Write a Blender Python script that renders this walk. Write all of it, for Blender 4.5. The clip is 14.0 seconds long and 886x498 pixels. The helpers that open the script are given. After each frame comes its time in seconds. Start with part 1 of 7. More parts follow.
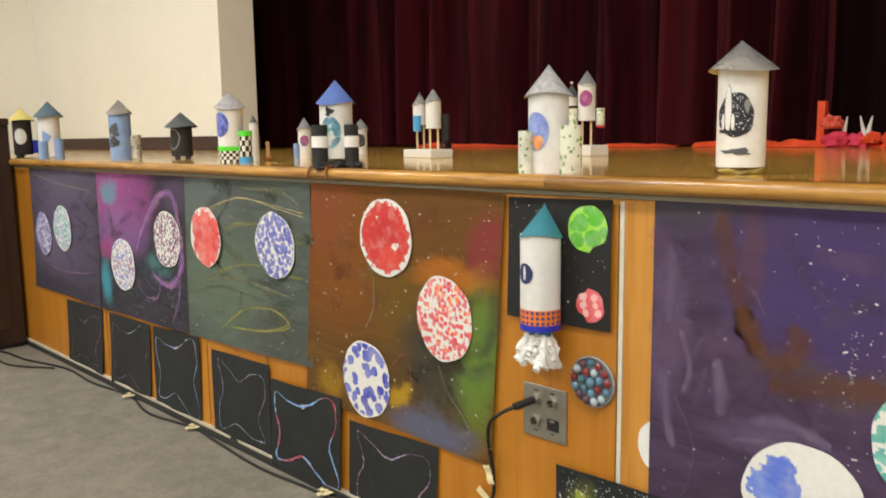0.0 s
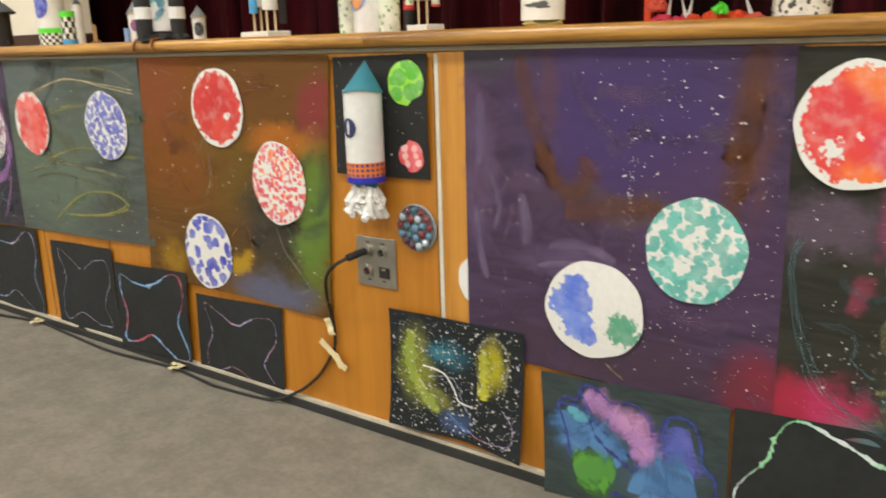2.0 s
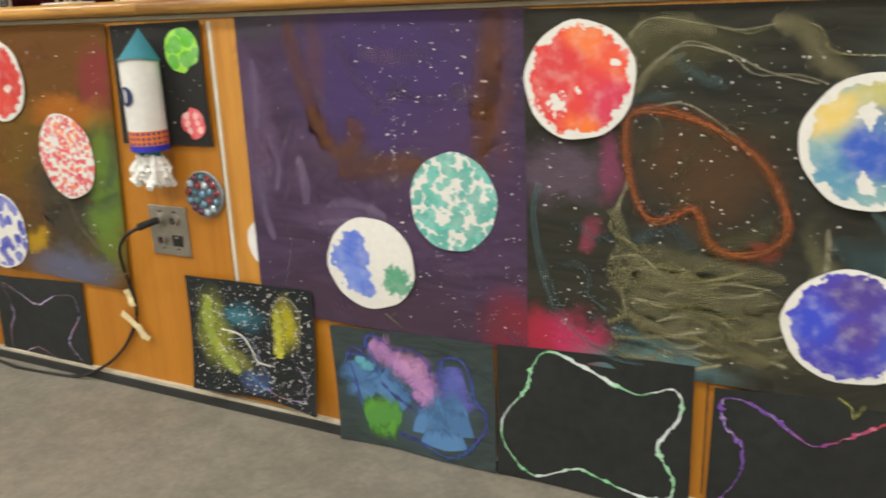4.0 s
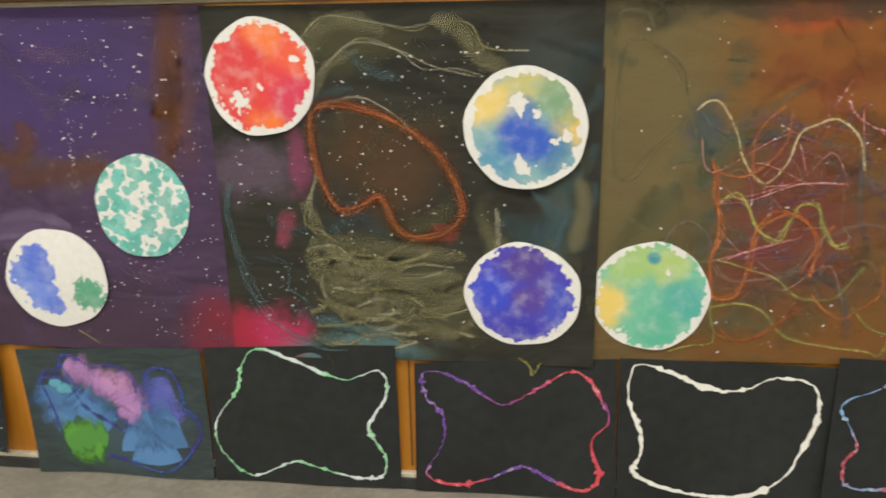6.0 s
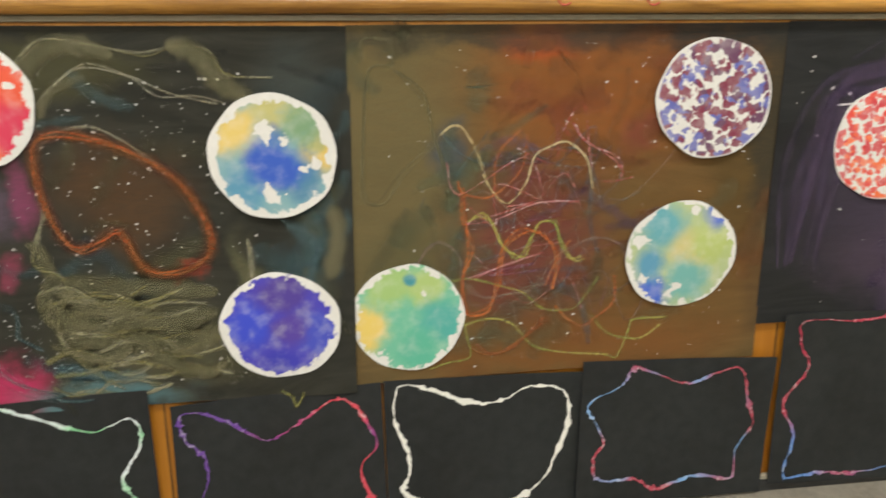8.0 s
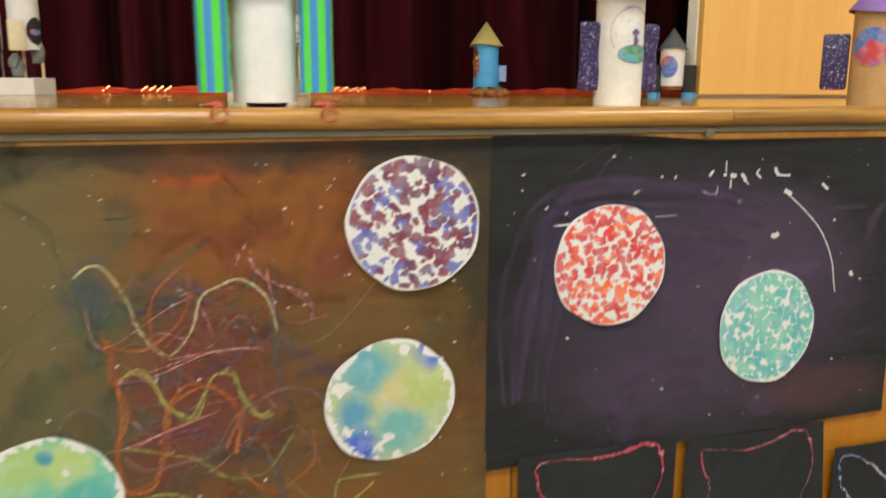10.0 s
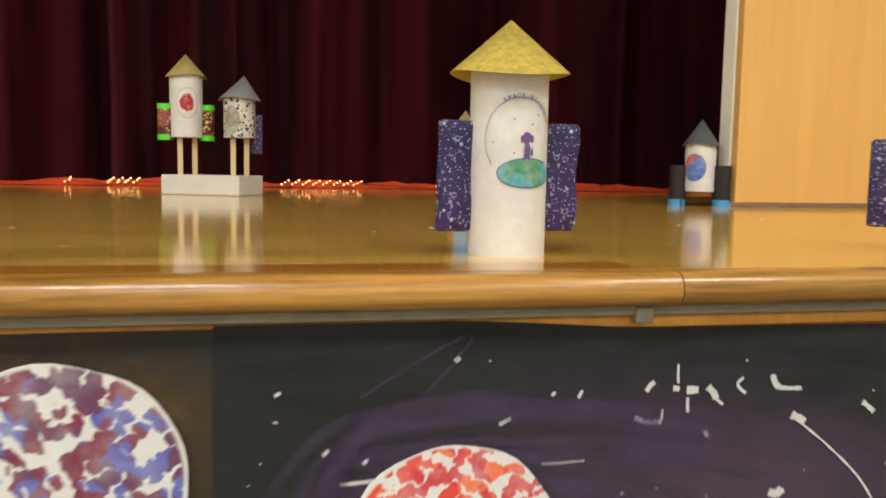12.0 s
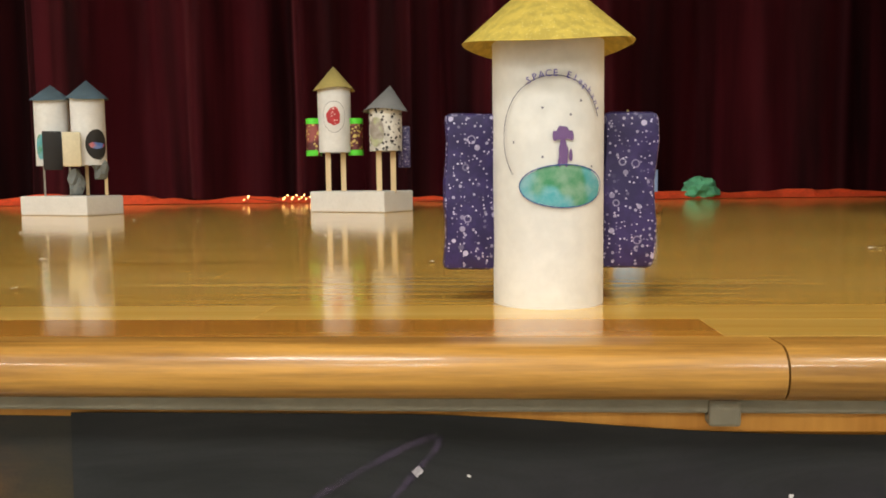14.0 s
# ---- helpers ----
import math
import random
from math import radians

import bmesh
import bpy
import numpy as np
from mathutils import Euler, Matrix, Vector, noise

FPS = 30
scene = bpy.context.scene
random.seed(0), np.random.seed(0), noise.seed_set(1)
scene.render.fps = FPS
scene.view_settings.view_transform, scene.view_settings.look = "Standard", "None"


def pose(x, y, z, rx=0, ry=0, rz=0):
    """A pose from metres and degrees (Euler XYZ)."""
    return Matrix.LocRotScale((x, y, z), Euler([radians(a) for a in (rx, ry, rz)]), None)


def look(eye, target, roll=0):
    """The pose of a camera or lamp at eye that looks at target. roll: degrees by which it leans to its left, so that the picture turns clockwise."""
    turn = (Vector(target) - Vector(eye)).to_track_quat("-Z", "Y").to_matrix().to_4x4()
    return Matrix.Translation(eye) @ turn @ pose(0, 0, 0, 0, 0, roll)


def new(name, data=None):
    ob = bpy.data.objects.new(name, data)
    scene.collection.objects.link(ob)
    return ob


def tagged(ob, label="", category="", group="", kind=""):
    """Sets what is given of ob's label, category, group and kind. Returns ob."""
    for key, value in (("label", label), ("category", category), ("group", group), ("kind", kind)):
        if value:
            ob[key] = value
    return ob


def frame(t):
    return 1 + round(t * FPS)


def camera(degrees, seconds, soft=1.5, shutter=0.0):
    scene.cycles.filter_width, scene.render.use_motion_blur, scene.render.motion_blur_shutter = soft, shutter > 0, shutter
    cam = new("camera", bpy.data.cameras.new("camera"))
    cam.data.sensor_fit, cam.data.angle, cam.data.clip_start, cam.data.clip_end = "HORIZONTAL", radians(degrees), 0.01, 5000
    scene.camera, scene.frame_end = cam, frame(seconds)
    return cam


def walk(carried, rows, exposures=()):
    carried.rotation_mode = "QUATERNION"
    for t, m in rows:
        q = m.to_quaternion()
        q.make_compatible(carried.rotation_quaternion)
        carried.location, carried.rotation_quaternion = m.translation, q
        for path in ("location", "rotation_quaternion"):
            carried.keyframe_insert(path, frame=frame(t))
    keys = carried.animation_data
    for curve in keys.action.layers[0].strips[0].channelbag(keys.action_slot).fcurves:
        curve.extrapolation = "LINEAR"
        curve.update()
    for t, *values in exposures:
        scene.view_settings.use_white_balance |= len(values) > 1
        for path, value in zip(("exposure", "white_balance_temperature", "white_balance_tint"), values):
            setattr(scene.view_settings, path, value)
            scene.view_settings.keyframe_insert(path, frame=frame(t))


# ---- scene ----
cam = camera(57.5, 14.0, soft=1.75, shutter=0.5)
PATH = [
    (0, (0.214, -1.328, 1.021), (-1.191, 0.068, 0.744), -0.8),
    (0.5, (0.238, -1.351, 0.998), (-1.131, 0.071, 0.674), -1.1),
    (1, (0.26, -1.361, 0.974), (-1.053, 0.099, 0.59), -1.5),
    (1.5, (0.312, -1.361, 0.943), (-0.928, 0.146, 0.504), -1.6),
    (2, (0.356, -1.36, 0.918), (-0.781, 0.208, 0.419), -1.7),
    (2.2, (0.363, -1.359, 0.918), (-0.739, 0.228, 0.4), -1.6),
    (4.3, (0.572, -1.33, 0.887), (-0.18, 0.434, 0.32), -1.9),
    (4.5, (0.558, -1.346, 0.871), (-0.094, 0.465, 0.326), -1.4),
    (5, (0.603, -1.347, 0.869), (0.079, 0.503, 0.319), -1.4),
    (5.5, (0.628, -1.348, 0.872), (0.241, 0.533, 0.314), -1.4),
    (6, (0.642, -1.342, 0.88), (0.382, 0.558, 0.311), -1.3),
    (6.5, (0.658, -1.341, 0.881), (0.51, 0.572, 0.318), -1.1),
    (7, (0.674, -1.337, 0.888), (0.643, 0.583, 0.327), -0.8),
    (7.5, (0.681, -1.335, 0.889), (0.791, 0.584, 0.336), -0.5),
    (8, (0.696, -1.322, 0.897), (0.957, 0.585, 0.355), -0.2),
    (8.5, (0.727, -1.3, 0.915), (1.141, 0.585, 0.39), -0.2),
    (9, (0.79, -1.286, 0.916), (1.337, 0.574, 0.422), -0.6),
    (9.2, (0.824, -1.281, 0.924), (1.403, 0.572, 0.442), 0.0),
    (11.3, (1.352, -0.852, 1.02), (1.934, 1.049, 0.797), 0.6),
    (11.5, (1.389, -0.827, 1.026), (1.927, 1.087, 0.809), 1.0),
    (12, (1.512, -0.689, 1.029), (1.925, 1.258, 0.833), 1.0),
    (12.5, (1.602, -0.57, 1.03), (1.902, 1.4, 0.854), -0.0),
    (13, (1.694, -0.494, 1.038), (1.793, 1.498, 0.881), -0.1),
    (13.5, (1.714, -0.463, 1.034), (1.625, 1.527, 0.861), -0.6),
    (14, (1.716, -0.465, 1.033), (1.593, 1.524, 0.859), -0.7),
]
walk(cam, [(t, look(eye, target, roll)) for t, eye, target, roll in PATH],
     exposures=[(0.0, 0.0), (9.2, 0.0), (11.3, -0.14), (12.2, -0.1), (13.2, 0.0), (14.0, 0.0)])

# ---- world and lights ----
H = 0.94          # height of the stage floor
CURTAIN_Y = 3.2
PROS_Y = 1.8      # wall beside the stage opening, west
PROS_E = 1.345    # and east
world = bpy.data.worlds.new("hall_world")
scene.world = world
world.use_nodes = True
world.node_tree.nodes["Background"].inputs[0].default_value = (0.9, 0.85, 0.78, 1)
world.node_tree.nodes["Background"].inputs[1].default_value = 0.02
LAMPS = [(-6.0, -2.2), (-2.6, -2.2), (0.8, -2.2), (4.2, -2.2), (-6.0, -5.6), (-2.6, -5.6), (0.8, -5.6), (4.2, -5.6)]
CEIL = 4.6
for lx, ly in LAMPS:
    data = bpy.data.lights.new("ceiling_lamp", "AREA")
    data.shape, data.size, data.size_y = "RECTANGLE", 1.2, 0.6
    data.energy, data.color = 88.0, (0.985, 1.0, 0.965)
    ob = new("ceiling_lamp", data)
    ob.matrix_world = pose(lx, ly, CEIL - 0.06)
scene.view_settings.exposure = 0.0


# ---- materials ----
def srgb(r, g, b):
    return tuple(((c / 255 + 0.055) / 1.055) ** 2.4 if c > 10 else c / 255 / 12.92 for c in (r, g, b)) + (1.0,)


def material(name):
    m = bpy.data.materials.new(name)
    m.use_nodes = True
    return m, m.node_tree, m.node_tree.nodes["Principled BSDF"]


def node(tree, kind, **inputs):
    n = tree.nodes.new(kind)
    for key, value in inputs.items():
        n.inputs[key].default_value = value
    return n


def mix(tree, fac, a, b):
    n = tree.nodes.new("ShaderNodeMix")
    n.data_type = "RGBA"
    for slot, value in ((0, fac), (6, a), (7, b)):
        if hasattr(value, "is_output"):
            tree.links.new(value, n.inputs[slot])
        else:
            n.inputs[slot].default_value = value
    return n.outputs[2]


def ramp(tree, value, lo, hi, smooth=True):
    n = tree.nodes.new("ShaderNodeMapRange")
    n.interpolation_type = "SMOOTHSTEP" if smooth else "LINEAR"
    n.inputs["From Min"].default_value, n.inputs["From Max"].default_value = lo, hi
    tree.links.new(value, n.inputs["Value"])
    return n.outputs[0]


def calc(tree, op, a, b=0.0):
    n = tree.nodes.new("ShaderNodeMath")
    n.operation = op
    for slot, value in ((0, a), (1, b)):
        if hasattr(value, "is_output"):
            tree.links.new(value, n.inputs[slot])
        else:
            n.inputs[slot].default_value = value
    return n.outputs[0]


def coords(tree, kind="Object", scale=(1, 1, 1), spread=False):
    """Mapped coordinates; spread shifts them by a random amount for each object."""
    tex = tree.nodes.new("ShaderNodeTexCoord")
    mapping = tree.nodes.new("ShaderNodeMapping")
    mapping.inputs["Scale"].default_value = scale
    tree.links.new(tex.outputs[kind], mapping.inputs["Vector"])
    if spread:
        info = tree.nodes.new("ShaderNodeObjectInfo")
        n = tree.nodes.new("ShaderNodeVectorMath")
        n.operation = "MULTIPLY"
        n.inputs[1].default_value = (37, 53, 71)
        tree.links.new(info.outputs["Random"], n.inputs[0])
        tree.links.new(n.outputs[0], mapping.inputs["Location"])
    return mapping.outputs[0]


def noise_at(tree, vec, scale, detail=4.0, rough=0.55, distortion=0.0):
    n = node(tree, "ShaderNodeTexNoise", Scale=scale, Detail=detail, Roughness=rough, Distortion=distortion)
    tree.links.new(vec, n.inputs["Vector"])
    return n.outputs["Fac"]


def bump(tree, shader, height, strength, distance=0.001):
    n = node(tree, "ShaderNodeBump", Strength=strength, Distance=distance)
    tree.links.new(height, n.inputs["Height"])
    tree.links.new(n.outputs[0], shader.inputs["Normal"])


def plain(name, rgb, rough=0.6, vary=0.12, scale=30.0, relief=0.15, metal=0.0, coat=0.0, kind="Object", spread=True):
    """A surface of one colour with fine grain and larger stains."""
    m, tree, sh = material(name)
    vec = coords(tree, kind, spread=spread)
    fine, broad = noise_at(tree, vec, scale * 6, 3), noise_at(tree, vec, scale, 5)
    c = srgb(*rgb)
    dark = tuple(v * (1 - 2.2 * vary) for v in c[:3]) + (1,)
    light = tuple(min(1, v * (1 + 1.3 * vary)) for v in c[:3]) + (1,)
    col = mix(tree, ramp(tree, calc(tree, "ADD", calc(tree, "MULTIPLY", fine, 0.4), calc(tree, "MULTIPLY", broad, 0.6)), 0.3, 0.7), dark, light)
    tree.links.new(col, sh.inputs["Base Color"])
    tree.links.new(ramp(tree, broad, 0.0, 1.0), sh.inputs["Roughness"])
    r = tree.nodes.new("ShaderNodeMapRange")
    r.inputs["To Min"].default_value, r.inputs["To Max"].default_value = max(0.02, rough - 0.1), min(1, rough + 0.1)
    tree.links.new(broad, r.inputs["Value"])
    tree.links.new(r.outputs[0], sh.inputs["Roughness"])
    sh.inputs["Metallic"].default_value = metal
    sh.inputs["Coat Weight"].default_value = coat
    if relief:
        bump(tree, sh, fine, relief)
    return m


def wood(name, dark, light, axis="x", rough=0.35, coat=0.0, fine=1.0, kind="Object", spread=True, relief=0.08):
    """Straight-grained timber, the grain along one axis."""
    m, tree, sh = material(name)
    long = {"x": (0.7, 14, 14), "z": (14, 14, 0.7), "y": (14, 0.7, 14)}[axis]
    vec = coords(tree, kind, tuple(v * fine for v in long), spread)
    warp = noise_at(tree, vec, 1.3, 6, 0.6, 0.6)
    pores = noise_at(tree, vec, 7.0, 4, 0.7)
    broad = noise_at(tree, coords(tree, kind, (1, 1, 1), spread), 2.2, 3)
    f = ramp(tree, calc(tree, "ADD", calc(tree, "MULTIPLY", warp, 0.65), calc(tree, "MULTIPLY", pores, 0.35)), 0.32, 0.68)
    c = mix(tree, f, srgb(*dark), srgb(*light))
    tone = tree.nodes.new("ShaderNodeHueSaturation")
    info = tree.nodes.new("ShaderNodeObjectInfo")
    vmap = tree.nodes.new("ShaderNodeMapRange")
    vmap.inputs["To Min"].default_value, vmap.inputs["To Max"].default_value = 0.86, 1.12
    tree.links.new(calc(tree, "ADD", calc(tree, "MULTIPLY", info.outputs["Random"], 0.6), calc(tree, "MULTIPLY", broad, 0.4)), vmap.inputs["Value"])
    tree.links.new(vmap.outputs[0], tone.inputs["Value"])
    tree.links.new(c, tone.inputs["Color"])
    tree.links.new(tone.outputs[0], sh.inputs["Base Color"])
    r = tree.nodes.new("ShaderNodeMapRange")
    r.inputs["To Min"].default_value, r.inputs["To Max"].default_value = rough * 0.8, rough * 1.4
    tree.links.new(broad, r.inputs["Value"])
    tree.links.new(r.outputs[0], sh.inputs["Roughness"])
    sh.inputs["Coat Weight"].default_value = coat
    sh.inputs["Coat Roughness"].default_value = 0.08
    bump(tree, sh, f, relief, 0.0006)
    return m


def chalk_paper(name, base, blobs, streak=0.25):
    """Black or tinted paper rubbed with soft pastel: blobs of (u, v, width, height, colour, strength)."""
    m, tree, sh = material(name)
    uv = coords(tree, "UV")
    sep = tree.nodes.new("ShaderNodeSeparateXYZ")
    tree.links.new(uv, sep.inputs[0])
    wob = noise_at(tree, uv, 3.2, 4, 0.6)
    wob2 = noise_at(tree, coords(tree, "UV", (1, 1, 1)), 6.5, 4, 0.6)
    u = calc(tree, "ADD", sep.outputs[0], calc(tree, "MULTIPLY", calc(tree, "SUBTRACT", wob, 0.5), 0.22))
    v = calc(tree, "ADD", sep.outputs[1], calc(tree, "MULTIPLY", calc(tree, "SUBTRACT", wob2, 0.5), 0.2))
    rub = noise_at(tree, coords(tree, "UV", (18, 60, 1)), 1.0, 5, 0.65, 1.5)
    grain = noise_at(tree, uv, 260, 2)
    smear = noise_at(tree, coords(tree, "UV", (3, 9, 1)), 1.0, 5, 0.6, 2.0)
    c = tuple(x * 0.86 for x in srgb(*base))
    col = mix(tree, ramp(tree, smear, 0.25, 0.75), tuple(x * 0.72 for x in c[:3]) + (1,), tuple(x * 1.3 for x in c[:3]) + (1,))
    texture = calc(tree, "ADD", 1 - streak, calc(tree, "MULTIPLY", ramp(tree, rub, 0.3, 0.7), streak))
    for bu, bv, bw, bh, rgb, power in blobs:
        du = calc(tree, "DIVIDE", calc(tree, "SUBTRACT", u, bu), bw)
        dv = calc(tree, "DIVIDE", calc(tree, "SUBTRACT", v, bv), bh)
        d = calc(tree, "SQRT", calc(tree, "ADD", calc(tree, "MULTIPLY", du, du), calc(tree, "MULTIPLY", dv, dv)))
        f = calc(tree, "MULTIPLY", calc(tree, "MULTIPLY", calc(tree, "SUBTRACT", 1.0, ramp(tree, d, 0.35, 1.15)), power), texture)
        col = mix(tree, f, col, tuple(x * 0.97 for x in srgb(*rgb)[:3]) + (1,))
    col = mix(tree, calc(tree, "MULTIPLY", ramp(tree, grain, 0.45, 0.75), 0.16), col, (0.015, 0.014, 0.013, 1))
    tree.links.new(col, sh.inputs["Base Color"])
    sh.inputs["Roughness"].default_value = 0.85
    sh.inputs["Specular IOR Level"].default_value = 0.25
    bump(tree, sh, grain, 0.12, 0.0005)
    return m


def chalk(name, first, second=None, density=0.55, scale=9.0, soft=True, grain=0.65):
    """A rubbed pastel line with soft edges, or (soft=False) a ragged line of glitter glue; the colour drifts from first to second."""
    m, tree, sh = material(name)
    vec = coords(tree, "Object", spread=True)
    drift = ramp(tree, noise_at(tree, vec, scale, 1), 0.44, 0.56)
    col = mix(tree, drift, srgb(*first), srgb(*(second or first)))
    if not soft:
        col = mix(tree, calc(tree, "MULTIPLY", ramp(tree, noise_at(tree, vec, 120, 3, 0.7), 0.5, 0.7), 0.55), col, (0.75, 0.75, 0.75, 1))
    tree.links.new(col, sh.inputs["Base Color"])
    sh.inputs["Roughness"].default_value = 0.75
    across = tree.nodes.new("ShaderNodeSeparateXYZ")
    tree.links.new(coords(tree, "UV"), across.inputs[0])
    off = calc(tree, "ABSOLUTE", calc(tree, "SUBTRACT", calc(tree, "MULTIPLY", across.outputs[0], 2.0), 1.0))
    wear, broad = noise_at(tree, vec, 190 if soft else 170, 5, 0.68), noise_at(tree, vec, 16, 2)
    if soft:
        body = calc(tree, "SUBTRACT", 1.0, ramp(tree, off, 0.1, 1.0))
        body = calc(tree, "MULTIPLY", body, calc(tree, "ADD", 1.0 - grain, calc(tree, "MULTIPLY", ramp(tree, wear, 0.3, 0.65), grain)))
        cover = calc(tree, "MULTIPLY", calc(tree, "MULTIPLY", body, calc(tree, "ADD", 0.3, calc(tree, "MULTIPLY", broad, 1.4))), density)
    else:
        cover = ramp(tree, calc(tree, "SUBTRACT", calc(tree, "ADD", wear, calc(tree, "MULTIPLY", broad, 0.35)), calc(tree, "MULTIPLY", off, 0.36)), 0.78 - 0.55 * density, 0.9 - 0.55 * density)
    see = tree.nodes.new("ShaderNodeBsdfTransparent")
    join = tree.nodes.new("ShaderNodeMixShader")
    tree.links.new(cover, join.inputs[0])
    tree.links.new(see.outputs[0], join.inputs[1])
    tree.links.new(sh.outputs[0], join.inputs[2])
    tree.links.new(join.outputs[0], tree.nodes["Material Output"].inputs["Surface"])
    return m


def planet_paint(name, colours, kind="wash", size=30.0, cover=0.5, radius=0.1, rim=1.02):
    """White card with sponge-painted or watercolour patches that stop short of the rim."""
    m, tree, sh = material(name)
    obj = coords(tree, "Object", spread=False)
    info = tree.nodes.new("ShaderNodeObjectInfo")
    moved = coords(tree, "Object", spread=True)
    length = tree.nodes.new("ShaderNodeVectorMath")
    length.operation = "LENGTH"
    tree.links.new(obj, length.inputs[0])
    edge = calc(tree, "SUBTRACT", 1.0, ramp(tree, length.outputs["Value"], radius * (rim - 0.14), radius * (rim + 0.06)))
    col = srgb(*colours[0])
    for n, rgb in enumerate(colours[1:]):
        pick = noise_at(tree, moved, size * (0.35 if kind == "wash" else 1.0) * (1 + 0.37 * n), 2)
        col = mix(tree, ramp(tree, pick, 0.47, 0.57 if kind == "wash" else 0.52), col, srgb(*rgb))
    tint = noise_at(tree, moved, size * 1.1, 4, 0.6)
    col = mix(tree, calc(tree, "MULTIPLY", ramp(tree, tint, 0.35, 0.75), 0.26), col, (0.78, 0.75, 0.72, 1))
    if kind == "wash":
        patch = noise_at(tree, moved, size * 0.85, 8, 0.66, 0.5)
        inner = calc(tree, "SUBTRACT", 1.0, ramp(tree, length.outputs["Value"], radius * 0.62, radius * 1.02, False))
        f = ramp(tree, calc(tree, "ADD", patch, calc(tree, "MULTIPLY", calc(tree, "SUBTRACT", inner, 1.0), 0.27)), 0.64 - 0.42 * cover, 0.665 - 0.42 * cover)
    else:
        cells = node(tree, "ShaderNodeTexVoronoi", Scale=size * 2.6, Randomness=1.0)
        warped = tree.nodes.new("ShaderNodeVectorMath")
        warped.operation = "ADD"
        wn = node(tree, "ShaderNodeTexNoise", Scale=size * 3, Detail=3.0)
        tree.links.new(moved, wn.inputs["Vector"])
        half = tree.nodes.new("ShaderNodeVectorMath")
        half.operation = "SCALE"
        half.inputs["Scale"].default_value = 0.016
        tree.links.new(wn.outputs["Color"], half.inputs[0])
        tree.links.new(moved, warped.inputs[0])
        tree.links.new(half.outputs[0], warped.inputs[1])
        tree.links.new(warped.outputs[0], cells.inputs["Vector"])
        broad = noise_at(tree, moved, size * 0.8, 3)
        d = calc(tree, "SUBTRACT", cells.outputs["Distance"], calc(tree, "MULTIPLY", broad, 0.35))
        f = calc(tree, "MULTIPLY", calc(tree, "SUBTRACT", 1.0, ramp(tree, d, cover * 0.62 - 0.06, cover * 0.62 + 0.02)), ramp(tree, edge, 0.3, 0.6))
    white = mix(tree, noise_at(tree, moved, 90, 3), (0.66, 0.64, 0.6, 1), (0.8, 0.78, 0.75, 1))
    tree.links.new(mix(tree, f, white, col), sh.inputs["Base Color"])
    sh.inputs["Roughness"].default_value = 0.75
    bump(tree, sh, noise_at(tree, moved, 500, 2), 0.1, 0.0004)
    return m


def planet_blobs(name, blobs, radius=0.1, ragged=1.1, size=26.0):
    """White card with watercolour patches of (x, z, size, colour), in parts of the radius; later ones lie on top."""
    m, tree, sh = material(name)
    moved = coords(tree, "Object", spread=True)
    tex = tree.nodes.new("ShaderNodeTexCoord")
    col = mix(tree, noise_at(tree, moved, 90, 3), (0.66, 0.64, 0.6, 1), (0.8, 0.78, 0.75, 1))
    pale = noise_at(tree, moved, 34, 4, 0.6)
    for k, (bx, bz, br, rgb) in enumerate(blobs):
        away = tree.nodes.new("ShaderNodeVectorMath")
        away.operation = "DISTANCE"
        tree.links.new(tex.outputs["Object"], away.inputs[0])
        away.inputs[1].default_value = (bx * radius, 0, bz * radius)
        rough = noise_at(tree, moved, size * (1 + 0.3 * k), 7, 0.62, 0.3)
        d = calc(tree, "DIVIDE", away.outputs["Value"], br * radius)
        f = ramp(tree, calc(tree, "ADD", calc(tree, "SUBTRACT", 1.0, d), calc(tree, "MULTIPLY", calc(tree, "SUBTRACT", rough, 0.5), ragged)), 0.0, 0.16 if k % 2 else 0.08)
        c = srgb(*rgb)
        wash = mix(tree, ramp(tree, pale, 0.35, 0.75), c, tuple(v * 0.75 + 0.17 for v in c[:3]) + (1,))
        col = mix(tree, f, col, wash)
    tree.links.new(col, sh.inputs["Base Color"])
    sh.inputs["Roughness"].default_value = 0.75
    bump(tree, sh, noise_at(tree, moved, 500, 2), 0.1, 0.0004)
    return m


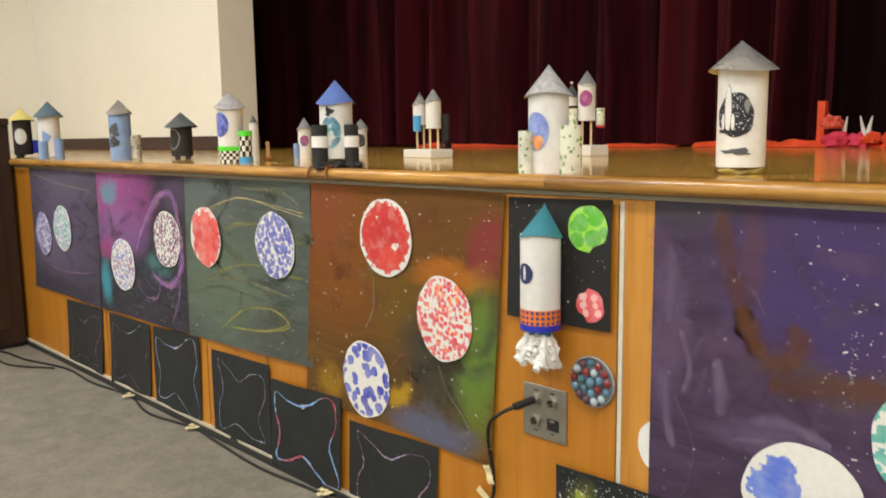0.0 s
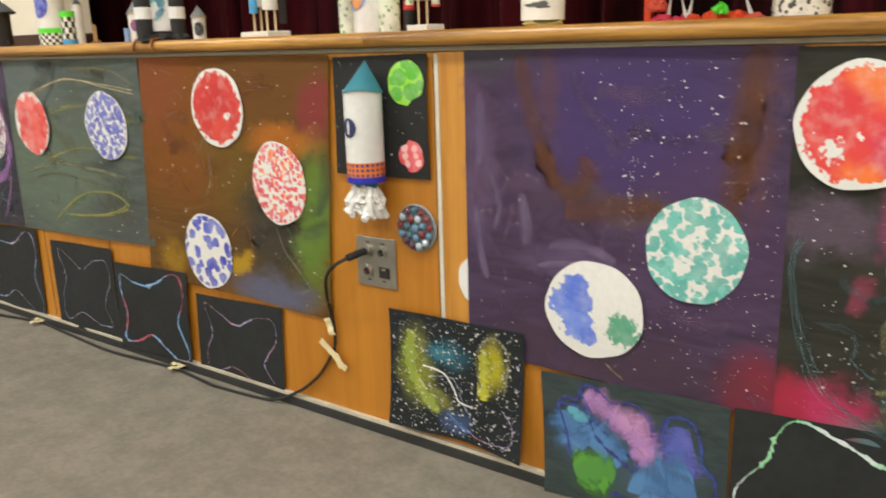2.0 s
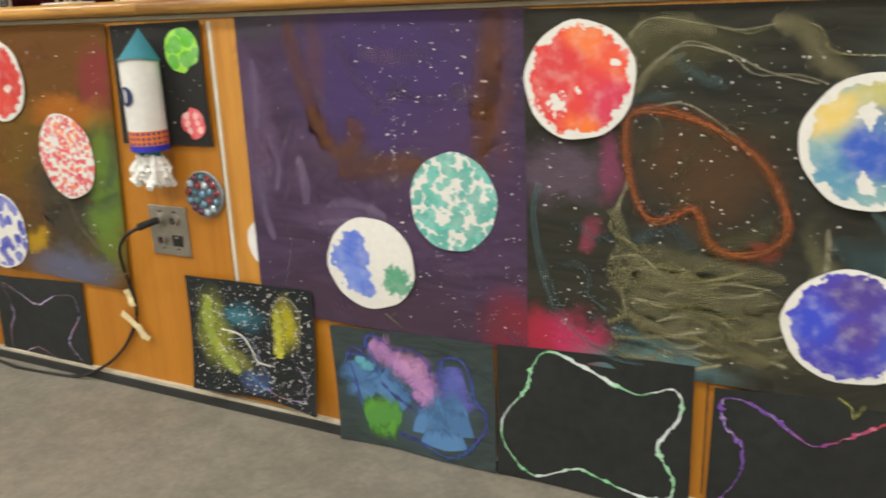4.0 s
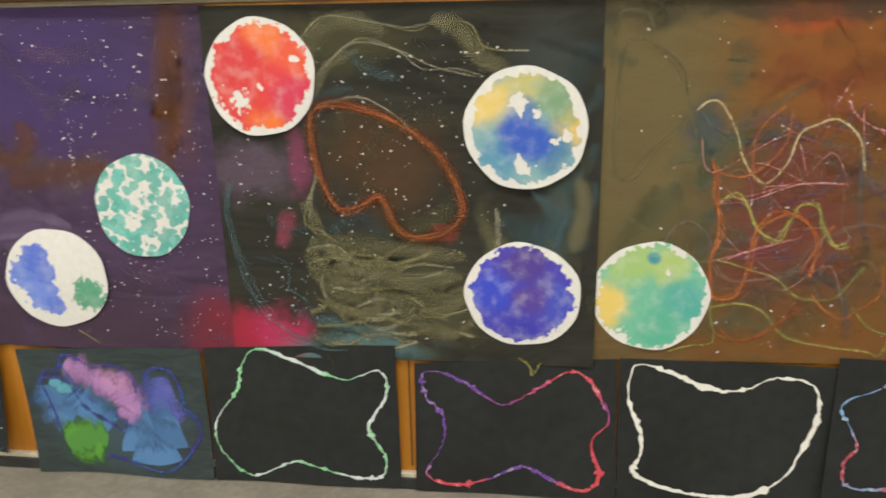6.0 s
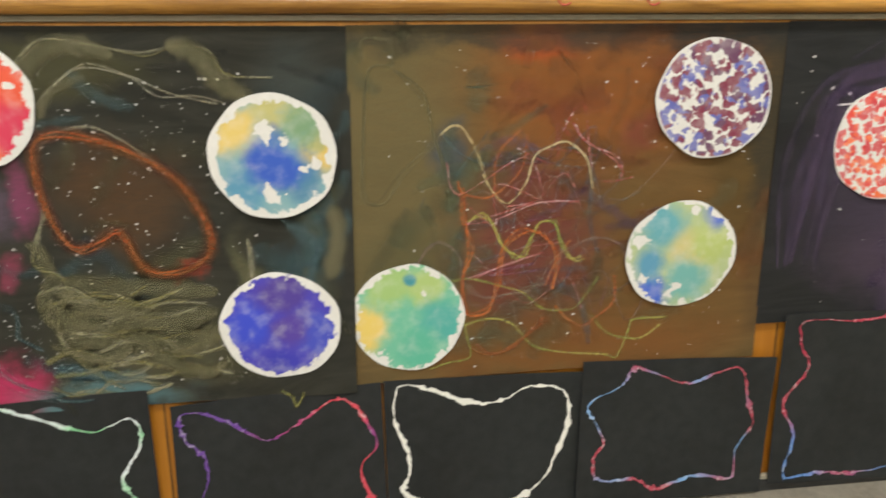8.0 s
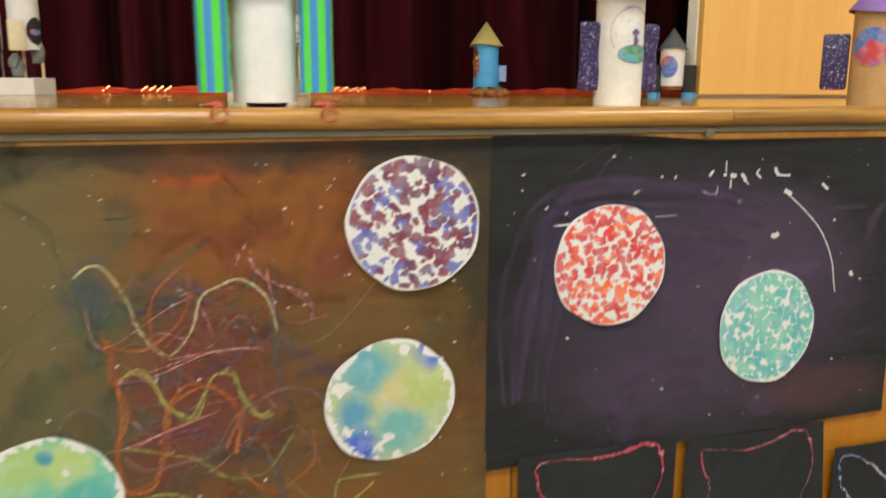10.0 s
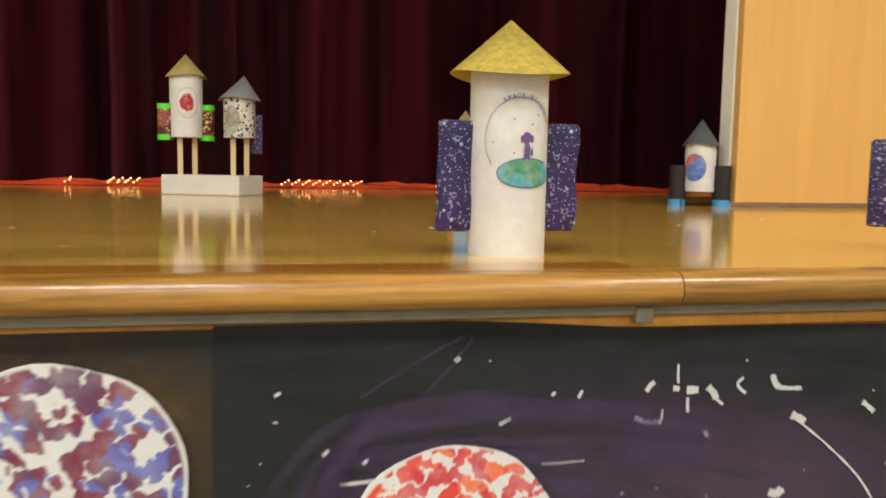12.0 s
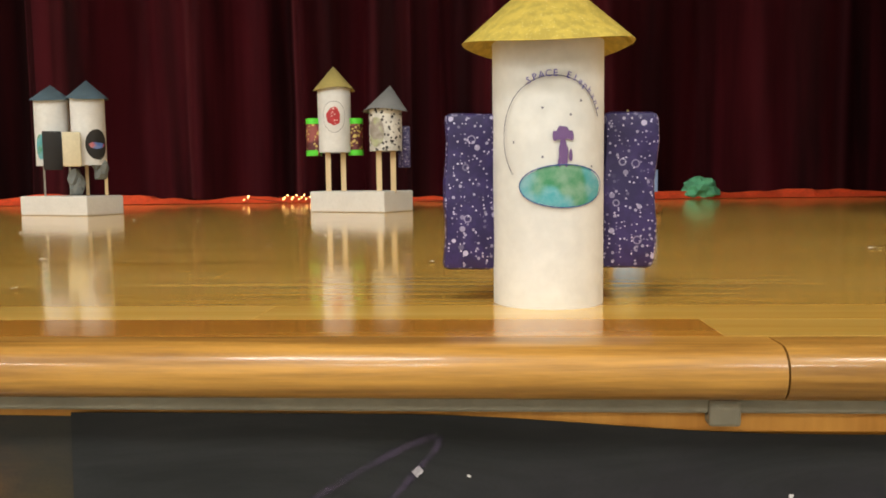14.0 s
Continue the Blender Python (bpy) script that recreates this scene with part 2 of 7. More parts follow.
def planet_wash(name, base, blobs, gaps=(), cover=0.86, radius=0.1):
    """White card with a blended watercolour wash: soft colours (x, z, size, colour), a ragged rim and bare white gaps (x, z, size)."""
    m, tree, sh = material(name)
    moved = coords(tree, "Object", spread=True)
    tex = tree.nodes.new("ShaderNodeTexCoord")

    def away(x, z, r):
        n = tree.nodes.new("ShaderNodeVectorMath")
        n.operation = "DISTANCE"
        tree.links.new(tex.outputs["Object"], n.inputs[0])
        n.inputs[1].default_value = (x * radius, 0, z * radius)
        return calc(tree, "DIVIDE", n.outputs["Value"], r * radius)

    soft, torn = noise_at(tree, moved, 24, 3, 0.5), noise_at(tree, moved, 44, 6, 0.6)
    col = srgb(*base)
    for k, (x, z, r, rgb) in enumerate(blobs):
        f = ramp(tree, calc(tree, "ADD", calc(tree, "SUBTRACT", 1.0, away(x, z, r)), calc(tree, "MULTIPLY", calc(tree, "SUBTRACT", soft, 0.5), 1.2 + 0.2 * (k % 2))), -0.15, 0.6)
        col = mix(tree, f, col, srgb(*rgb))
    col = mix(tree, calc(tree, "MULTIPLY", ramp(tree, noise_at(tree, moved, 40, 3, 0.5), 0.42, 0.8), 0.26), col, (0.74, 0.72, 0.68, 1))
    lay = calc(tree, "ADD", calc(tree, "SUBTRACT", cover, away(0, 0, 1.0)), calc(tree, "MULTIPLY", calc(tree, "SUBTRACT", torn, 0.5), 0.62))
    for x, z, r in gaps:
        hole = calc(tree, "ADD", calc(tree, "SUBTRACT", 1.0, away(x, z, r)), calc(tree, "MULTIPLY", calc(tree, "SUBTRACT", torn, 0.56), 7.0))
        lay = calc(tree, "MINIMUM", lay, calc(tree, "MULTIPLY", hole, -0.16))
    tide = calc(tree, "MULTIPLY", calc(tree, "SUBTRACT", 1.0, ramp(tree, lay, 0.0, 0.09)), 0.3)
    dark = tree.nodes.new("ShaderNodeHueSaturation")
    dark.inputs["Value"].default_value, dark.inputs["Saturation"].default_value = 0.82, 1.15
    tree.links.new(col, dark.inputs["Color"])
    col = mix(tree, tide, col, dark.outputs[0])
    white = mix(tree, noise_at(tree, moved, 90, 3), (0.66, 0.64, 0.6, 1), (0.8, 0.78, 0.75, 1))
    tree.links.new(mix(tree, ramp(tree, lay, 0.0, 0.035), white, col), sh.inputs["Base Color"])
    sh.inputs["Roughness"].default_value = 0.75
    bump(tree, sh, noise_at(tree, moved, 500, 2), 0.1, 0.0004)
    return m


def speckle(name, base, dots, scale=140.0, amount=0.3, rough=0.5, second=None):
    """Printed paper or tape: small round dots on a ground colour."""
    m, tree, sh = material(name)
    vec = coords(tree, "Object", spread=True)
    near = node(tree, "ShaderNodeTexVoronoi", Scale=scale)
    far = node(tree, "ShaderNodeTexVoronoi", Scale=scale * 0.45)
    tree.links.new(vec, near.inputs["Vector"])
    tree.links.new(vec, far.inputs["Vector"])
    shade = noise_at(tree, vec, scale * 0.25, 3)
    ground = mix(tree, ramp(tree, shade, 0.35, 0.65), tuple(v * 0.7 for v in srgb(*base)[:3]) + (1,), srgb(*base))
    if second:
        ground = mix(tree, ramp(tree, noise_at(tree, vec, scale * 0.12, 2), 0.48, 0.55), ground, srgb(*second))
    gate = noise_at(tree, vec, scale * 0.5, 1)
    one = calc(tree, "MULTIPLY", calc(tree, "SUBTRACT", 1.0, ramp(tree, near.outputs["Distance"], amount * 0.8, amount)), ramp(tree, gate, 0.42, 0.5))
    two = calc(tree, "SUBTRACT", 1.0, ramp(tree, far.outputs["Distance"], amount * 0.5, amount * 0.62))
    tree.links.new(mix(tree, calc(tree, "MAXIMUM", one, two), ground, srgb(*dots)), sh.inputs["Base Color"])
    sh.inputs["Roughness"].default_value = rough
    return m


def star_paper(name, base, haze_rgb, dot_rgb):
    """Printed paper: stars of several sizes, faint rings and mottling on a dark ground."""
    m, tree, sh = material(name)
    vec = coords(tree, "Object", spread=True)
    col = mix(tree, ramp(tree, noise_at(tree, vec, 70, 4, 0.6), 0.38, 0.72), srgb(*base), srgb(*haze_rgb))
    for scale, radius, ring, tone, lo in ((70, 0.26, 0.1, 0.45, 0.45), (95, 0.24, 0.0, 0.8, 0.45), (190, 0.27, 0.0, 0.55, 0.4), (340, 0.3, 0.0, 0.9, 0.45)):
        cells = node(tree, "ShaderNodeTexVoronoi", Scale=float(scale))
        tree.links.new(vec, cells.inputs["Vector"])
        spot = calc(tree, "SUBTRACT", 1.0, ramp(tree, cells.outputs["Distance"], radius * 0.8, radius))
        if ring:
            spot = calc(tree, "MULTIPLY", spot, ramp(tree, cells.outputs["Distance"], radius - ring, radius - ring * 0.7))
        gate = tree.nodes.new("ShaderNodeSeparateXYZ")
        tree.links.new(cells.outputs["Color"], gate.inputs[0])
        spot = calc(tree, "MULTIPLY", spot, calc(tree, "MULTIPLY", ramp(tree, gate.outputs[0], lo, lo + 0.3), tone))
        col = mix(tree, spot, col, srgb(*dot_rgb))
    tree.links.new(col, sh.inputs["Base Color"])
    sh.inputs["Roughness"].default_value = 0.5
    return m


def crosses(name, ground, marks, columns, rows):
    """Printed tape with rows of small marks."""
    m, tree, sh = material(name)
    sep = tree.nodes.new("ShaderNodeSeparateXYZ")
    tree.links.new(coords(tree, "UV"), sep.inputs[0])
    a = calc(tree, "ABSOLUTE", calc(tree, "SINE", calc(tree, "MULTIPLY", sep.outputs[0], math.pi * columns)))
    b = calc(tree, "ABSOLUTE", calc(tree, "SINE", calc(tree, "MULTIPLY", sep.outputs[1], math.pi * rows)))
    f = ramp(tree, calc(tree, "MULTIPLY", a, b), 0.5, 0.62)
    tree.links.new(mix(tree, f, srgb(*ground), srgb(*marks)), sh.inputs["Base Color"])
    sh.inputs["Roughness"].default_value = 0.45
    return m


def checker(name, a, b, scale):
    m, tree, sh = material(name)
    n = node(tree, "ShaderNodeTexChecker", Scale=scale, Color1=srgb(*a), Color2=srgb(*b))
    tree.links.new(coords(tree, "UV"), n.inputs["Vector"])
    tree.links.new(n.outputs[0], sh.inputs["Base Color"])
    sh.inputs["Roughness"].default_value = 0.5
    return m


def stripes(name, a, b, scale):
    m, tree, sh = material(name)
    n = node(tree, "ShaderNodeTexWave", Scale=scale, Distortion=0.0)
    n.bands_direction = "X"
    tree.links.new(coords(tree, "UV"), n.inputs["Vector"])
    tree.links.new(mix(tree, ramp(tree, n.outputs["Fac"], 0.47, 0.53), srgb(*a), srgb(*b)), sh.inputs["Base Color"])
    sh.inputs["Roughness"].default_value = 0.4
    return m


def glow(name, rgb, strength):
    m, tree, sh = material(name)
    sh.inputs["Base Color"].default_value = srgb(*rgb)
    sh.inputs["Emission Color"].default_value = srgb(*rgb)
    sh.inputs["Emission Strength"].default_value = strength
    return m


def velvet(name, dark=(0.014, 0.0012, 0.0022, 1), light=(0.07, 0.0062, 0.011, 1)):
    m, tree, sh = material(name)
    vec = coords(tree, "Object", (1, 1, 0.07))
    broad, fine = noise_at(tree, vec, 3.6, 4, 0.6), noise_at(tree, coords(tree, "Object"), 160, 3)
    # upright dark and pale streaks put fold shade and highlights into the colour
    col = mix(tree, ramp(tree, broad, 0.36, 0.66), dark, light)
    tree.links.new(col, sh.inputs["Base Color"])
    sh.inputs["Roughness"].default_value = 0.8
    sh.inputs["Specular IOR Level"].default_value = 0.1
    sh.inputs["Sheen Weight"].default_value = 0.25
    sh.inputs["Sheen Roughness"].default_value = 0.4
    sh.inputs["Sheen Tint"].default_value = (0.55, 0.12, 0.16, 1)
    bump(tree, sh, fine, 0.2, 0.001)
    return m


M = dict(
    carpet=plain("grey_carpet", (127, 120, 107), 0.95, 0.11, 13, 0.9),
    cream=plain("cream_wall_paint", (246, 243, 233), 0.7, 0.012, 2, 0.03),
    ceiling=plain("ceiling_tile", (225, 222, 214), 0.9, 0.05, 8, 0.3),
    panel=wood("oak_veneer", (166, 104, 24), (184, 121, 35), "z", 0.4, 0.1, 0.8),
    slat=wood("oak_slat", (180, 118, 40), (210, 148, 64), "z", 0.4),
    floorboard=wood("varnished_floorboard", (214, 162, 67), (238, 194, 103), "x", 0.115, 0.4, 0.6),
    darkboard=wood("dark_varnished_board", (172, 114, 42), (198, 138, 58), "x", 0.13, 0.3, 0.6),
    nosing=wood("varnished_nosing", (116, 74, 26), (204, 150, 70), "x", 0.28, 0.3, 1.7, relief=0.4),
    plywood=wood("maple_plywood", (220, 168, 90), (231, 183, 105), "z", 0.45, 0.0, 0.3),
    darkwood=wood("dark_stained_wood", (38, 22, 16), (58, 34, 24), "z", 0.4),
    rubber=plain("black_rubber", (46, 46, 46), 0.6, 0.15, 20, 0.1),
    grime=plain("cream_base_trim", (196, 186, 164), 0.6, 0.12, 12),
    steel=plain("brushed_steel", (176, 172, 164), 0.35, 0.06, 30, 0.05, metal=0.9),
    channel=plain("grey_metal_channel", (142, 134, 116), 0.45, 0.08, 20, 0.05, metal=0.2),
    black=plain("black_paint", (34, 33, 33), 0.55, 0.2, 30),
    blackpaper=plain("black_construction_paper", (31, 33, 33), 0.85, 0.22, 7, 0.25),
    cable=plain("black_cable", (30, 30, 30), 0.5, 0.1, 20, 0),
    tape=plain("masking_tape", (224, 206, 160), 0.7, 0.06, 30),
    white=plain("white_paper", (226, 224, 221), 0.7, 0.04, 12, 0.1),
    foam=plain("white_foam", (226, 222, 216), 0.8, 0.03, 20, 0.3),
    kraft=plain("kraft_cardboard", (184, 146, 98), 0.8, 0.06, 20, 0.15),
    stick=wood("craft_stick", (206, 176, 130), (226, 202, 160), "z", 0.6),
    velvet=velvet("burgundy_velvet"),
    # darker copy of the velvet, with the gap's shade put into its colour
    gapvelvet=velvet("shaded_gap_velvet", (0.008, 0.001, 0.0016, 1), (0.03, 0.0032, 0.005, 1)),
    orange=plain("orange_crepe_paper", (236, 82, 40), 0.7, 0.12, 14, 0.5),
    seam=plain("dark_joint", (112, 74, 30), 0.8, 0.1, 20, 0),
    whitestrip=plain("white_joint_strip", (212, 204, 188), 0.5, 0.05, 15),
    skirting=plain("dark_brown_skirting", (66, 40, 36), 0.5, 0.1, 12),
    lampglass=glow("lamp_diffuser", (255, 244, 222), 4.0),
    bulb=glow("warm_fairy_light", (255, 190, 120), 9.0),
)


# ---- mesh helpers ----
def part(name, bm, mat, parent=None, label="", smooth=False, at=None):
    me = bpy.data.meshes.new(name)
    bm.normal_update()
    bm.to_mesh(me)
    bm.free()
    me.materials.append(M[mat] if isinstance(mat, str) else mat)
    if smooth:
        for p in me.polygons:
            p.use_smooth = True
        me.set_sharp_from_angle(angle=radians(40))
    ob = new(name, me)
    if parent:
        ob.parent = parent
    if at is not None:
        ob.matrix_local = at
    if label:
        ob["label"] = label
    return ob


def thing(name, label, category, group="", kind="", at=None):
    ob = new(name)
    ob.empty_display_size = 0.05
    if at is not None:
        ob.matrix_world = at
    return tagged(ob, label, category, group, kind)


def box(x0, x1, y0, y1, z0, z1, bevel=0.0, bm=None):
    bm = bm or bmesh.new()
    made = bmesh.ops.create_cube(bm, size=1.0, matrix=Matrix.Translation(((x0 + x1) / 2, (y0 + y1) / 2, (z0 + z1) / 2)) @ Matrix.Diagonal((x1 - x0, y1 - y0, z1 - z0, 1)))
    if bevel:
        edges = {e for v in made["verts"] for e in v.link_edges}
        bmesh.ops.bevel(bm, geom=list(edges), offset=bevel, segments=2, affect="EDGES", profile=0.5)
    return bm


def lathe(profile, seg=32, wobble=0.0, u_turns=1.0, bm=None):
    """Turn a profile of (radius, z) about z, with UVs; wobble dents it a little."""
    bm = bm or bmesh.new()
    uv = bm.loops.layers.uv.verify()
    phase = random.uniform(0, 6)
    rings = []
    for r, z in profile:
        ring = []
        for k in range(seg):
            a = 2 * math.pi * k / seg
            rr = r * (1 + wobble * math.sin(2 * a + phase) + 0.5 * wobble * math.sin(5 * a + 2 * phase))
            ring.append(bm.verts.new((rr * math.cos(a), rr * math.sin(a), z)))
        rings.append(ring)
    for n in range(len(rings) - 1):
        for k in range(seg):
            q = (rings[n][k], rings[n][(k + 1) % seg], rings[n + 1][(k + 1) % seg], rings[n + 1][k])
            try:
                f = bm.faces.new(q)
            except ValueError:
                continue
            us = (k / seg, (k + 1) / seg)
            for loop, (a, b) in zip(f.loops, ((0, n), (1, n), (1, n + 1), (0, n + 1))):
                loop[uv].uv = (us[a] * u_turns, b / (len(rings) - 1))
    return bm


def tube_bm(r, z0, z1, seg=32, wobble=0.012, thick=0.0016):
    """A hollow card tube."""
    ri = r - thick
    return lathe([(ri, z0), (r, z0), (r, z0 + (z1 - z0) * 0.35), (r, z0 + (z1 - z0) * 0.7), (r, z1), (ri, z1), (ri, z0 + 0.0005)], seg, wobble)


def cone_bm(r, z0, h, lean=0.0, seg=40, dip=0.004):
    """A paper cone with an overlapping flap and a slightly wavy rim."""
    bm = bmesh.new()
    ph = random.uniform(0, 6)
    outer, inner = [], []
    for k in range(seg + 2):
        a = 2 * math.pi * k / seg
        lift = dip * math.sin(2 * a + ph)
        grow = 1.0 + (0.012 if k > seg else 0.0)
        outer.append(bm.verts.new((r * grow * math.cos(a), r * grow * math.sin(a), z0 + lift)))
        inner.append(bm.verts.new((0.985 * r * math.cos(a), 0.985 * r * math.sin(a), z0 + lift - 0.0002)))
    tip = bm.verts.new((lean, lean * 0.4, z0 + h))
    tip2 = bm.verts.new((lean, lean * 0.4, z0 + h - 0.003))
    for k in range(seg + 1):
        bm.faces.new((outer[k], outer[k + 1], tip))
        bm.faces.new((inner[k + 1], inner[k], tip2))
        bm.faces.new((outer[k + 1], outer[k], inner[k], inner[k + 1]))
    return bm


def curved_disc(r_tube, theta, z, rw, rh, lift=0.0008, seg=28, rings=4, jag=0.0):
    """An oval sticker wrapped on a tube of that radius; theta in degrees, -90 faces the hall."""
    bm = bmesh.new()
    uv = bm.loops.layers.uv.verify()
    t0 = radians(theta)
    def at(k, n):
        a, f = 2 * math.pi * k / seg, n / rings
        f *= 1 + jag * math.sin(3 * a + theta) + jag * 0.6 * math.sin(7 * a)
        du, dz = rw * f * math.cos(a), rh * f * math.sin(a)
        t = t0 + du / r_tube
        return (r_tube + lift) * math.cos(t), (r_tube + lift) * math.sin(t), z + dz
    mid = bm.verts.new(at(0, 0))
    grid = [[bm.verts.new(at(k, n)) for k in range(seg)] for n in range(1, rings + 1)]
    for k in range(seg):
        bm.faces.new((mid, grid[0][k], grid[0][(k + 1) % seg]))
        for n in range(rings - 1):
            bm.faces.new((grid[n][k], grid[n + 1][k], grid[n + 1][(k + 1) % seg], grid[n][(k + 1) % seg]))
    for f in bm.faces:
        for loop in f.loops:
            c = loop.vert.co
            loop[uv].uv = (0.5 + (math.atan2(c.y, c.x) - t0) * r_tube / rw / 2, 0.5 + (c.z - z) / rh / 2)
    return bm


def smooth_curve(pts, closed=False, steps=8):
    """Catmull-Rom through the points."""
    n = len(pts)
    out = []
    for k in range(n if closed else n - 1):
        p = [pts[(k + d) % n] if closed else pts[min(max(k + d, 0), n - 1)] for d in (-1, 0, 1, 2)]
        for s in range(steps):
            t = s / steps
            out.append(tuple(0.5 * (2 * p[1][i] + (p[2][i] - p[0][i]) * t + (2 * p[0][i] - 5 * p[1][i] + 4 * p[2][i] - p[3][i]) * t * t
                                    + (3 * p[1][i] - p[0][i] - 3 * p[2][i] + p[3][i]) * t ** 3) for i in range(len(p[0]))))
    if not closed:
        out.append(tuple(pts[-1]))
    return out


def pipe(pts, r, seg=8, steps=6):
    """A round cord through the points."""
    path = [Vector(p) for p in smooth_curve(pts, steps=steps)]
    bm = bmesh.new()
    rings = []
    for k, p in enumerate(path):
        d = (path[min(k + 1, len(path) - 1)] - path[max(k - 1, 0)]).normalized()
        side = d.orthogonal().normalized() if abs(d.z) > 0.95 else d.cross(Vector((0, 0, 1))).normalized()
        up = side.cross(d)
        rings.append([bm.verts.new(p + r * (math.cos(2 * math.pi * i / seg) * side + math.sin(2 * math.pi * i / seg) * up)) for i in range(seg)])
    for a, b in zip(rings, rings[1:]):
        for i in range(seg):
            bm.faces.new((a[i], a[(i + 1) % seg], b[(i + 1) % seg], b[i]))
    bm.faces.new(list(reversed(rings[0])))
    bm.faces.new(rings[-1])
    return bm


def crumple(r, squash, seed, detail=2):
    """A crumpled paper lump."""
    bm = bmesh.new()
    bmesh.ops.create_icosphere(bm, subdivisions=detail, radius=r)
    for v in bm.verts:
        n = noise.noise(v.co * (2.2 / r) + Vector((seed, seed * 2, 0)))
        v.co *= 1 + 0.55 * n
        v.co.z = max(v.co.z * squash, -r * squash * 0.6) + r * squash * 0.6
    return bm


# ---- hall and stage structure ----
def structure(name, bm, mat, label, category, smooth=False):
    return tagged(part(name, bm, mat, smooth=smooth), label, category, kind="structure")


X0, X1, YB = -9.0, 8.0, -8.0
structure("floor", box(X0, X1, YB, 0.0, -0.2, 0.0), "carpet", "worn grey low-pile carpet in front of the stage", "floor")
structure("ceiling", box(X0, X1, YB, CURTAIN_Y + 1.2, CEIL, CEIL + 0.2), "ceiling", "off-white tiled ceiling over the hall", "ceiling")
structure("wall_south", box(X0, X1, YB - 0.2, YB, 0, CEIL), "cream", "plain cream painted wall at the back of the hall", "wall")
structure("wall_west", box(X0 - 0.2, X0, YB, CURTAIN_Y + 1.2, 0, CEIL), "cream", "plain cream painted side wall", "wall")
structure("wall_east", box(X1, X1 + 0.2, YB, CURTAIN_Y + 1.2, 0, CEIL), "cream", "plain cream painted side wall", "wall")
structure("wall_north", box(X0, X1, CURTAIN_Y + 1.0, CURTAIN_Y + 1.2, 0, CEIL), "black", "dark back wall of the stage behind the curtain", "wall")
OPEN_L, OPEN_R = -5.231, 2.755
structure("wall_proscenium_left", box(X0, OPEN_L, PROS_Y, PROS_Y + 0.30, H, CEIL, 0.004), "cream", "smooth cream painted wall beside the stage opening", "wall")
structure("wall_proscenium_right", box(OPEN_R, X1, PROS_E + 0.012, PROS_E + 0.07, H, CEIL, 0.002), "cream", "cream wall edge behind the plywood panel", "wall")
structure("wall_proscenium_header", box(OPEN_L, OPEN_R, PROS_Y, PROS_Y + 0.3, 3.9, CEIL), "cream", "cream painted wall above the stage opening", "wall")
structure("baseboard", box(X0, OPEN_L + 0.012, PROS_Y - 0.014, PROS_Y + 0.312, H + 0.001, H + 0.105, 0.003), "skirting", "dark brown baseboard along the cream wall", "baseboard")
structure("plywood_wall_panel", box(OPEN_R + 0.004, 7.9, PROS_E - 0.02, PROS_E + 0.01, H + 0.012, 3.9, 0.002), "plywood", "pale maple plywood panel covering the wall", "panel")

# stage front: face, wood slats, trims and nosing
face = structure("stage_front", box(X0, X1, 0.0, 0.12, 0.0, 0.9), "panel", "orange-brown oak veneer panelling of the stage front", "stage front")
for sx in (-3.12, -2.28, -1.9, -0.64, 0.39, 1.51, 1.825, 3.0, 4.2):
    part("panel_joint", box(sx - 0.002, sx + 0.002, -0.001, 0.004, 0.045, 0.893), "seam", face)
structure("trim_vertical_strip", box(-0.637, -0.627, -0.004, 0.004, 0.045, 0.893, 0.001), "whitestrip", "narrow white joint strip on the oak panelling", "trim")
structure("trim_oak_slat", box(-0.626, -0.53, -0.0035, 0.004, 0.045, 0.893, 0.001), "slat", "upright oak slat beside the white joint strip", "trim")
structure("trim_oak_rail", box(X0, X1, -0.003, 0.004, 0.886, 0.8975, 0.001), "slat", "thin oak rail above the paper posters", "trim")
channel = structure("trim_metal_channel", box(X0, X1, -0.010, 0.01, 0.8985, 0.9085, 0.002), "channel", "grey metal channel under the stage lip", "trim")
for bx in (-3.4, 1.846, 2.8):
    part("channel_bracket", box(bx - 0.009, bx + 0.009, -0.0125, 0.0, 0.8915, 0.907, 0.002), "channel", channel)
structure("baseboard_rubber", box(X0, X1, -0.012, 0.01, 0.0, 0.024, 0.002), "rubber", "scuffed black rubber baseboard along the stage front", "baseboard")
structure("baseboard_trim", box(X0, X1, -0.010, 0.008, 0.0245, 0.034, 0.001), "grime", "dirty cream trim strip above the rubber baseboard", "trim")


def nosing(x0, x1):
    """Rounded hardwood edge of the stage floor."""
    bm = bmesh.new()
    prof = [(0.0052, 0.909), (-0.018, 0.909)]
    prof += [(-0.018 - 0.0135 * math.sin(a), 0.9245 - 0.0153 * math.cos(a)) for a in [math.pi * k / 10 for k in range(1, 10)]]
    prof += [(-0.018, H), (0.0052, H)]
    ends = []
    for x in (x0, x1):
        ends.append([bm.verts.new((x, y, z)) for y, z in prof])
    n = len(prof)
    for k in range(n):
        bm.faces.new((ends[0][k], ends[0][(k + 1) % n], ends[1][(k + 1) % n], ends[1][k]))
    bm.faces.new(list(reversed(ends[0])))
    bm.faces.new(ends[1])
    bmesh.ops.recalc_face_normals(bm, faces=bm.faces)
    return bm


lip = structure("stage_lip", box(X0, X1, 0.006, 0.029, 0.9005, 0.9085), "seam", "rounded varnished hardwood lip of the stage", "stage lip")
cuts = [X0, -4.4, -2.62, -0.8, 0.2, 1.874, 3.9, X1]
for a, b in zip(cuts, cuts[1:]):
    part("nosing", nosing(a + 0.0006, b - 0.0006), "nosing", lip, smooth=True)
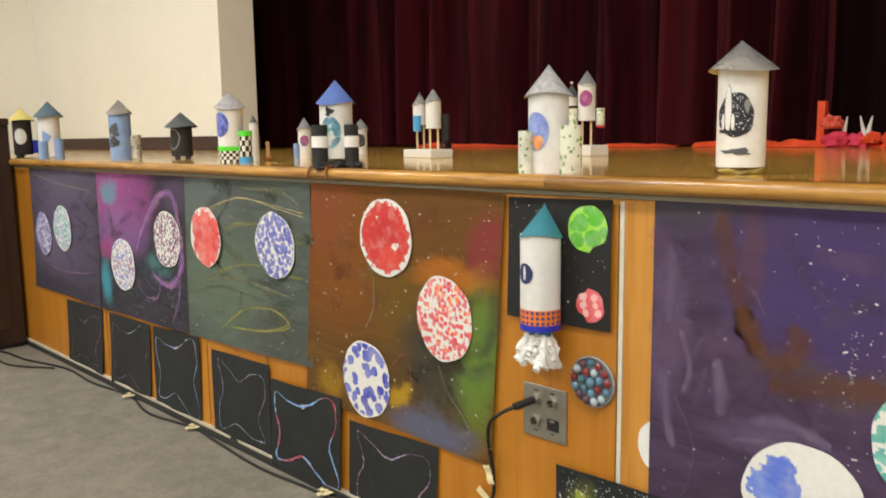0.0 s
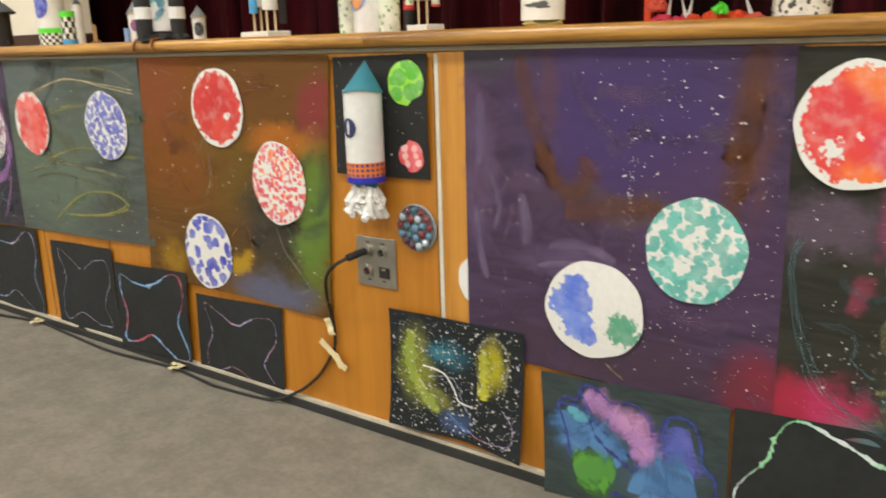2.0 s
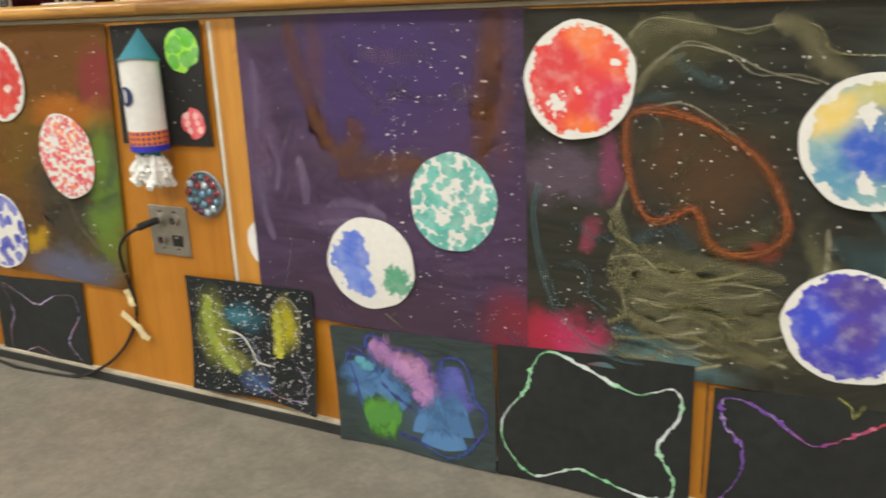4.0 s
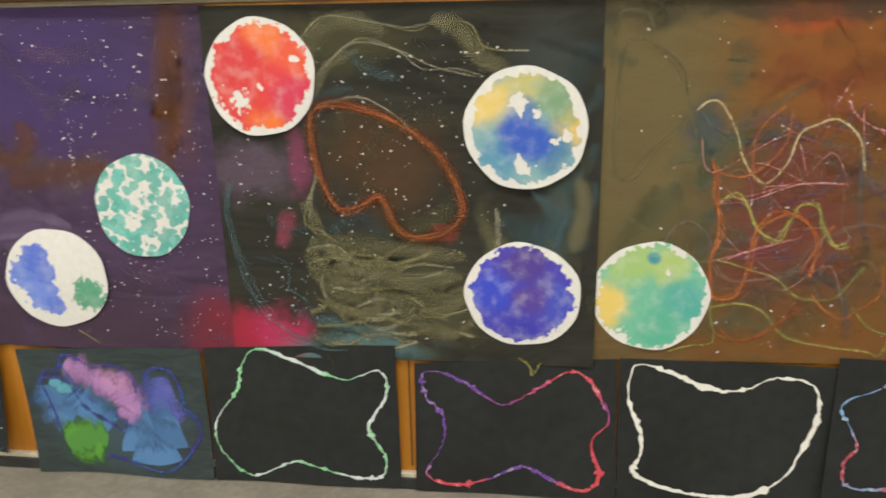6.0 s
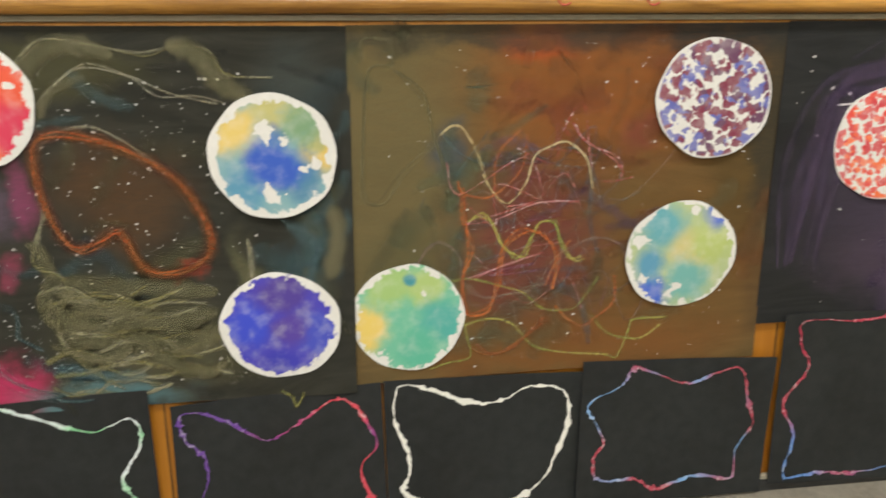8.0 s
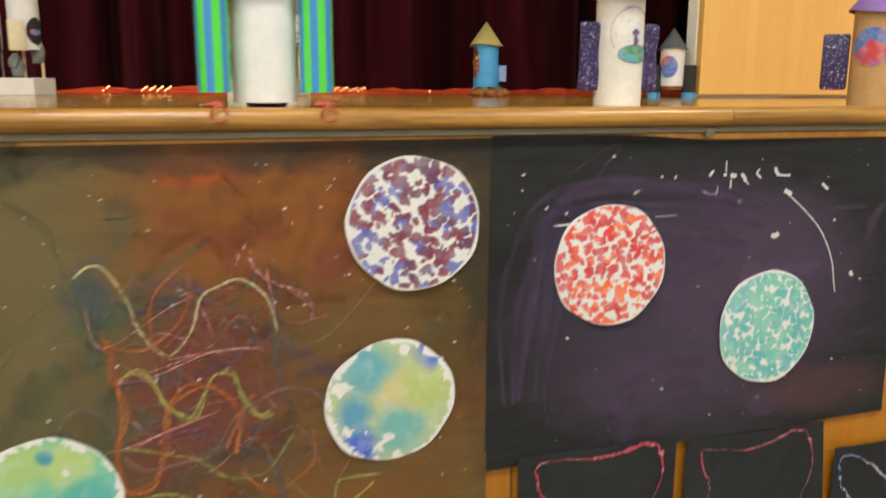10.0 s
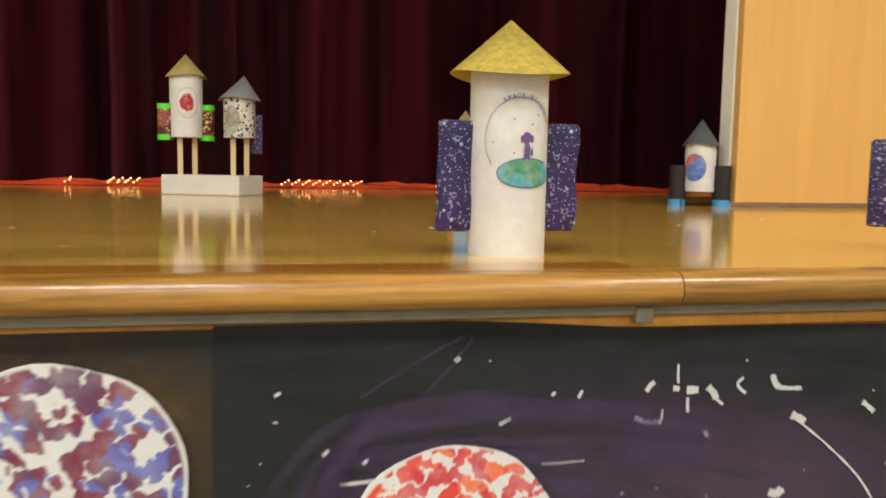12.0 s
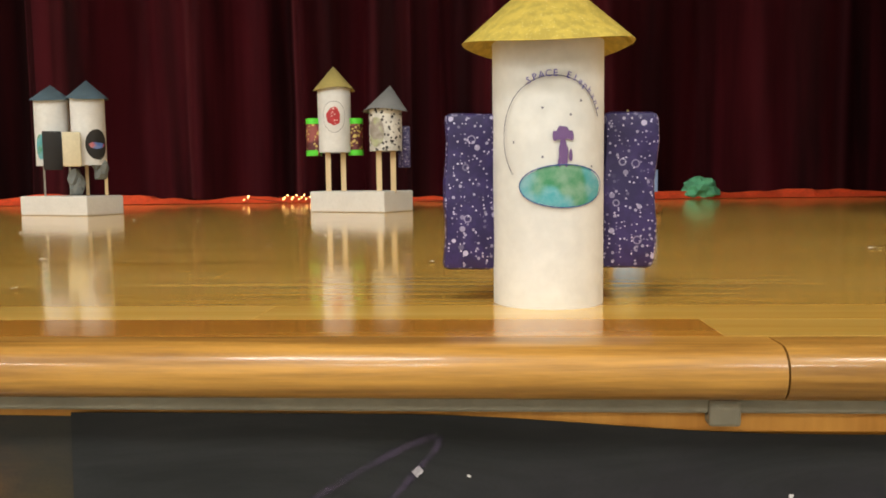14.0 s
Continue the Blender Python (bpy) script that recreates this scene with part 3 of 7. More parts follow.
structure("stage_base", box(X0, X1, 0.121, CURTAIN_Y + 1.0, 0.0, H - 0.02), "seam", "solid base under the stage floorboards", "stage")

# curtain
def curtain(x0, x1, y, deep, pitch, seed):
    rnd = random.Random(seed)
    bm = bmesh.new()
    xs, x = [], x0
    cols = []
    phase = 0.0
    while x < x1:
        ph = phase
        fold = deep * (0.72 * math.sin(ph) + 0.28 * math.sin(2.3 * ph + seed)) + 0.02 * math.sin(0.31 * ph)
        cols.append((x, y - fold))
        step = 0.012
        x += step
        phase += step * 2 * math.pi / (pitch * (1 + 0.35 * math.sin(x * 1.7 + seed)))
    rows = [H + 0.012, H + 0.4, H + 1.2, H + 2.2, CEIL - 0.02]
    grid = [[bm.verts.new((cx + 0.015 * math.sin(cx * 9 + z * 1.3), cy + 0.02 * math.sin(cx * 5 + z * 2.1) - (0.012 if n == 0 else 0), z)) for cx, cy in cols] for n, z in enumerate(rows)]
    for a, b in zip(grid, grid[1:]):
        for k in range(len(cols) - 1):
            bm.faces.new((a[k], a[k + 1], b[k + 1], b[k]))
    return bm


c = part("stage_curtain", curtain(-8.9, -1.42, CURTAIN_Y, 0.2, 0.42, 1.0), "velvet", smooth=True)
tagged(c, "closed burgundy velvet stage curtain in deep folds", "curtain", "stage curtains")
c = part("stage_curtain", curtain(-1.6, -0.4, CURTAIN_Y + 0.34, 0.12, 0.4, 4.1), "gapvelvet", smooth=True)
tagged(c, "nearly black cherry-red velvet drape behind the opening, coloured for its shade", "curtain", "stage curtains")
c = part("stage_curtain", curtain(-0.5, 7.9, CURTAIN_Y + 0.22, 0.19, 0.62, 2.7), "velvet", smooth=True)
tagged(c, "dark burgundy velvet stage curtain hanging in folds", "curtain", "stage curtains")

# ceiling lights
for lx, ly in LAMPS:
    lamp = thing("ceiling_light", "recessed rectangular fluorescent ceiling light, switched on", "ceiling light", "hall lights", at=pose(lx, ly, CEIL))
    part("frame", box(-0.64, 0.64, -0.34, 0.34, -0.03, -0.001, 0.004), "channel", lamp)
    part("diffuser", box(-0.6, 0.6, -0.3, 0.3, -0.036, -0.0305), "lampglass", lamp)

# ---- paper art on the stage front ----
LOOP_H = [(0.29,0.99),(0.48,0.9),(0.73,0.77),(0.91,0.84),(0.95,0.68),(0.85,0.43),(0.92,0.24),(0.9,0.09),(0.76,0.07),(0.58,0.13),(0.43,0.16),(0.23,0.05),(0.1,0.13),(0.03,0.34),(0.05,0.51),(0.17,0.7),(0.19,0.86)]
LOOP_I = [(0.04,0.92),(0.16,0.92),(0.31,0.8),(0.45,0.69),(0.63,0.81),(0.79,0.92),(0.9,0.81),(0.96,0.57),(0.88,0.41),(0.92,0.18),(0.84,0.06),(0.7,0.12),(0.53,0.22),(0.36,0.11),(0.18,0.06),(0.06,0.15),(0.14,0.37),(0.14,0.59),(0.05,0.77)]
LOOP_J = [(0.07,0.95),(0.23,0.93),(0.42,0.82),(0.58,0.82),(0.74,0.91),(0.9,0.87),(0.93,0.66),(0.83,0.33),(0.75,0.16),(0.58,0.06),(0.34,0.06),(0.18,0.12),(0.07,0.22),(0.11,0.36),(0.1,0.53),(0.05,0.73)]
LOOP_K = [(0.06,0.74),(0.19,0.83),(0.27,0.95),(0.41,0.89),(0.56,0.83),(0.81,0.93),(0.88,0.69),(0.91,0.53),(0.84,0.32),(0.83,0.13),(0.62,0.16),(0.42,0.08),(0.3,0.16),(0.11,0.17),(0.08,0.33),(0.13,0.46),(0.04,0.66)]
LOOP_L = [(0.14,0.96),(0.47,0.95),(0.84,0.98),(0.92,0.81),(0.85,0.64),(0.93,0.5),(0.86,0.29),(0.92,0.1),(0.62,0.04),(0.35,0.06),(0.11,0.04),(0.15,0.3),(0.05,0.49),(0.2,0.69),(0.13,0.83)]
LOOP_M = [(0.14,0.94),(0.43,0.91),(0.83,0.97),(0.92,0.77),(0.84,0.57),(0.9,0.43),(0.8,0.21),(0.64,0.05),(0.33,0.11),(0.06,0.11),(0.03,0.23),(0.13,0.39),(0.07,0.54),(0.18,0.71),(0.12,0.87)]
LOOP_E = [(0.08,0.86),(0.27,0.81),(0.52,0.8),(0.76,0.95),(0.91,0.93),(0.95,0.69),(0.87,0.42),(0.98,0.07),(0.83,-0.01),(0.67,0.1),(0.46,0.21),(0.25,0.11),(0.07,0.12),(0.13,0.41),(0.07,0.66)]
LOOP_D = [(0.11,0.9),(0.3,0.81),(0.49,0.71),(0.7,0.83),(0.9,0.84),(0.92,0.63),(0.79,0.34),(0.89,0.14),(0.66,0.11),(0.42,0.21),(0.15,0.09),(0.11,0.34),(0.18,0.59)]
ORANGE_LOOP = [(0.27,0.71),(0.32,0.74),(0.43,0.72),(0.55,0.65),(0.62,0.56),(0.65,0.45),(0.61,0.39),(0.54,0.37),(0.48,0.4),(0.44,0.49),(0.39,0.46),(0.33,0.45),(0.29,0.52),(0.27,0.61)]
SWIRL_A = [(0.26,0.91),(0.33,0.96),(0.45,0.95),(0.53,0.93),(0.61,0.96),(0.67,0.94),(0.72,0.88),(0.81,0.87)]
SWIRL_B = [(0.3,0.83),(0.39,0.9),(0.5,0.88),(0.58,0.84),(0.69,0.81)]
TEAL_EDGE = [(0.03,0.53),(0.03,0.43),(0.06,0.26),(0.11,0.13),(0.23,0.05),(0.43,0.02)]
TEAL_R = [(0.83,0.53),(0.89,0.45),(0.91,0.4),(0.88,0.3)]
ARCH = [(0.46,0.48),(0.55,0.64),(0.71,0.84),(0.86,0.88),(0.94,0.67),(0.95,0.42),(0.83,0.29),(0.65,0.34)]
TEAL2 = [(0.05,0.43),(0.1,0.31),(0.15,0.19),(0.12,0.06)]
Y1 = [(0.18,0.8),(0.47,0.88),(0.78,0.86),(0.95,0.82)]
Y2 = [(0.33,0.71),(0.6,0.74),(0.93,0.66)]
Y3 = [(0.27,0.43),(0.55,0.51),(0.93,0.48)]
Y4 = [(0.3,0.08),(0.5,0.23),(0.72,0.27),(0.84,0.21),(0.67,0.14),(0.4,0.12)]


def bilinear(c, u, v):
    (ax, az), (bx, bz), (cx, cz), (dx, dz) = c
    return ((ax * (1 - u) + bx * u) * v + (dx * (1 - u) + cx * u) * (1 - v), (az * (1 - u) + bz * u) * v + (dz * (1 - u) + cz * u) * (1 - v))


class Sheet:
    """A sheet of paper on the stage front: four corners (x, z) from the upper left, clockwise."""

    def __init__(self, name, label, corners, mat, y=-0.004, curl=0.0045, seed=1.0, category="poster", sag=0.0, group="", dip=None):
        self.c, self.curl, self.seed, self.sag, self.dip = corners, curl, seed, sag, dip
        self.cx, self.cz = bilinear(corners, 0.5, 0.5)
        self.y = y
        self.top = thing(name, label, category, group, at=pose(self.cx, y, self.cz))
        n, m = 28, 22
        bm = bmesh.new()
        uv = bm.loops.layers.uv.verify()
        front = [[bm.verts.new(self.at(i / n, j / m)) for i in range(n + 1)] for j in range(m + 1)]
        for j in range(m):
            for i in range(n):
                f = bm.faces.new((front[j][i], front[j][i + 1], front[j + 1][i + 1], front[j + 1][i]))
                for loop, (a, b) in zip(f.loops, ((i, j), (i + 1, j), (i + 1, j + 1), (i, j + 1))):
                    loop[uv].uv = (a / n, b / m)
        # a thin back so that the sheet has an edge
        edge = [e for e in bm.edges if e.is_boundary]
        made = bmesh.ops.extrude_edge_only(bm, edges=edge)
        for v in made["geom"]:
            if isinstance(v, bmesh.types.BMVert):
                v.co.y += 0.0008
        self.sheet = part("sheet", bm, mat, self.top, smooth=True)

    def at(self, u, v, out=0.0):
        x, z = bilinear(self.c, u, v)
        s = self.seed
        wave = 0.0016 * math.sin(5 * u + 3 * v + s) + 0.0012 * math.sin(9 * u - 4 * v + 2 * s)
        lift = self.curl * ((1 - v) ** 4) * (0.5 + 0.5 * math.sin(6.3 * u + s)) + 0.5 * self.curl * (abs(2 * u - 1) ** 6) * (0.5 + 0.5 * math.sin(4 * v + s))
        edge = 0.004 * math.sin(7 * u + s) * (1 - v) * self.sag - 0.5 * self.sag * 0.01 * (1 - v) * (1 - (2 * u - 1) ** 2)
        if self.dip:  # the upper edge hangs lower past one point
            k = min(1.0, max(0.0, (u - self.dip[0]) / (self.dip[1] - self.dip[0])))
            edge -= self.dip[2] * k * k * (3 - 2 * k) * v ** 4
        return (x - self.cx, -0.0026 + wave - lift - out, z - self.cz + edge)

    def stroke(self, pts, mat, width=0.003, closed=False, wob=0.15, label="", copies=1, out=0.0012, jitter=0.0, shake=0.0, glue=False):
        rnd = random.Random(len(pts) + int(100 * pts[0][0]))
        for copy in range(copies):
            jp = [(u + rnd.uniform(-jitter, jitter), v + rnd.uniform(-jitter, jitter)) for u, v in pts]
            path = [Vector(self.at(u, v, out + 0.0003 * copy)) for u, v in ((a + rnd.gauss(0, shake), b + rnd.gauss(0, shake)) for a, b in smooth_curve(jp, closed))]
            bm = bmesh.new()
            uv = bm.loops.layers.uv.verify()
            rails = []
            n = len(path)
            for k, p in enumerate(path):
                a = path[(k - 1) % n] if closed else path[max(k - 1, 0)]
                b = path[(k + 1) % n] if closed else path[min(k + 1, n - 1)]
                d = (b - a).normalized()
                side = Vector((-d.z, 0, d.x))
                end = 1.0 if closed or width < 0.012 else min(1.0, (k + 0.4) / (0.2 * n), (n - 0.6 - k) / (0.2 * n)) ** 0.5
                w = 0.5 * width * end * (1 + wob * math.sin(k * 1.7 + copy) + wob * rnd.uniform(-1, 1.6))
                if glue:  # squeezed out unevenly: thin runs and thick beads
                    w *= 0.5 + 1.5 * max(0.0, noise.noise(Vector((k * 0.09, width * 900 + pts[0][0] * 7, 1.3))) + 0.28) + (1.1 if rnd.random() < 0.06 else 0.0)
                rails.append((bm.verts.new(p + side * w), bm.verts.new(p - side * w)))
            for k in range(n if closed else n - 1):
                a, b = rails[k], rails[(k + 1) % n]
                f = bm.faces.new((a[0], b[0], b[1], a[1]))
                for loop, cross in zip(f.loops, (0.0, 0.0, 1.0, 1.0)):
                    loop[uv].uv = (cross, k / n)
            part("chalk_line", bm, mat, self.top, label)

    def stars(self, count, seed, area=(0.03, 0.03, 0.97, 0.97), size=0.0013, long=0.9, mat="starwhite"):
        rnd = random.Random(seed)
        bm = bmesh.new()
        for k in range(int(count * 2.1)):
            u, v = rnd.uniform(area[0], area[2]), rnd.uniform(area[1], area[3])
            p = Vector(self.at(u, v, 0.0012))
            s = 0.85 * size * rnd.choice((0.35, 0.45, 0.5, 0.55, 0.6, 0.7, 0.9, 1.4))
            l, a = s * rnd.uniform(1, 1 + long), rnd.uniform(-0.5, 0.5)
            q = [p + Vector((dx * math.cos(a) - dz * math.sin(a), 0, dx * math.sin(a) + dz * math.cos(a))) for dx, dz in ((-l, -s * 0.7), (l * 0.8, -s), (l, s * 0.8), (-l * 0.7, s))]
            bm.faces.new([bm.verts.new(v) for v in q])
        tagged(part("paint_spatter", bm, mat, self.top), "spattered white paint flecks", kind="stuff")

    def planet(self, x, z, rw, rh, mat, label, out=0.0085, seed=0, tilt=0.0, thick=0.0015, name="planet_cutout"):
        rnd = random.Random(seed + 11)
        bm = bmesh.new()
        seg = 44
        ph = [rnd.uniform(0, 6) for _ in range(3)]
        rim = []
        for k in range(seg):
            a = 2 * math.pi * k / seg
            f = 1 + 0.012 * math.sin(2 * a + ph[0]) + 0.012 * math.sin(5 * a + ph[1]) + 0.008 * math.sin(9 * a + ph[2])
            rim.append((rw * f * math.cos(a), rh * f * math.sin(a)))
        def layer(y, f):
            return [bm.verts.new((x_ * f, y + 0.002 * math.sin(3 * x_ / rw + ph[0]) * f, z_ * f)) for x_, z_ in rim]
        rings = [layer(-0.0015, 0.5), layer(-0.0005, 0.85), layer(0.0, 1.0)]
        back = layer(thick, 1.0)
        mid = bm.verts.new((0, -0.002, 0))
        for k in range(seg):
            j = (k + 1) % seg
            bm.faces.new((mid, rings[0][k], rings[0][j]))
            for a, b in zip(rings, rings[1:]):
                bm.faces.new((a[k], b[k], b[j], a[j]))
            bm.faces.new((rings[-1][k], back[k], back[j], rings[-1][j]))
        bmesh.ops.recalc_face_normals(bm, faces=bm.faces)
        return part(name, bm, mat, self.top, label, smooth=True, at=pose(x - self.cx, -out, z - self.cz, tilt, 0, 0))


M["starwhite"] = plain("white_paint", (206, 202, 200), 0.6, 0.05, 60, 0)
CH = {k: chalk(*v) for k, v in dict(
    white=("white_glitter_glue", (232, 230, 222), None, 0.95, 9.0, False), green=("green_white_chalk", (214, 222, 224), (132, 200, 146), 0.78, 7.0, False),
    rv=("red_violet_chalk", (205, 66, 84), (104, 62, 150), 0.78, 6.0, False), rb=("red_blue_chalk", (176, 66, 84), (120, 164, 214), 0.76, 8.0, False),
    red=("crimson_chalk", (178, 52, 76), (96, 140, 206), 0.74, 3.0, False), rose=("rose_chalk", (176, 72, 92), (196, 110, 126), 0.52, 9.0, False), blue=("pale_blue_chalk", (150, 172, 214), (190, 176, 208), 0.52, 9.0, False),
    lilac=("lilac_chalk", (176, 158, 206), (196, 130, 150), 0.54, 9.0, False), dim=("faint_chalk", (150, 160, 190), (140, 60, 60), 0.44, 9.0, False), brick=("brick_chalk", (150, 62, 54), (180, 120, 120), 0.5, 9.0, False),
    orange=("orange_pastel", (154, 92, 44), (150, 78, 38), 0.75, 9.0, True, 0.4), moss=("moss_pastel", (124, 118, 88), (104, 100, 72), 0.5), olive=("olive_pastel", (122, 116, 80), (96, 92, 60), 0.3), khaki=("khaki_pastel", (128, 122, 80), (150, 146, 120), 0.72),
    teal=("teal_pastel", (88, 118, 122), (78, 104, 110), 0.4), grey=("grey_pastel", (176, 168, 138), (166, 162, 142), 0.55), ember=("ember_pastel", (196, 104, 44), (176, 92, 42), 0.55), yellow=("yellow_green_pastel", (164, 160, 80), (126, 140, 76), 0.6),
    magenta=("magenta_pastel", (150, 70, 104), (120, 64, 110), 0.38), plum=("plum_pastel", (92, 74, 106), (76, 62, 88), 0.42), purple=("purple_pastel", (150, 110, 170), (170, 120, 160), 0.7),
    cream=("cream_pastel", (214, 196, 150), (190, 166, 120), 0.9), flame=("bright_orange_pastel", (190, 110, 54), (172, 92, 44), 0.85), lime=("lime_yellow_pastel", (176, 162, 84), (144, 148, 72), 0.85), rosegrey=("rose_grey_pastel", (158, 130, 112), (134, 110, 100), 0.45),
    navy=("deep_blue_pastel", (66, 60, 150), (60, 90, 160), 0.85)).items()}

BIG = "pastel posters"
p1 = Sheet("pastel_poster", "dark violet pastel space drawing taped to the stage front", [(-3.879, 0.8972), (-3.108, 0.8952), (-3.138, .331), (-3.912, .332)],
           chalk_paper("poster_violet", (74, 68, 82), [(0.45, 0.55, 0.6, 0.5, (94, 82, 110), 0.75), (0.6, 0.9, 0.5, 0.2, (104, 94, 116), 0.6), (0.5, 0.04, 0.6, 0.12, (52, 48, 60), 0.7), (0.25, 0.35, 0.4, 0.2, (110, 98, 124), 0.4)]), seed=1.2, group=BIG)
p1.stroke([(0.1, 0.95), (0.4, 0.9), (0.9, 0.86)], CH["grey"], 0.0090); p1.stroke([(0.1, 0.3), (0.4, 0.2), (0.9, 0.24)], CH["purple"], 0.0090); p1.stroke([(0.35, 0.62), (0.6, 0.58), (0.95, 0.6)], CH["plum"], 0.0120)
p1.stars(35, 1)
p2 = Sheet("pastel_poster", "magenta and black pastel nebula drawing taped to the stage front", [(-3.104, 0.8952), (-2.364, 0.8962), (-2.387, .343), (-3.134, .331)],
           chalk_paper("poster_magenta", (60, 57, 66), [(0.2, 0.85, 0.5, 0.3, (160, 84, 142), 0.95), (0.5, 0.85, 0.2, 0.3, (140, 70, 128), 0.8), (0.28, 0.6, 0.4, 0.22, (138, 96, 152), 0.9), (0.9, 0.88, 0.2, 0.16, (88, 72, 98), 0.8), (0.14, 0.86, 0.12, 0.1, (96, 150, 170), 0.9), (0.75, 0.6, 0.14, 0.22, (40, 40, 44), 0.9), (0.7, 0.4, 0.16, 0.1, (80, 130, 130), 0.7), (0.08, 0.22, 0.08, 0.2, (70, 150, 170), 0.9), (0.1, 0.45, 0.1, 0.1, (170, 70, 130), 0.7)]), seed=2.1, group=BIG)
p2.stroke(ARCH, CH["purple"], 0.0300, copies=3, jitter=0.014); p2.stroke(TEAL2, CH["teal"], 0.0300); p2.stroke([(0.45, 0.3), (0.55, 0.18), (0.7, 0.2), (0.72, 0.42)], CH["purple"], 0.0090)
p2.stroke([(0.02, 0.6), (0.3, 0.66), (0.42, 0.9), (0.45, 0.7)], CH["purple"], 0.0120); p2.stroke([(0.9, 0.7), (0.93, 0.3), (0.85, 0.05)], CH["purple"], 0.0180)
p2.stars(90, 2, (0.3, 0.03, 0.95, 0.3), 0.0012)
p3 = Sheet("pastel_poster", "grey-green pastel drawing with yellow arcs on the stage front", [(-2.36, 0.8962), (-1.631, 0.8982), (-1.654, .365), (-2.383, .343)],
           chalk_paper("poster_green", (88, 95, 90), [(0.3, 0.4, 0.5, 0.5, (104, 118, 100), 0.7), (0.85, 0.12, 0.4, 0.2, (76, 78, 74), 0.7), (0.6, 0.7, 0.5, 0.3, (92, 100, 92), 0.5), (0.2, 0.85, 0.3, 0.2, (112, 120, 118), 0.4), (0.05, 0.9, 0.2, 0.1, (100, 110, 108), 0.5)]), seed=3.3, group=BIG)
for n, y in enumerate((Y1, Y2, Y3)):
    p3.stroke(y, CH["lime" if n else "cream"], 0.0048, copies=2, jitter=0.015)
p3.stroke(Y4, CH["lime"], 0.0075, copies=2, jitter=0.01); p3.stroke([(0.1, 0.35), (0.4, 0.42), (0.9, 0.36)], CH["khaki"], 0.0150); p3.stroke([(0.1, 0.3), (0.35, 0.34), (0.85, 0.28)], CH["olive"], 0.014, copies=2, jitter=0.02); p3.stroke([(0.5, 0.95), (0.8, 0.94), (0.95, 0.86)], CH["khaki"], 0.0090)
p3.stars(60, 3)
p4 = Sheet("pastel_poster", "burnt orange and green pastel space drawing on the stage front", [(-1.627, 0.8982), (-0.924, 0.8952), (-0.968, .270), (-1.69, .283)],
           chalk_paper("poster_orange", (106, 74, 32), [(0.2, 0.75, 0.5, 0.5, (126, 74, 26), 0.9), (0.05, 0.9, 0.25, 0.3, (132, 72, 44), 0.7), (0.5, 0.6, 0.2, 0.3, (104, 84, 30), 0.7), (0.75, 0.9, 0.35, 0.25, (108, 70, 32), 0.8), (0.93, 0.8, 0.1, 0.15, (136, 50, 58), 0.8), (0.78, 0.68, 0.22, 0.08, (176, 104, 34), 0.9), (0.72, 0.3, 0.22, 0.28, (58, 58, 50), 0.95), (0.92, 0.38, 0.12, 0.35, (98, 130, 52), 0.95), (0.72, 0.06, 0.25, 0.1, (92, 98, 124), 0.9), (0.42, 0.2, 0.25, 0.2, (84, 62, 30), 0.7), (0.55, 0.15, 0.06, 0.06, (190, 150, 30), 0.8), (0.14, 0.1, 0.1, 0.1, (170, 130, 30), 0.6)], 0.2), seed=4.4, sag=1.0, group=BIG)
p4.stroke([(0.32, 0.6), (0.38, 0.66), (0.4, 0.5), (0.36, 0.4)], CH["khaki"], 0.0060); p4.stroke([(0.72, 0.4), (0.78, 0.25), (0.9, 0.12), (0.86, 0.08)], CH["khaki"], 0.0060); p4.stroke([(0.5, 0.25), (0.58, 0.33), (0.62, 0.2)], CH["orange"], 0.005)
p4.stars(110, 4, size=0.0016)
p5 = Sheet("rocket_poster", "square black paper with cut-out planets on the oak panelling", [(-.915, .89), (-.653, .895), (-.653, .634), (-.917, .631)], plain("black_card", (31, 30, 29), 0.85, 0.1, 12, 0.1), seed=5.2, curl=0.003)
p5.stars(34, 5, size=0.0014)
p6 = Sheet("pastel_poster", "purple pastel night-sky drawing with orange streaks on the stage front", [(-.562, 0.9022), (.068, 0.8962), (.07, .266), (-.56, .274)],
           chalk_paper("poster_purple", (76, 59, 84), [(0.55, 0.8, 0.4, 0.3, (72, 56, 108), 0.85), (0.75, 0.5, 0.3, 0.3, (80, 58, 92), 0.6), (0.3, 0.85, 0.05, 0.2, (100, 66, 56), 0.45), (0.9, 0.8, 0.06, 0.3, (98, 64, 56), 0.7), (0.05, 0.6, 0.07, 0.3, (112, 92, 124), 0.5), (0.35, 0.36, 0.2, 0.06, (110, 92, 124), 0.45), (0.55, 0.55, 0.35, 0.06, (88, 74, 68), 0.6), (0.96, 0.06, 0.16, 0.16, (134, 40, 52), 0.9), (0.5, 0.08, 0.5, 0.12, (70, 52, 62), 0.7), (0.06, 0.97, 0.25, 0.06, (68, 68, 72), 0.7)]), seed=6.1, group=BIG)
AMBER = chalk("amber_rub", (128, 78, 38), (104, 66, 56), 0.26, 6.0, True, 0.15)
PALE = chalk("pale_violet_rub", (136, 116, 150), (112, 94, 130), 0.42, 6.0, True, 0.25)
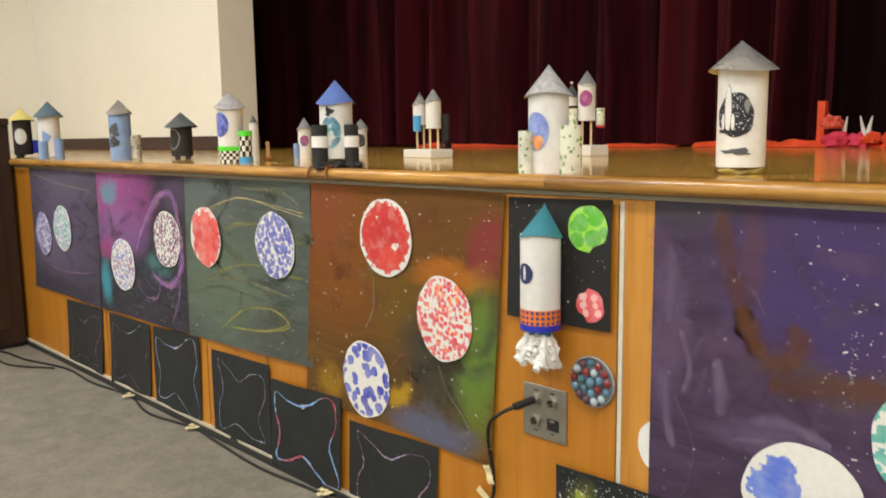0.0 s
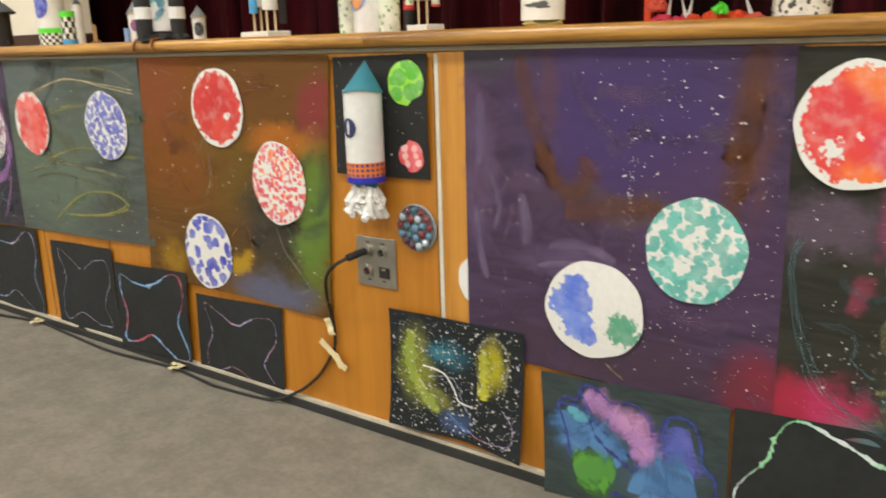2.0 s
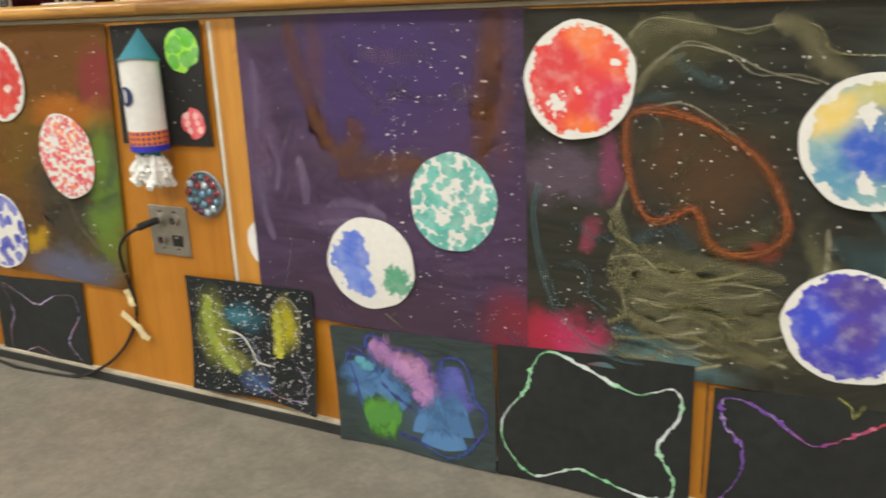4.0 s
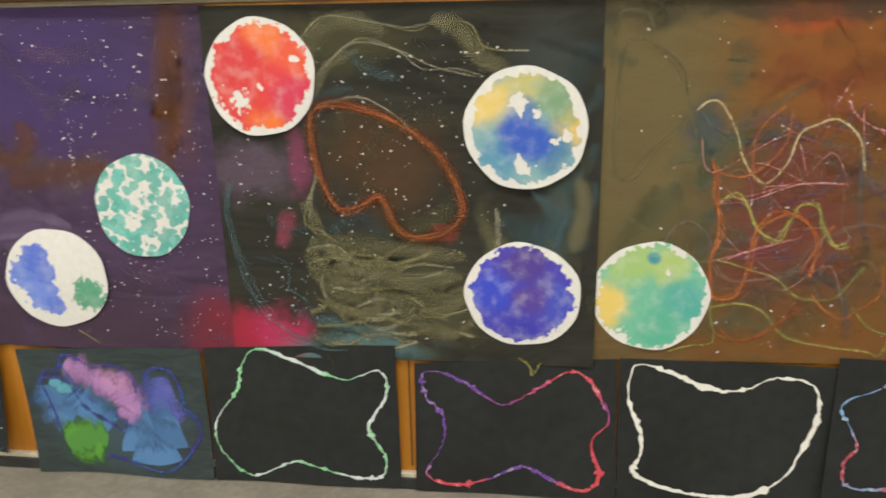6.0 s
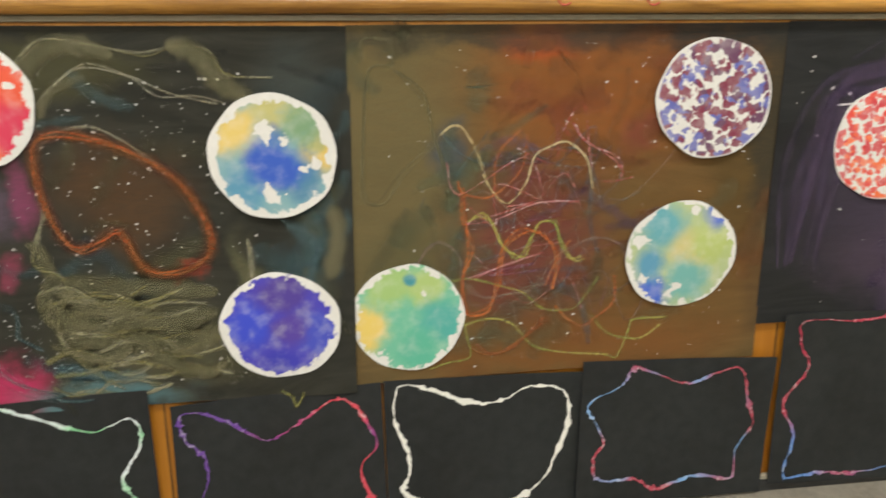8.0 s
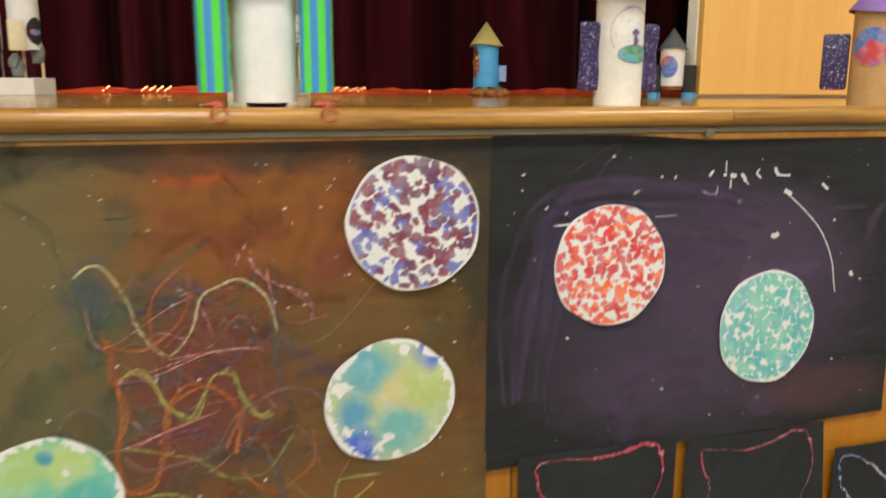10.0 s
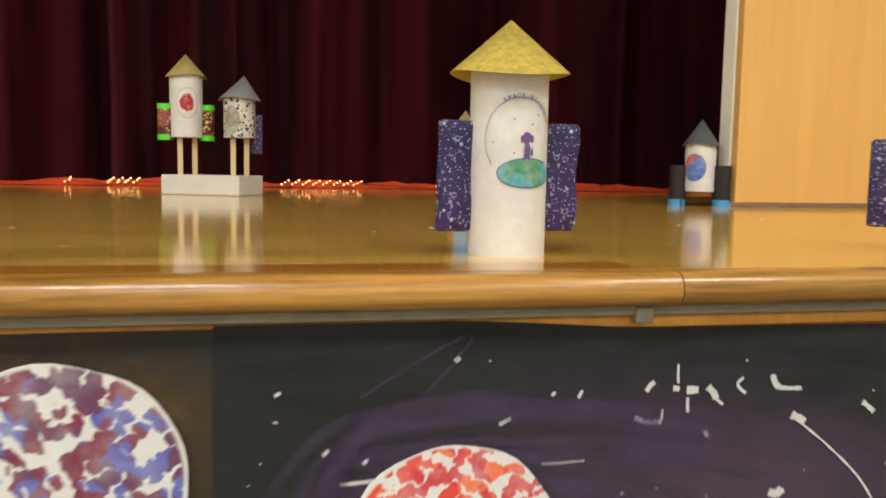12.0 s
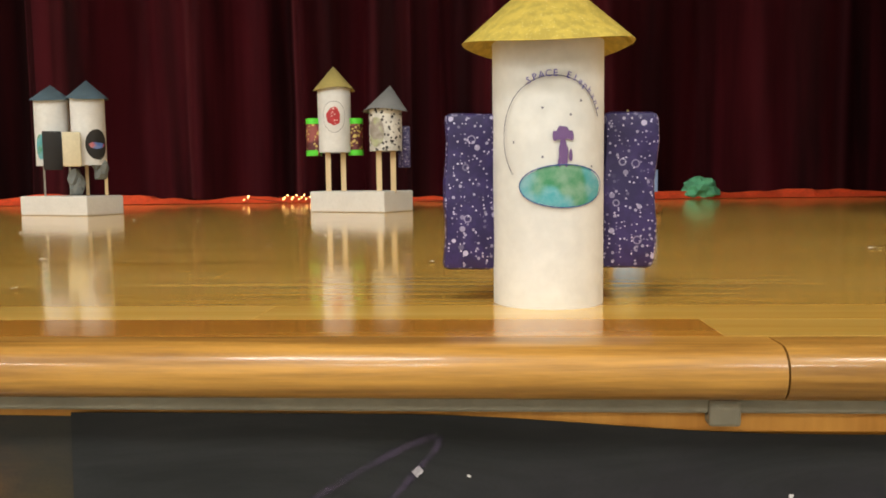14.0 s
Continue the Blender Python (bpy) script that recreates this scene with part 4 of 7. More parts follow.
for wide, line in ((0.05, [(0.2, 0.98), (0.24, 0.84), (0.28, 0.72), (0.33, 0.58)]), (0.045, [(0.27, 0.72), (0.33, 0.6), (0.4, 0.56)]), (0.05, [(0.4, 0.57), (0.43, 0.63), (0.42, 0.68)]), (0.06, [(0.36, 0.52), (0.5, 0.54), (0.66, 0.56)]),
                   (0.06, [(0.9, 0.99), (0.87, 0.86), (0.86, 0.7)]), (0.05, [(0.86, 0.76), (0.84, 0.64), (0.84, 0.52)]), (0.04, [(0.9, 0.9), (0.88, 0.7), (0.87, 0.6)])):
    p6.stroke(line, AMBER, wide, copies=2, jitter=0.012, out=0.0006)
for wide, line in ((0.03, [(0.06, 0.86), (0.07, 0.74), (0.06, 0.64)]), (0.02, [(0.1, 0.62), (0.12, 0.5), (0.11, 0.44)]), (0.026, [(0.04, 0.5), (0.05, 0.36), (0.08, 0.26)]), (0.03, [(0.2, 0.55), (0.22, 0.46), (0.21, 0.4)]), (0.03, [(0.3, 0.4), (0.4, 0.42), (0.52, 0.38)]), (0.02, [(0.26, 0.34), (0.36, 0.36), (0.48, 0.33)])):
    p6.stroke(line, PALE, wide, copies=2, jitter=0.012, out=0.0007)
p6.stroke([(0.2, 0.8), (0.26, 0.8), (0.31, 0.76), (0.34, 0.7)], PALE, 0.0045); p6.stroke([(0.08, 0.42), (0.14, 0.3), (0.13, 0.18), (0.1, 0.1)], PALE, 0.003); p6.stroke([(0.5, 0.06), (0.56, 0.02)], CH["khaki"], 0.0060)
p6.stars(22, 62, (0.555, 0.5, 0.575, 0.76), 0.0011)
p6.stars(150, 6, (0.45, 0.05, 0.98, 0.97)); p6.stars(36, 61, size=0.0013, long=2.2)
p7 = Sheet("pastel_poster", "dark olive pastel drawing with an orange looped cloud", [(.060, 0.8942), (.728, 0.8912), (.722, .270), (.064, .268)],
           chalk_paper("poster_olive", (52, 51, 44), [(0.45, 0.58, 0.2, 0.18, (88, 62, 38), 0.75), (0.5, 0.16, 0.3, 0.16, (84, 82, 62), 0.7), (0.09, 0.56, 0.14, 0.1, (96, 80, 96), 0.9), (0.1, 0.07, 0.14, 0.1, (190, 50, 96), 0.95), (0.02, 0.06, 0.06, 0.12, (160, 40, 60), 0.9), (0.35, 0.03, 0.25, 0.06, (92, 128, 134), 0.85), (0.22, 0.6, 0.04, 0.1, (134, 64, 96), 0.8), (0.18, 0.4, 0.03, 0.06, (140, 62, 84), 0.8), (0.6, 0.37, 0.05, 0.035, (176, 62, 40), 0.55), (0.85, 0.8, 0.12, 0.2, (66, 74, 72), 0.7), (0.9, 0.45, 0.08, 0.3, (66, 92, 94), 0.6), (0.74, 0.35, 0.04, 0.15, (100, 98, 70), 0.7), (0.96, 0.5, 0.05, 0.6, (46, 46, 42), 0.8), (0.35, 0.9, 0.25, 0.08, (80, 78, 48), 0.6)]), seed=7.7, group=BIG, y=-0.0068)
p7.stroke(ORANGE_LOOP, CH["orange"], 0.0048, True, copies=5, jitter=0.009); p7.stroke(ORANGE_LOOP, AMBER, 0.03, True, copies=3, jitter=0.006, out=0.0008); p7.stroke(SWIRL_A, CH["khaki"], 0.0045, copies=2, jitter=0.01); p7.stroke(SWIRL_B, CH["grey"], 0.0045); p7.stroke(TEAL_EDGE, CH["teal"], 0.0045, copies=6, jitter=0.018); p7.stroke(TEAL_R, CH["teal"], 0.0210, copies=2, jitter=0.02)
zig = random.Random(3)
for key, wide, times, line in (
        ("moss", 0.0380, 3, [(0.30, 0.37), (0.41, 0.34), (0.52, 0.33), (0.65, 0.32)]),
        ("moss", 0.0266, 4, [(0.24, 0.33), (0.29, 0.27), (0.39, 0.24), (0.49, 0.23), (0.59, 0.19), (0.66, 0.22)]),
        ("moss", 0.0304, 4, [(0.26, 0.18), (0.34, 0.14), (0.41, 0.16), (0.45, 0.19), (0.50, 0.14), (0.57, 0.10), (0.63, 0.08), (0.67, 0.12)]),
        ("moss", 0.0456, 4, [(0.34, 0.29), (0.44, 0.27), (0.54, 0.24), (0.65, 0.26)]),
        ("moss", 0.0228, 3, [(0.22, 0.46), (0.25, 0.44), (0.27, 0.37), (0.24, 0.30), (0.26, 0.23)]),
        ("moss", 0.0228, 3, [(0.44, 0.14), (0.48, 0.17), (0.53, 0.13), (0.57, 0.08)]),
        ("moss", 0.0570, 3, [(0.28, 0.34), (0.35, 0.29), (0.30, 0.22), (0.39, 0.18)]),
        ("moss", 0.0456, 3, [(0.47, 0.21), (0.56, 0.17), (0.63, 0.18), (0.67, 0.23)]),
        ("grey", 0.0040, 1, [(0.33, 0.29), (0.41, 0.26), (0.48, 0.22), (0.54, 0.22), (0.63, 0.23)]),
        ("grey", 0.0040, 1, [(0.51, 0.24), (0.51, 0.29), (0.62, 0.29)]),
        ("grey", 0.0040, 1, [(0.27, 0.33), (0.27, 0.23), (0.30, 0.16), (0.39, 0.13), (0.45, 0.18)]),
        ("teal", 0.0280, 3, [(0.25, 0.12), (0.35, 0.10), (0.46, 0.08)]),
        ("teal", 0.0060, 2, [(0.09, 0.30), (0.16, 0.29), (0.18, 0.24), (0.17, 0.21), (0.23, 0.17)]),
        ("moss", 0.0380, 3, [(0.94, 0.34), (0.96, 0.44), (0.95, 0.54)]),
        ("moss", 0.0380, 3, [(0.27, 0.88), (0.30, 0.93), (0.37, 0.96), (0.47, 0.93)]),
        ("moss", 0.0418, 3, [(0.59, 0.96), (0.64, 0.93), (0.70, 0.86), (0.77, 0.83)]),
        ("moss", 0.0228, 2, [(0.29, 0.78), (0.33, 0.85), (0.39, 0.88)]),
        ("grey", 0.0040, 1, [(0.29, 0.80), (0.33, 0.86), (0.39, 0.90), (0.46, 0.90), (0.51, 0.87), (0.56, 0.83), (0.64, 0.83), (0.70, 0.80)]),
        ("grey", 0.0035, 1, [(0.28, 0.70), (0.30, 0.74), (0.39, 0.75), (0.46, 0.73), (0.52, 0.67)]),
):
    p7.stroke(line, CH[key], wide, copies=times, jitter=0.012, out=0.0009)
p7.stroke([(0.27, 0.55), (0.24, 0.42), (0.3, 0.35), (0.26, 0.22), (0.34, 0.1), (0.42, 0.06)], CH["khaki"], 0.0075, copies=2, jitter=0.01)
p7.stroke([(0.74, 0.46), (0.745, 0.36), (0.73, 0.28)], CH["khaki"], 0.0150); p7.stroke([(0.78, 0.3), (0.76, 0.22), (0.8, 0.14)], CH["grey"], 0.0045); p7.stroke([(0.3, 0.74), (0.4, 0.76), (0.5, 0.7), (0.56, 0.64)], CH["grey"], 0.0045)
p7.stroke([(0.8, 0.02), (0.83, 0.0), (0.84, -0.03), (0.86, 0.01)], CH["yellow"], 0.0060)
for n in range(16):
    u, v = zig.uniform(0.22, 0.42), 0.05 + 0.019 * n
    p7.stroke([(u, v), (u + 0.08, v + zig.uniform(-0.03, 0.03)), (u + 0.17, v + zig.uniform(-0.04, 0.03)), (u + 0.26, v + zig.uniform(-0.03, 0.03))], CH["khaki"], zig.uniform(0.004, 0.013), copies=2, jitter=0.008)
p7.stars(230, 7, (0.05, 0.05, 0.8, 0.9))
p8 = Sheet("pastel_poster", "brown and orange pastel drawing with tangled chalk scribbles", [(.724, 0.8922), (1.466, 0.8942), (1.46, .292), (.720, .282)],
           chalk_paper("poster_brown", (106, 85, 50), [(0.98, 0.97, 0.14, 0.1, (54, 50, 44), 0.9), (1.0, 0.5, 0.06, 0.6, (70, 58, 42), 0.8), (0.5, 1.0, 0.7, 0.045, (66, 58, 44), 0.8), (0.08, 0.6, 0.22, 0.7, (108, 98, 66), 0.85), (0.6, 0.85, 0.4, 0.3, (138, 82, 38), 0.9), (0.44, 0.95, 0.12, 0.06, (172, 76, 34), 0.8), (0.42, 0.4, 0.24, 0.3, (112, 58, 52), 0.9), (0.8, 0.3, 0.3, 0.4, (110, 78, 38), 0.7), (0.5, 0.08, 0.5, 0.12, (122, 78, 38), 0.8), (0.22, 0.66, 0.06, 0.09, (60, 72, 86), 0.8), (0.9, 0.55, 0.1, 0.3, (84, 66, 34), 0.8), (0.66, 0.7, 0.06, 0.06, (124, 58, 60), 0.6), (0.3, 0.97, 0.7, 0.05, (60, 56, 46), 0.8), (0.14, 0.3, 0.15, 0.2, (86, 84, 56), 0.7), (0.98, 0.75, 0.06, 0.5, (56, 52, 40), 0.9), (0.85, 1.0, 0.4, 0.1, (46, 45, 42), 1.0)]), seed=8.2, group=BIG)
for key, wide, times, line in (
        ("cream", 0.0062, 1, [(0.20, 0.71), (0.22, 0.74), (0.25, 0.72), (0.28, 0.66), (0.30, 0.59), (0.33, 0.53), (0.36, 0.52), (0.39, 0.57), (0.42, 0.65), (0.45, 0.68), (0.49, 0.68), (0.54, 0.63), (0.55, 0.55)]),
        ("rosegrey", 0.0040, 1, [(0.55, 0.55), (0.58, 0.52), (0.64, 0.52), (0.70, 0.58), (0.76, 0.67)]),
        ("flame", 0.0060, 1, [(0.24, 0.59), (0.26, 0.55), (0.31, 0.54), (0.35, 0.56), (0.38, 0.62), (0.39, 0.70)]),
        ("flame", 0.0050, 1, [(0.38, 0.73), (0.34, 0.67), (0.32, 0.59), (0.33, 0.53)]),
        ("flame", 0.0075, 2, [(0.25, 0.56), (0.26, 0.48), (0.27, 0.39), (0.26, 0.30), (0.26, 0.21), (0.28, 0.19), (0.32, 0.21), (0.34, 0.28), (0.34, 0.37), (0.36, 0.41), (0.40, 0.44), (0.44, 0.42), (0.47, 0.38), (0.48, 0.32), (0.47, 0.26)]),
        ("flame", 0.0065, 1, [(0.46, 0.27), (0.49, 0.35), (0.51, 0.41)]),
        ("flame", 0.0065, 1, [(0.62, 0.28), (0.62, 0.20), (0.59, 0.16), (0.55, 0.14), (0.50, 0.17), (0.47, 0.21)]),
        ("lime", 0.0065, 2, [(0.26, 0.47), (0.29, 0.49), (0.32, 0.46), (0.35, 0.40), (0.38, 0.36), (0.40, 0.37), (0.42, 0.42), (0.43, 0.46), (0.47, 0.46), (0.49, 0.40), (0.52, 0.35), (0.54, 0.35)]),
        ("lime", 0.0055, 1, [(0.22, 0.30), (0.28, 0.30), (0.35, 0.28), (0.40, 0.25), (0.44, 0.20), (0.49, 0.18), (0.54, 0.21), (0.59, 0.28)]),
        ("lime", 0.0065, 1, [(0.25, 0.15), (0.31, 0.17), (0.37, 0.15), (0.44, 0.08), (0.52, 0.05), (0.61, 0.04), (0.64, 0.03), (0.66, 0.10), (0.68, 0.14), (0.74, 0.15), (0.77, 0.15)]),
        ("lime", 0.0065, 1, [(0.57, 0.17), (0.60, 0.12), (0.65, 0.09), (0.70, 0.09), (0.75, 0.13)]),
        ("rosegrey", 0.0050, 2, [(0.14, 0.33), (0.16, 0.39), (0.21, 0.41), (0.25, 0.37), (0.26, 0.30), (0.29, 0.25), (0.35, 0.24), (0.43, 0.27), (0.48, 0.34), (0.54, 0.39), (0.58, 0.41), (0.63, 0.37), (0.65, 0.32)]),
        ("rosegrey", 0.0040, 1, [(0.43, 0.47), (0.43, 0.55), (0.46, 0.58), (0.50, 0.57), (0.52, 0.49), (0.53, 0.41), (0.55, 0.35)]),
        ("teal", 0.0045, 2, [(0.20, 0.72), (0.25, 0.66), (0.32, 0.62), (0.37, 0.65), (0.39, 0.69)]),
        ("teal", 0.0050, 1, [(0.23, 0.60), (0.28, 0.66), (0.32, 0.72)]),
        ("teal", 0.0045, 1, [(0.39, 0.72), (0.42, 0.66), (0.46, 0.62), (0.53, 0.61)]),
        ("teal", 0.0050, 1, [(0.38, 0.55), (0.38, 0.44)]),
        ("teal", 0.0040, 1, [(0.32, 0.53), (0.34, 0.46), (0.34, 0.41)]),
        ("teal", 0.0040, 1, [(0.16, 0.51), (0.17, 0.55)]),
        ("magenta", 0.0032, 2, [(0.30, 0.32), (0.42, 0.33), (0.31, 0.31), (0.43, 0.32)]),
        ("olive", 0.0060, 3, [(0.03, 0.90), (0.04, 0.96), (0.09, 0.95), (0.10, 0.90), (0.04, 0.89), (0.03, 0.73), (0.03, 0.55), (0.07, 0.53), (0.12, 0.61), (0.19, 0.69)]),
        ("olive", 0.0070, 3, [(0.10, 0.89), (0.16, 0.82), (0.19, 0.72), (0.21, 0.62)]),
        ("olive", 0.0060, 2, [(0.14, 0.56), (0.20, 0.58), (0.23, 0.53), (0.25, 0.47)]),
        ("lime", 0.0050, 1, [(0.17, 0.04), (0.23, 0.04), (0.28, 0.07), (0.26, 0.15), (0.25, 0.23)]),
        ("orange", 0.0070, 2, [(0.28, 0.10), (0.32, 0.06), (0.38, 0.08), (0.46, 0.17)]),
        ("brick", 0.0060, 2, [(0.51, 0.73), (0.54, 0.68), (0.61, 0.63), (0.63, 0.58)]),
        ("brick", 0.0050, 2, [(0.26, 0.47), (0.33, 0.48), (0.43, 0.52), (0.53, 0.51)]),
        ("brick", 0.0050, 2, [(0.27, 0.30), (0.37, 0.34), (0.44, 0.37)]),
):
    p8.stroke(line, CH[key], wide, copies=times, jitter=0.009)
for n in range(40):
    u, v = zig.uniform(0.2, 0.5), zig.uniform(0.2, 0.68)
    p8.stroke([(u, v), (u + zig.uniform(0.02, 0.1), v + zig.uniform(-0.12, 0.12)), (u + zig.uniform(0.06, 0.18), v + zig.uniform(-0.1, 0.1)), (u + zig.uniform(0.1, 0.25), v + zig.uniform(-0.1, 0.1))], CH[zig.choice(("rosegrey", "brick", "magenta", "olive", "teal"))], zig.uniform(0.0026, 0.0045))
p8.stars(80, 8, size=0.0014)
p9 = Sheet("pastel_poster", "black paper with purple pastel haze and white chalk marks", [(1.464, 0.8965), (2.28, 0.8955), (2.28, .36), (1.458, .355)],
           chalk_paper("poster_plum", (42, 42, 42), [(0.5, 0.45, 0.48, 0.5, (70, 59, 77), 0.9), (0.6, 0.55, 0.3, 0.35, (78, 63, 80), 0.8), (0.8, 0.12, 0.25, 0.1, (84, 58, 58), 0.7), (0.35, 0.2, 0.25, 0.15, (76, 62, 78), 0.6), (0.95, 0.9, 0.2, 0.2, (42, 42, 42), 0.8)]), seed=9.5, group=BIG, dip=(0.24, 0.52, 0.0105))
for n in range(9):
    p9.stroke([(0.04 + 0.01 * n, 0.2), (0.05 + 0.012 * n, 0.55 + 0.02 * n), (0.16, 0.84 - 0.01 * n), (0.42, 0.88 - 0.02 * n), (0.62, 0.8 - 0.02 * n)], CH["plum"], zig.uniform(0.012, 0.035), jitter=0.03)
p9.stroke([(0.15, 0.88), (0.24, 0.96), (0.27, 0.97), (0.22, 0.88)], CH["plum"], 0.0060)
p9.stars(26, 9, size=0.0015)
for w, pts in (
        (0.0046, [(0.488, 0.898), (0.482, 0.889), (0.479, 0.880)]),
        (0.0024, [(0.517, 0.930), (0.517, 0.911), (0.518, 0.894)]),
        (0.0050, [(0.512, 0.885), (0.520, 0.883)]),
        (0.0078, [(0.529, 0.880), (0.544, 0.880)]),
        (0.0030, [(0.531, 0.866), (0.531, 0.852), (0.532, 0.837)]),
        (0.0064, [(0.556, 0.885), (0.564, 0.872), (0.567, 0.861)]),
        (0.0026, [(0.567, 0.861), (0.576, 0.850)]),
        (0.0030, [(0.601, 0.900), (0.594, 0.889), (0.598, 0.878), (0.605, 0.870)]),
        (0.0058, [(0.639, 0.904), (0.642, 0.889), (0.648, 0.878)]),
        (0.0038, [(0.648, 0.878), (0.664, 0.876), (0.678, 0.876)]),
        (0.0042, [(0.466, 0.831), (0.482, 0.822), (0.499, 0.822)]),
        (0.0018, [(0.499, 0.824), (0.500, 0.846)]),
        (0.0075, [(0.667, 0.824), (0.676, 0.818), (0.685, 0.809)]),
        (0.0022, [(0.678, 0.810), (0.720, 0.758), (0.764, 0.693), (0.793, 0.626), (0.811, 0.562), (0.819, 0.506), (0.826, 0.463)]),
        (0.0030, [(0.130, 0.739), (0.159, 0.741), (0.189, 0.745)]),
        (0.0042, [(0.252, 0.934), (0.257, 0.941)]),
        (0.0030, [(0.364, 0.874), (0.368, 0.880)]),
        (0.0030, [(0.396, 0.870), (0.400, 0.883)]),
        (0.0040, [(0.304, 0.825), (0.317, 0.835)]),
        (0.0040, [(0.555, 0.801), (0.559, 0.790)]),
        (0.0085, [(0.653, 0.682), (0.660, 0.669)]),
        (0.0070, [(0.643, 0.676), (0.654, 0.669)]),
        (0.0050, [(0.762, 0.844), (0.778, 0.824)]),
        (0.0060, [(0.862, 0.530), (0.870, 0.515)]),
        (0.0030, [(0.061, 0.889), (0.067, 0.893)]),
        (0.0030, [(0.111, 0.788), (0.117, 0.797)]),
        (0.0030, [(0.154, 0.771), (0.160, 0.779)]),
        (0.0020, [(0.355, 0.753), (0.383, 0.754), (0.406, 0.756)]),
):
    p9.stroke(pts, M["starwhite"], w)

HAZE = {k: chalk(k + "_haze", rgb, rgb2, 0.34, 5.0) for k, rgb, rgb2 in (("olive", (110, 104, 70), (84, 80, 56)), ("brown", (140, 84, 40), (110, 66, 34)), ("plum", (98, 78, 112), (80, 60, 96)), ("teal", (78, 108, 112), (64, 88, 96)),
                                                                 ("green", (92, 110, 84), (76, 92, 70)), ("violet", (96, 80, 108), (120, 90, 124)), ("coal", (40, 40, 40), (52, 50, 48)), ("rust", (136, 64, 44), (120, 76, 36)), ("magenta", (150, 74, 130), (120, 80, 140)))}


def haze(sheet, names, count, seed, area=(0.05, 0.05, 0.95, 0.95), wide=(0.015, 0.07), slant=0.0):
    """Broad rubbed strokes that give a pastel drawing its uneven ground."""
    hr = random.Random(seed)
    for n in range(count):
        u, v = hr.uniform(area[0], area[2]), hr.uniform(area[1], area[3])
        a, l = hr.gauss(slant, 0.7), hr.uniform(0.08, 0.26)
        pts = [(u, v), (u + l * 0.5 * math.cos(a) + hr.uniform(-0.03, 0.03), v + l * 0.5 * math.sin(a) + hr.uniform(-0.03, 0.03)), (u + l * math.cos(a), v + l * math.sin(a))]
        pts = [(min(0.985, max(0.015, x)), min(0.985, max(0.015, y))) for x, y in pts]
        sheet.stroke(pts, HAZE[hr.choice(names)], hr.uniform(*wide), out=0.0004 + 0.00002 * n)


haze(p1, ("violet", "plum", "coal"), 16, 1)
haze(p2, ("magenta", "violet"), 10, 2, (0.02, 0.55, 0.6, 0.95)); haze(p2, ("coal", "teal"), 8, 22, (0.3, 0.05, 0.95, 0.5))
haze(p3, ("green", "olive", "coal"), 24, 3)
haze(p4, ("brown", "rust"), 16, 4, (0.02, 0.4, 0.7, 0.95)); haze(p4, ("green",), 7, 44, (0.8, 0.15, 0.96, 0.5), slant=1.4); haze(p4, ("coal", "olive"), 9, 45, (0.55, 0.05, 0.8, 0.45))
haze(p6, ("plum", "violet"), 20, 6); haze(p6, ("violet",), 7, 66, (0.02, 0.3, 0.14, 0.8), slant=1.5)
haze(p7, ("olive", "coal", "teal"), 26, 7); haze(p7, ("olive",), 12, 77, (0.22, 0.04, 0.55, 0.34)); haze(p7, ("teal",), 9, 78, (0.8, 0.3, 0.93, 0.9), slant=1.4)
haze(p8, ("brown", "rust"), 24, 8, (0.3, 0.5, 0.7, 0.9)); haze(p8, ("olive", "green"), 18, 81, (0.02, 0.1, 0.3, 0.95), slant=1.2); haze(p8, ("teal", "rust", "plum"), 16, 83, (0.22, 0.25, 0.6, 0.7), (0.008, 0.03)); haze(p8, ("olive", "brown"), 18, 82, (0.4, 0.03, 0.98, 0.5))
haze(p9, ("plum", "violet"), 24, 9, (0.1, 0.1, 0.95, 0.85))

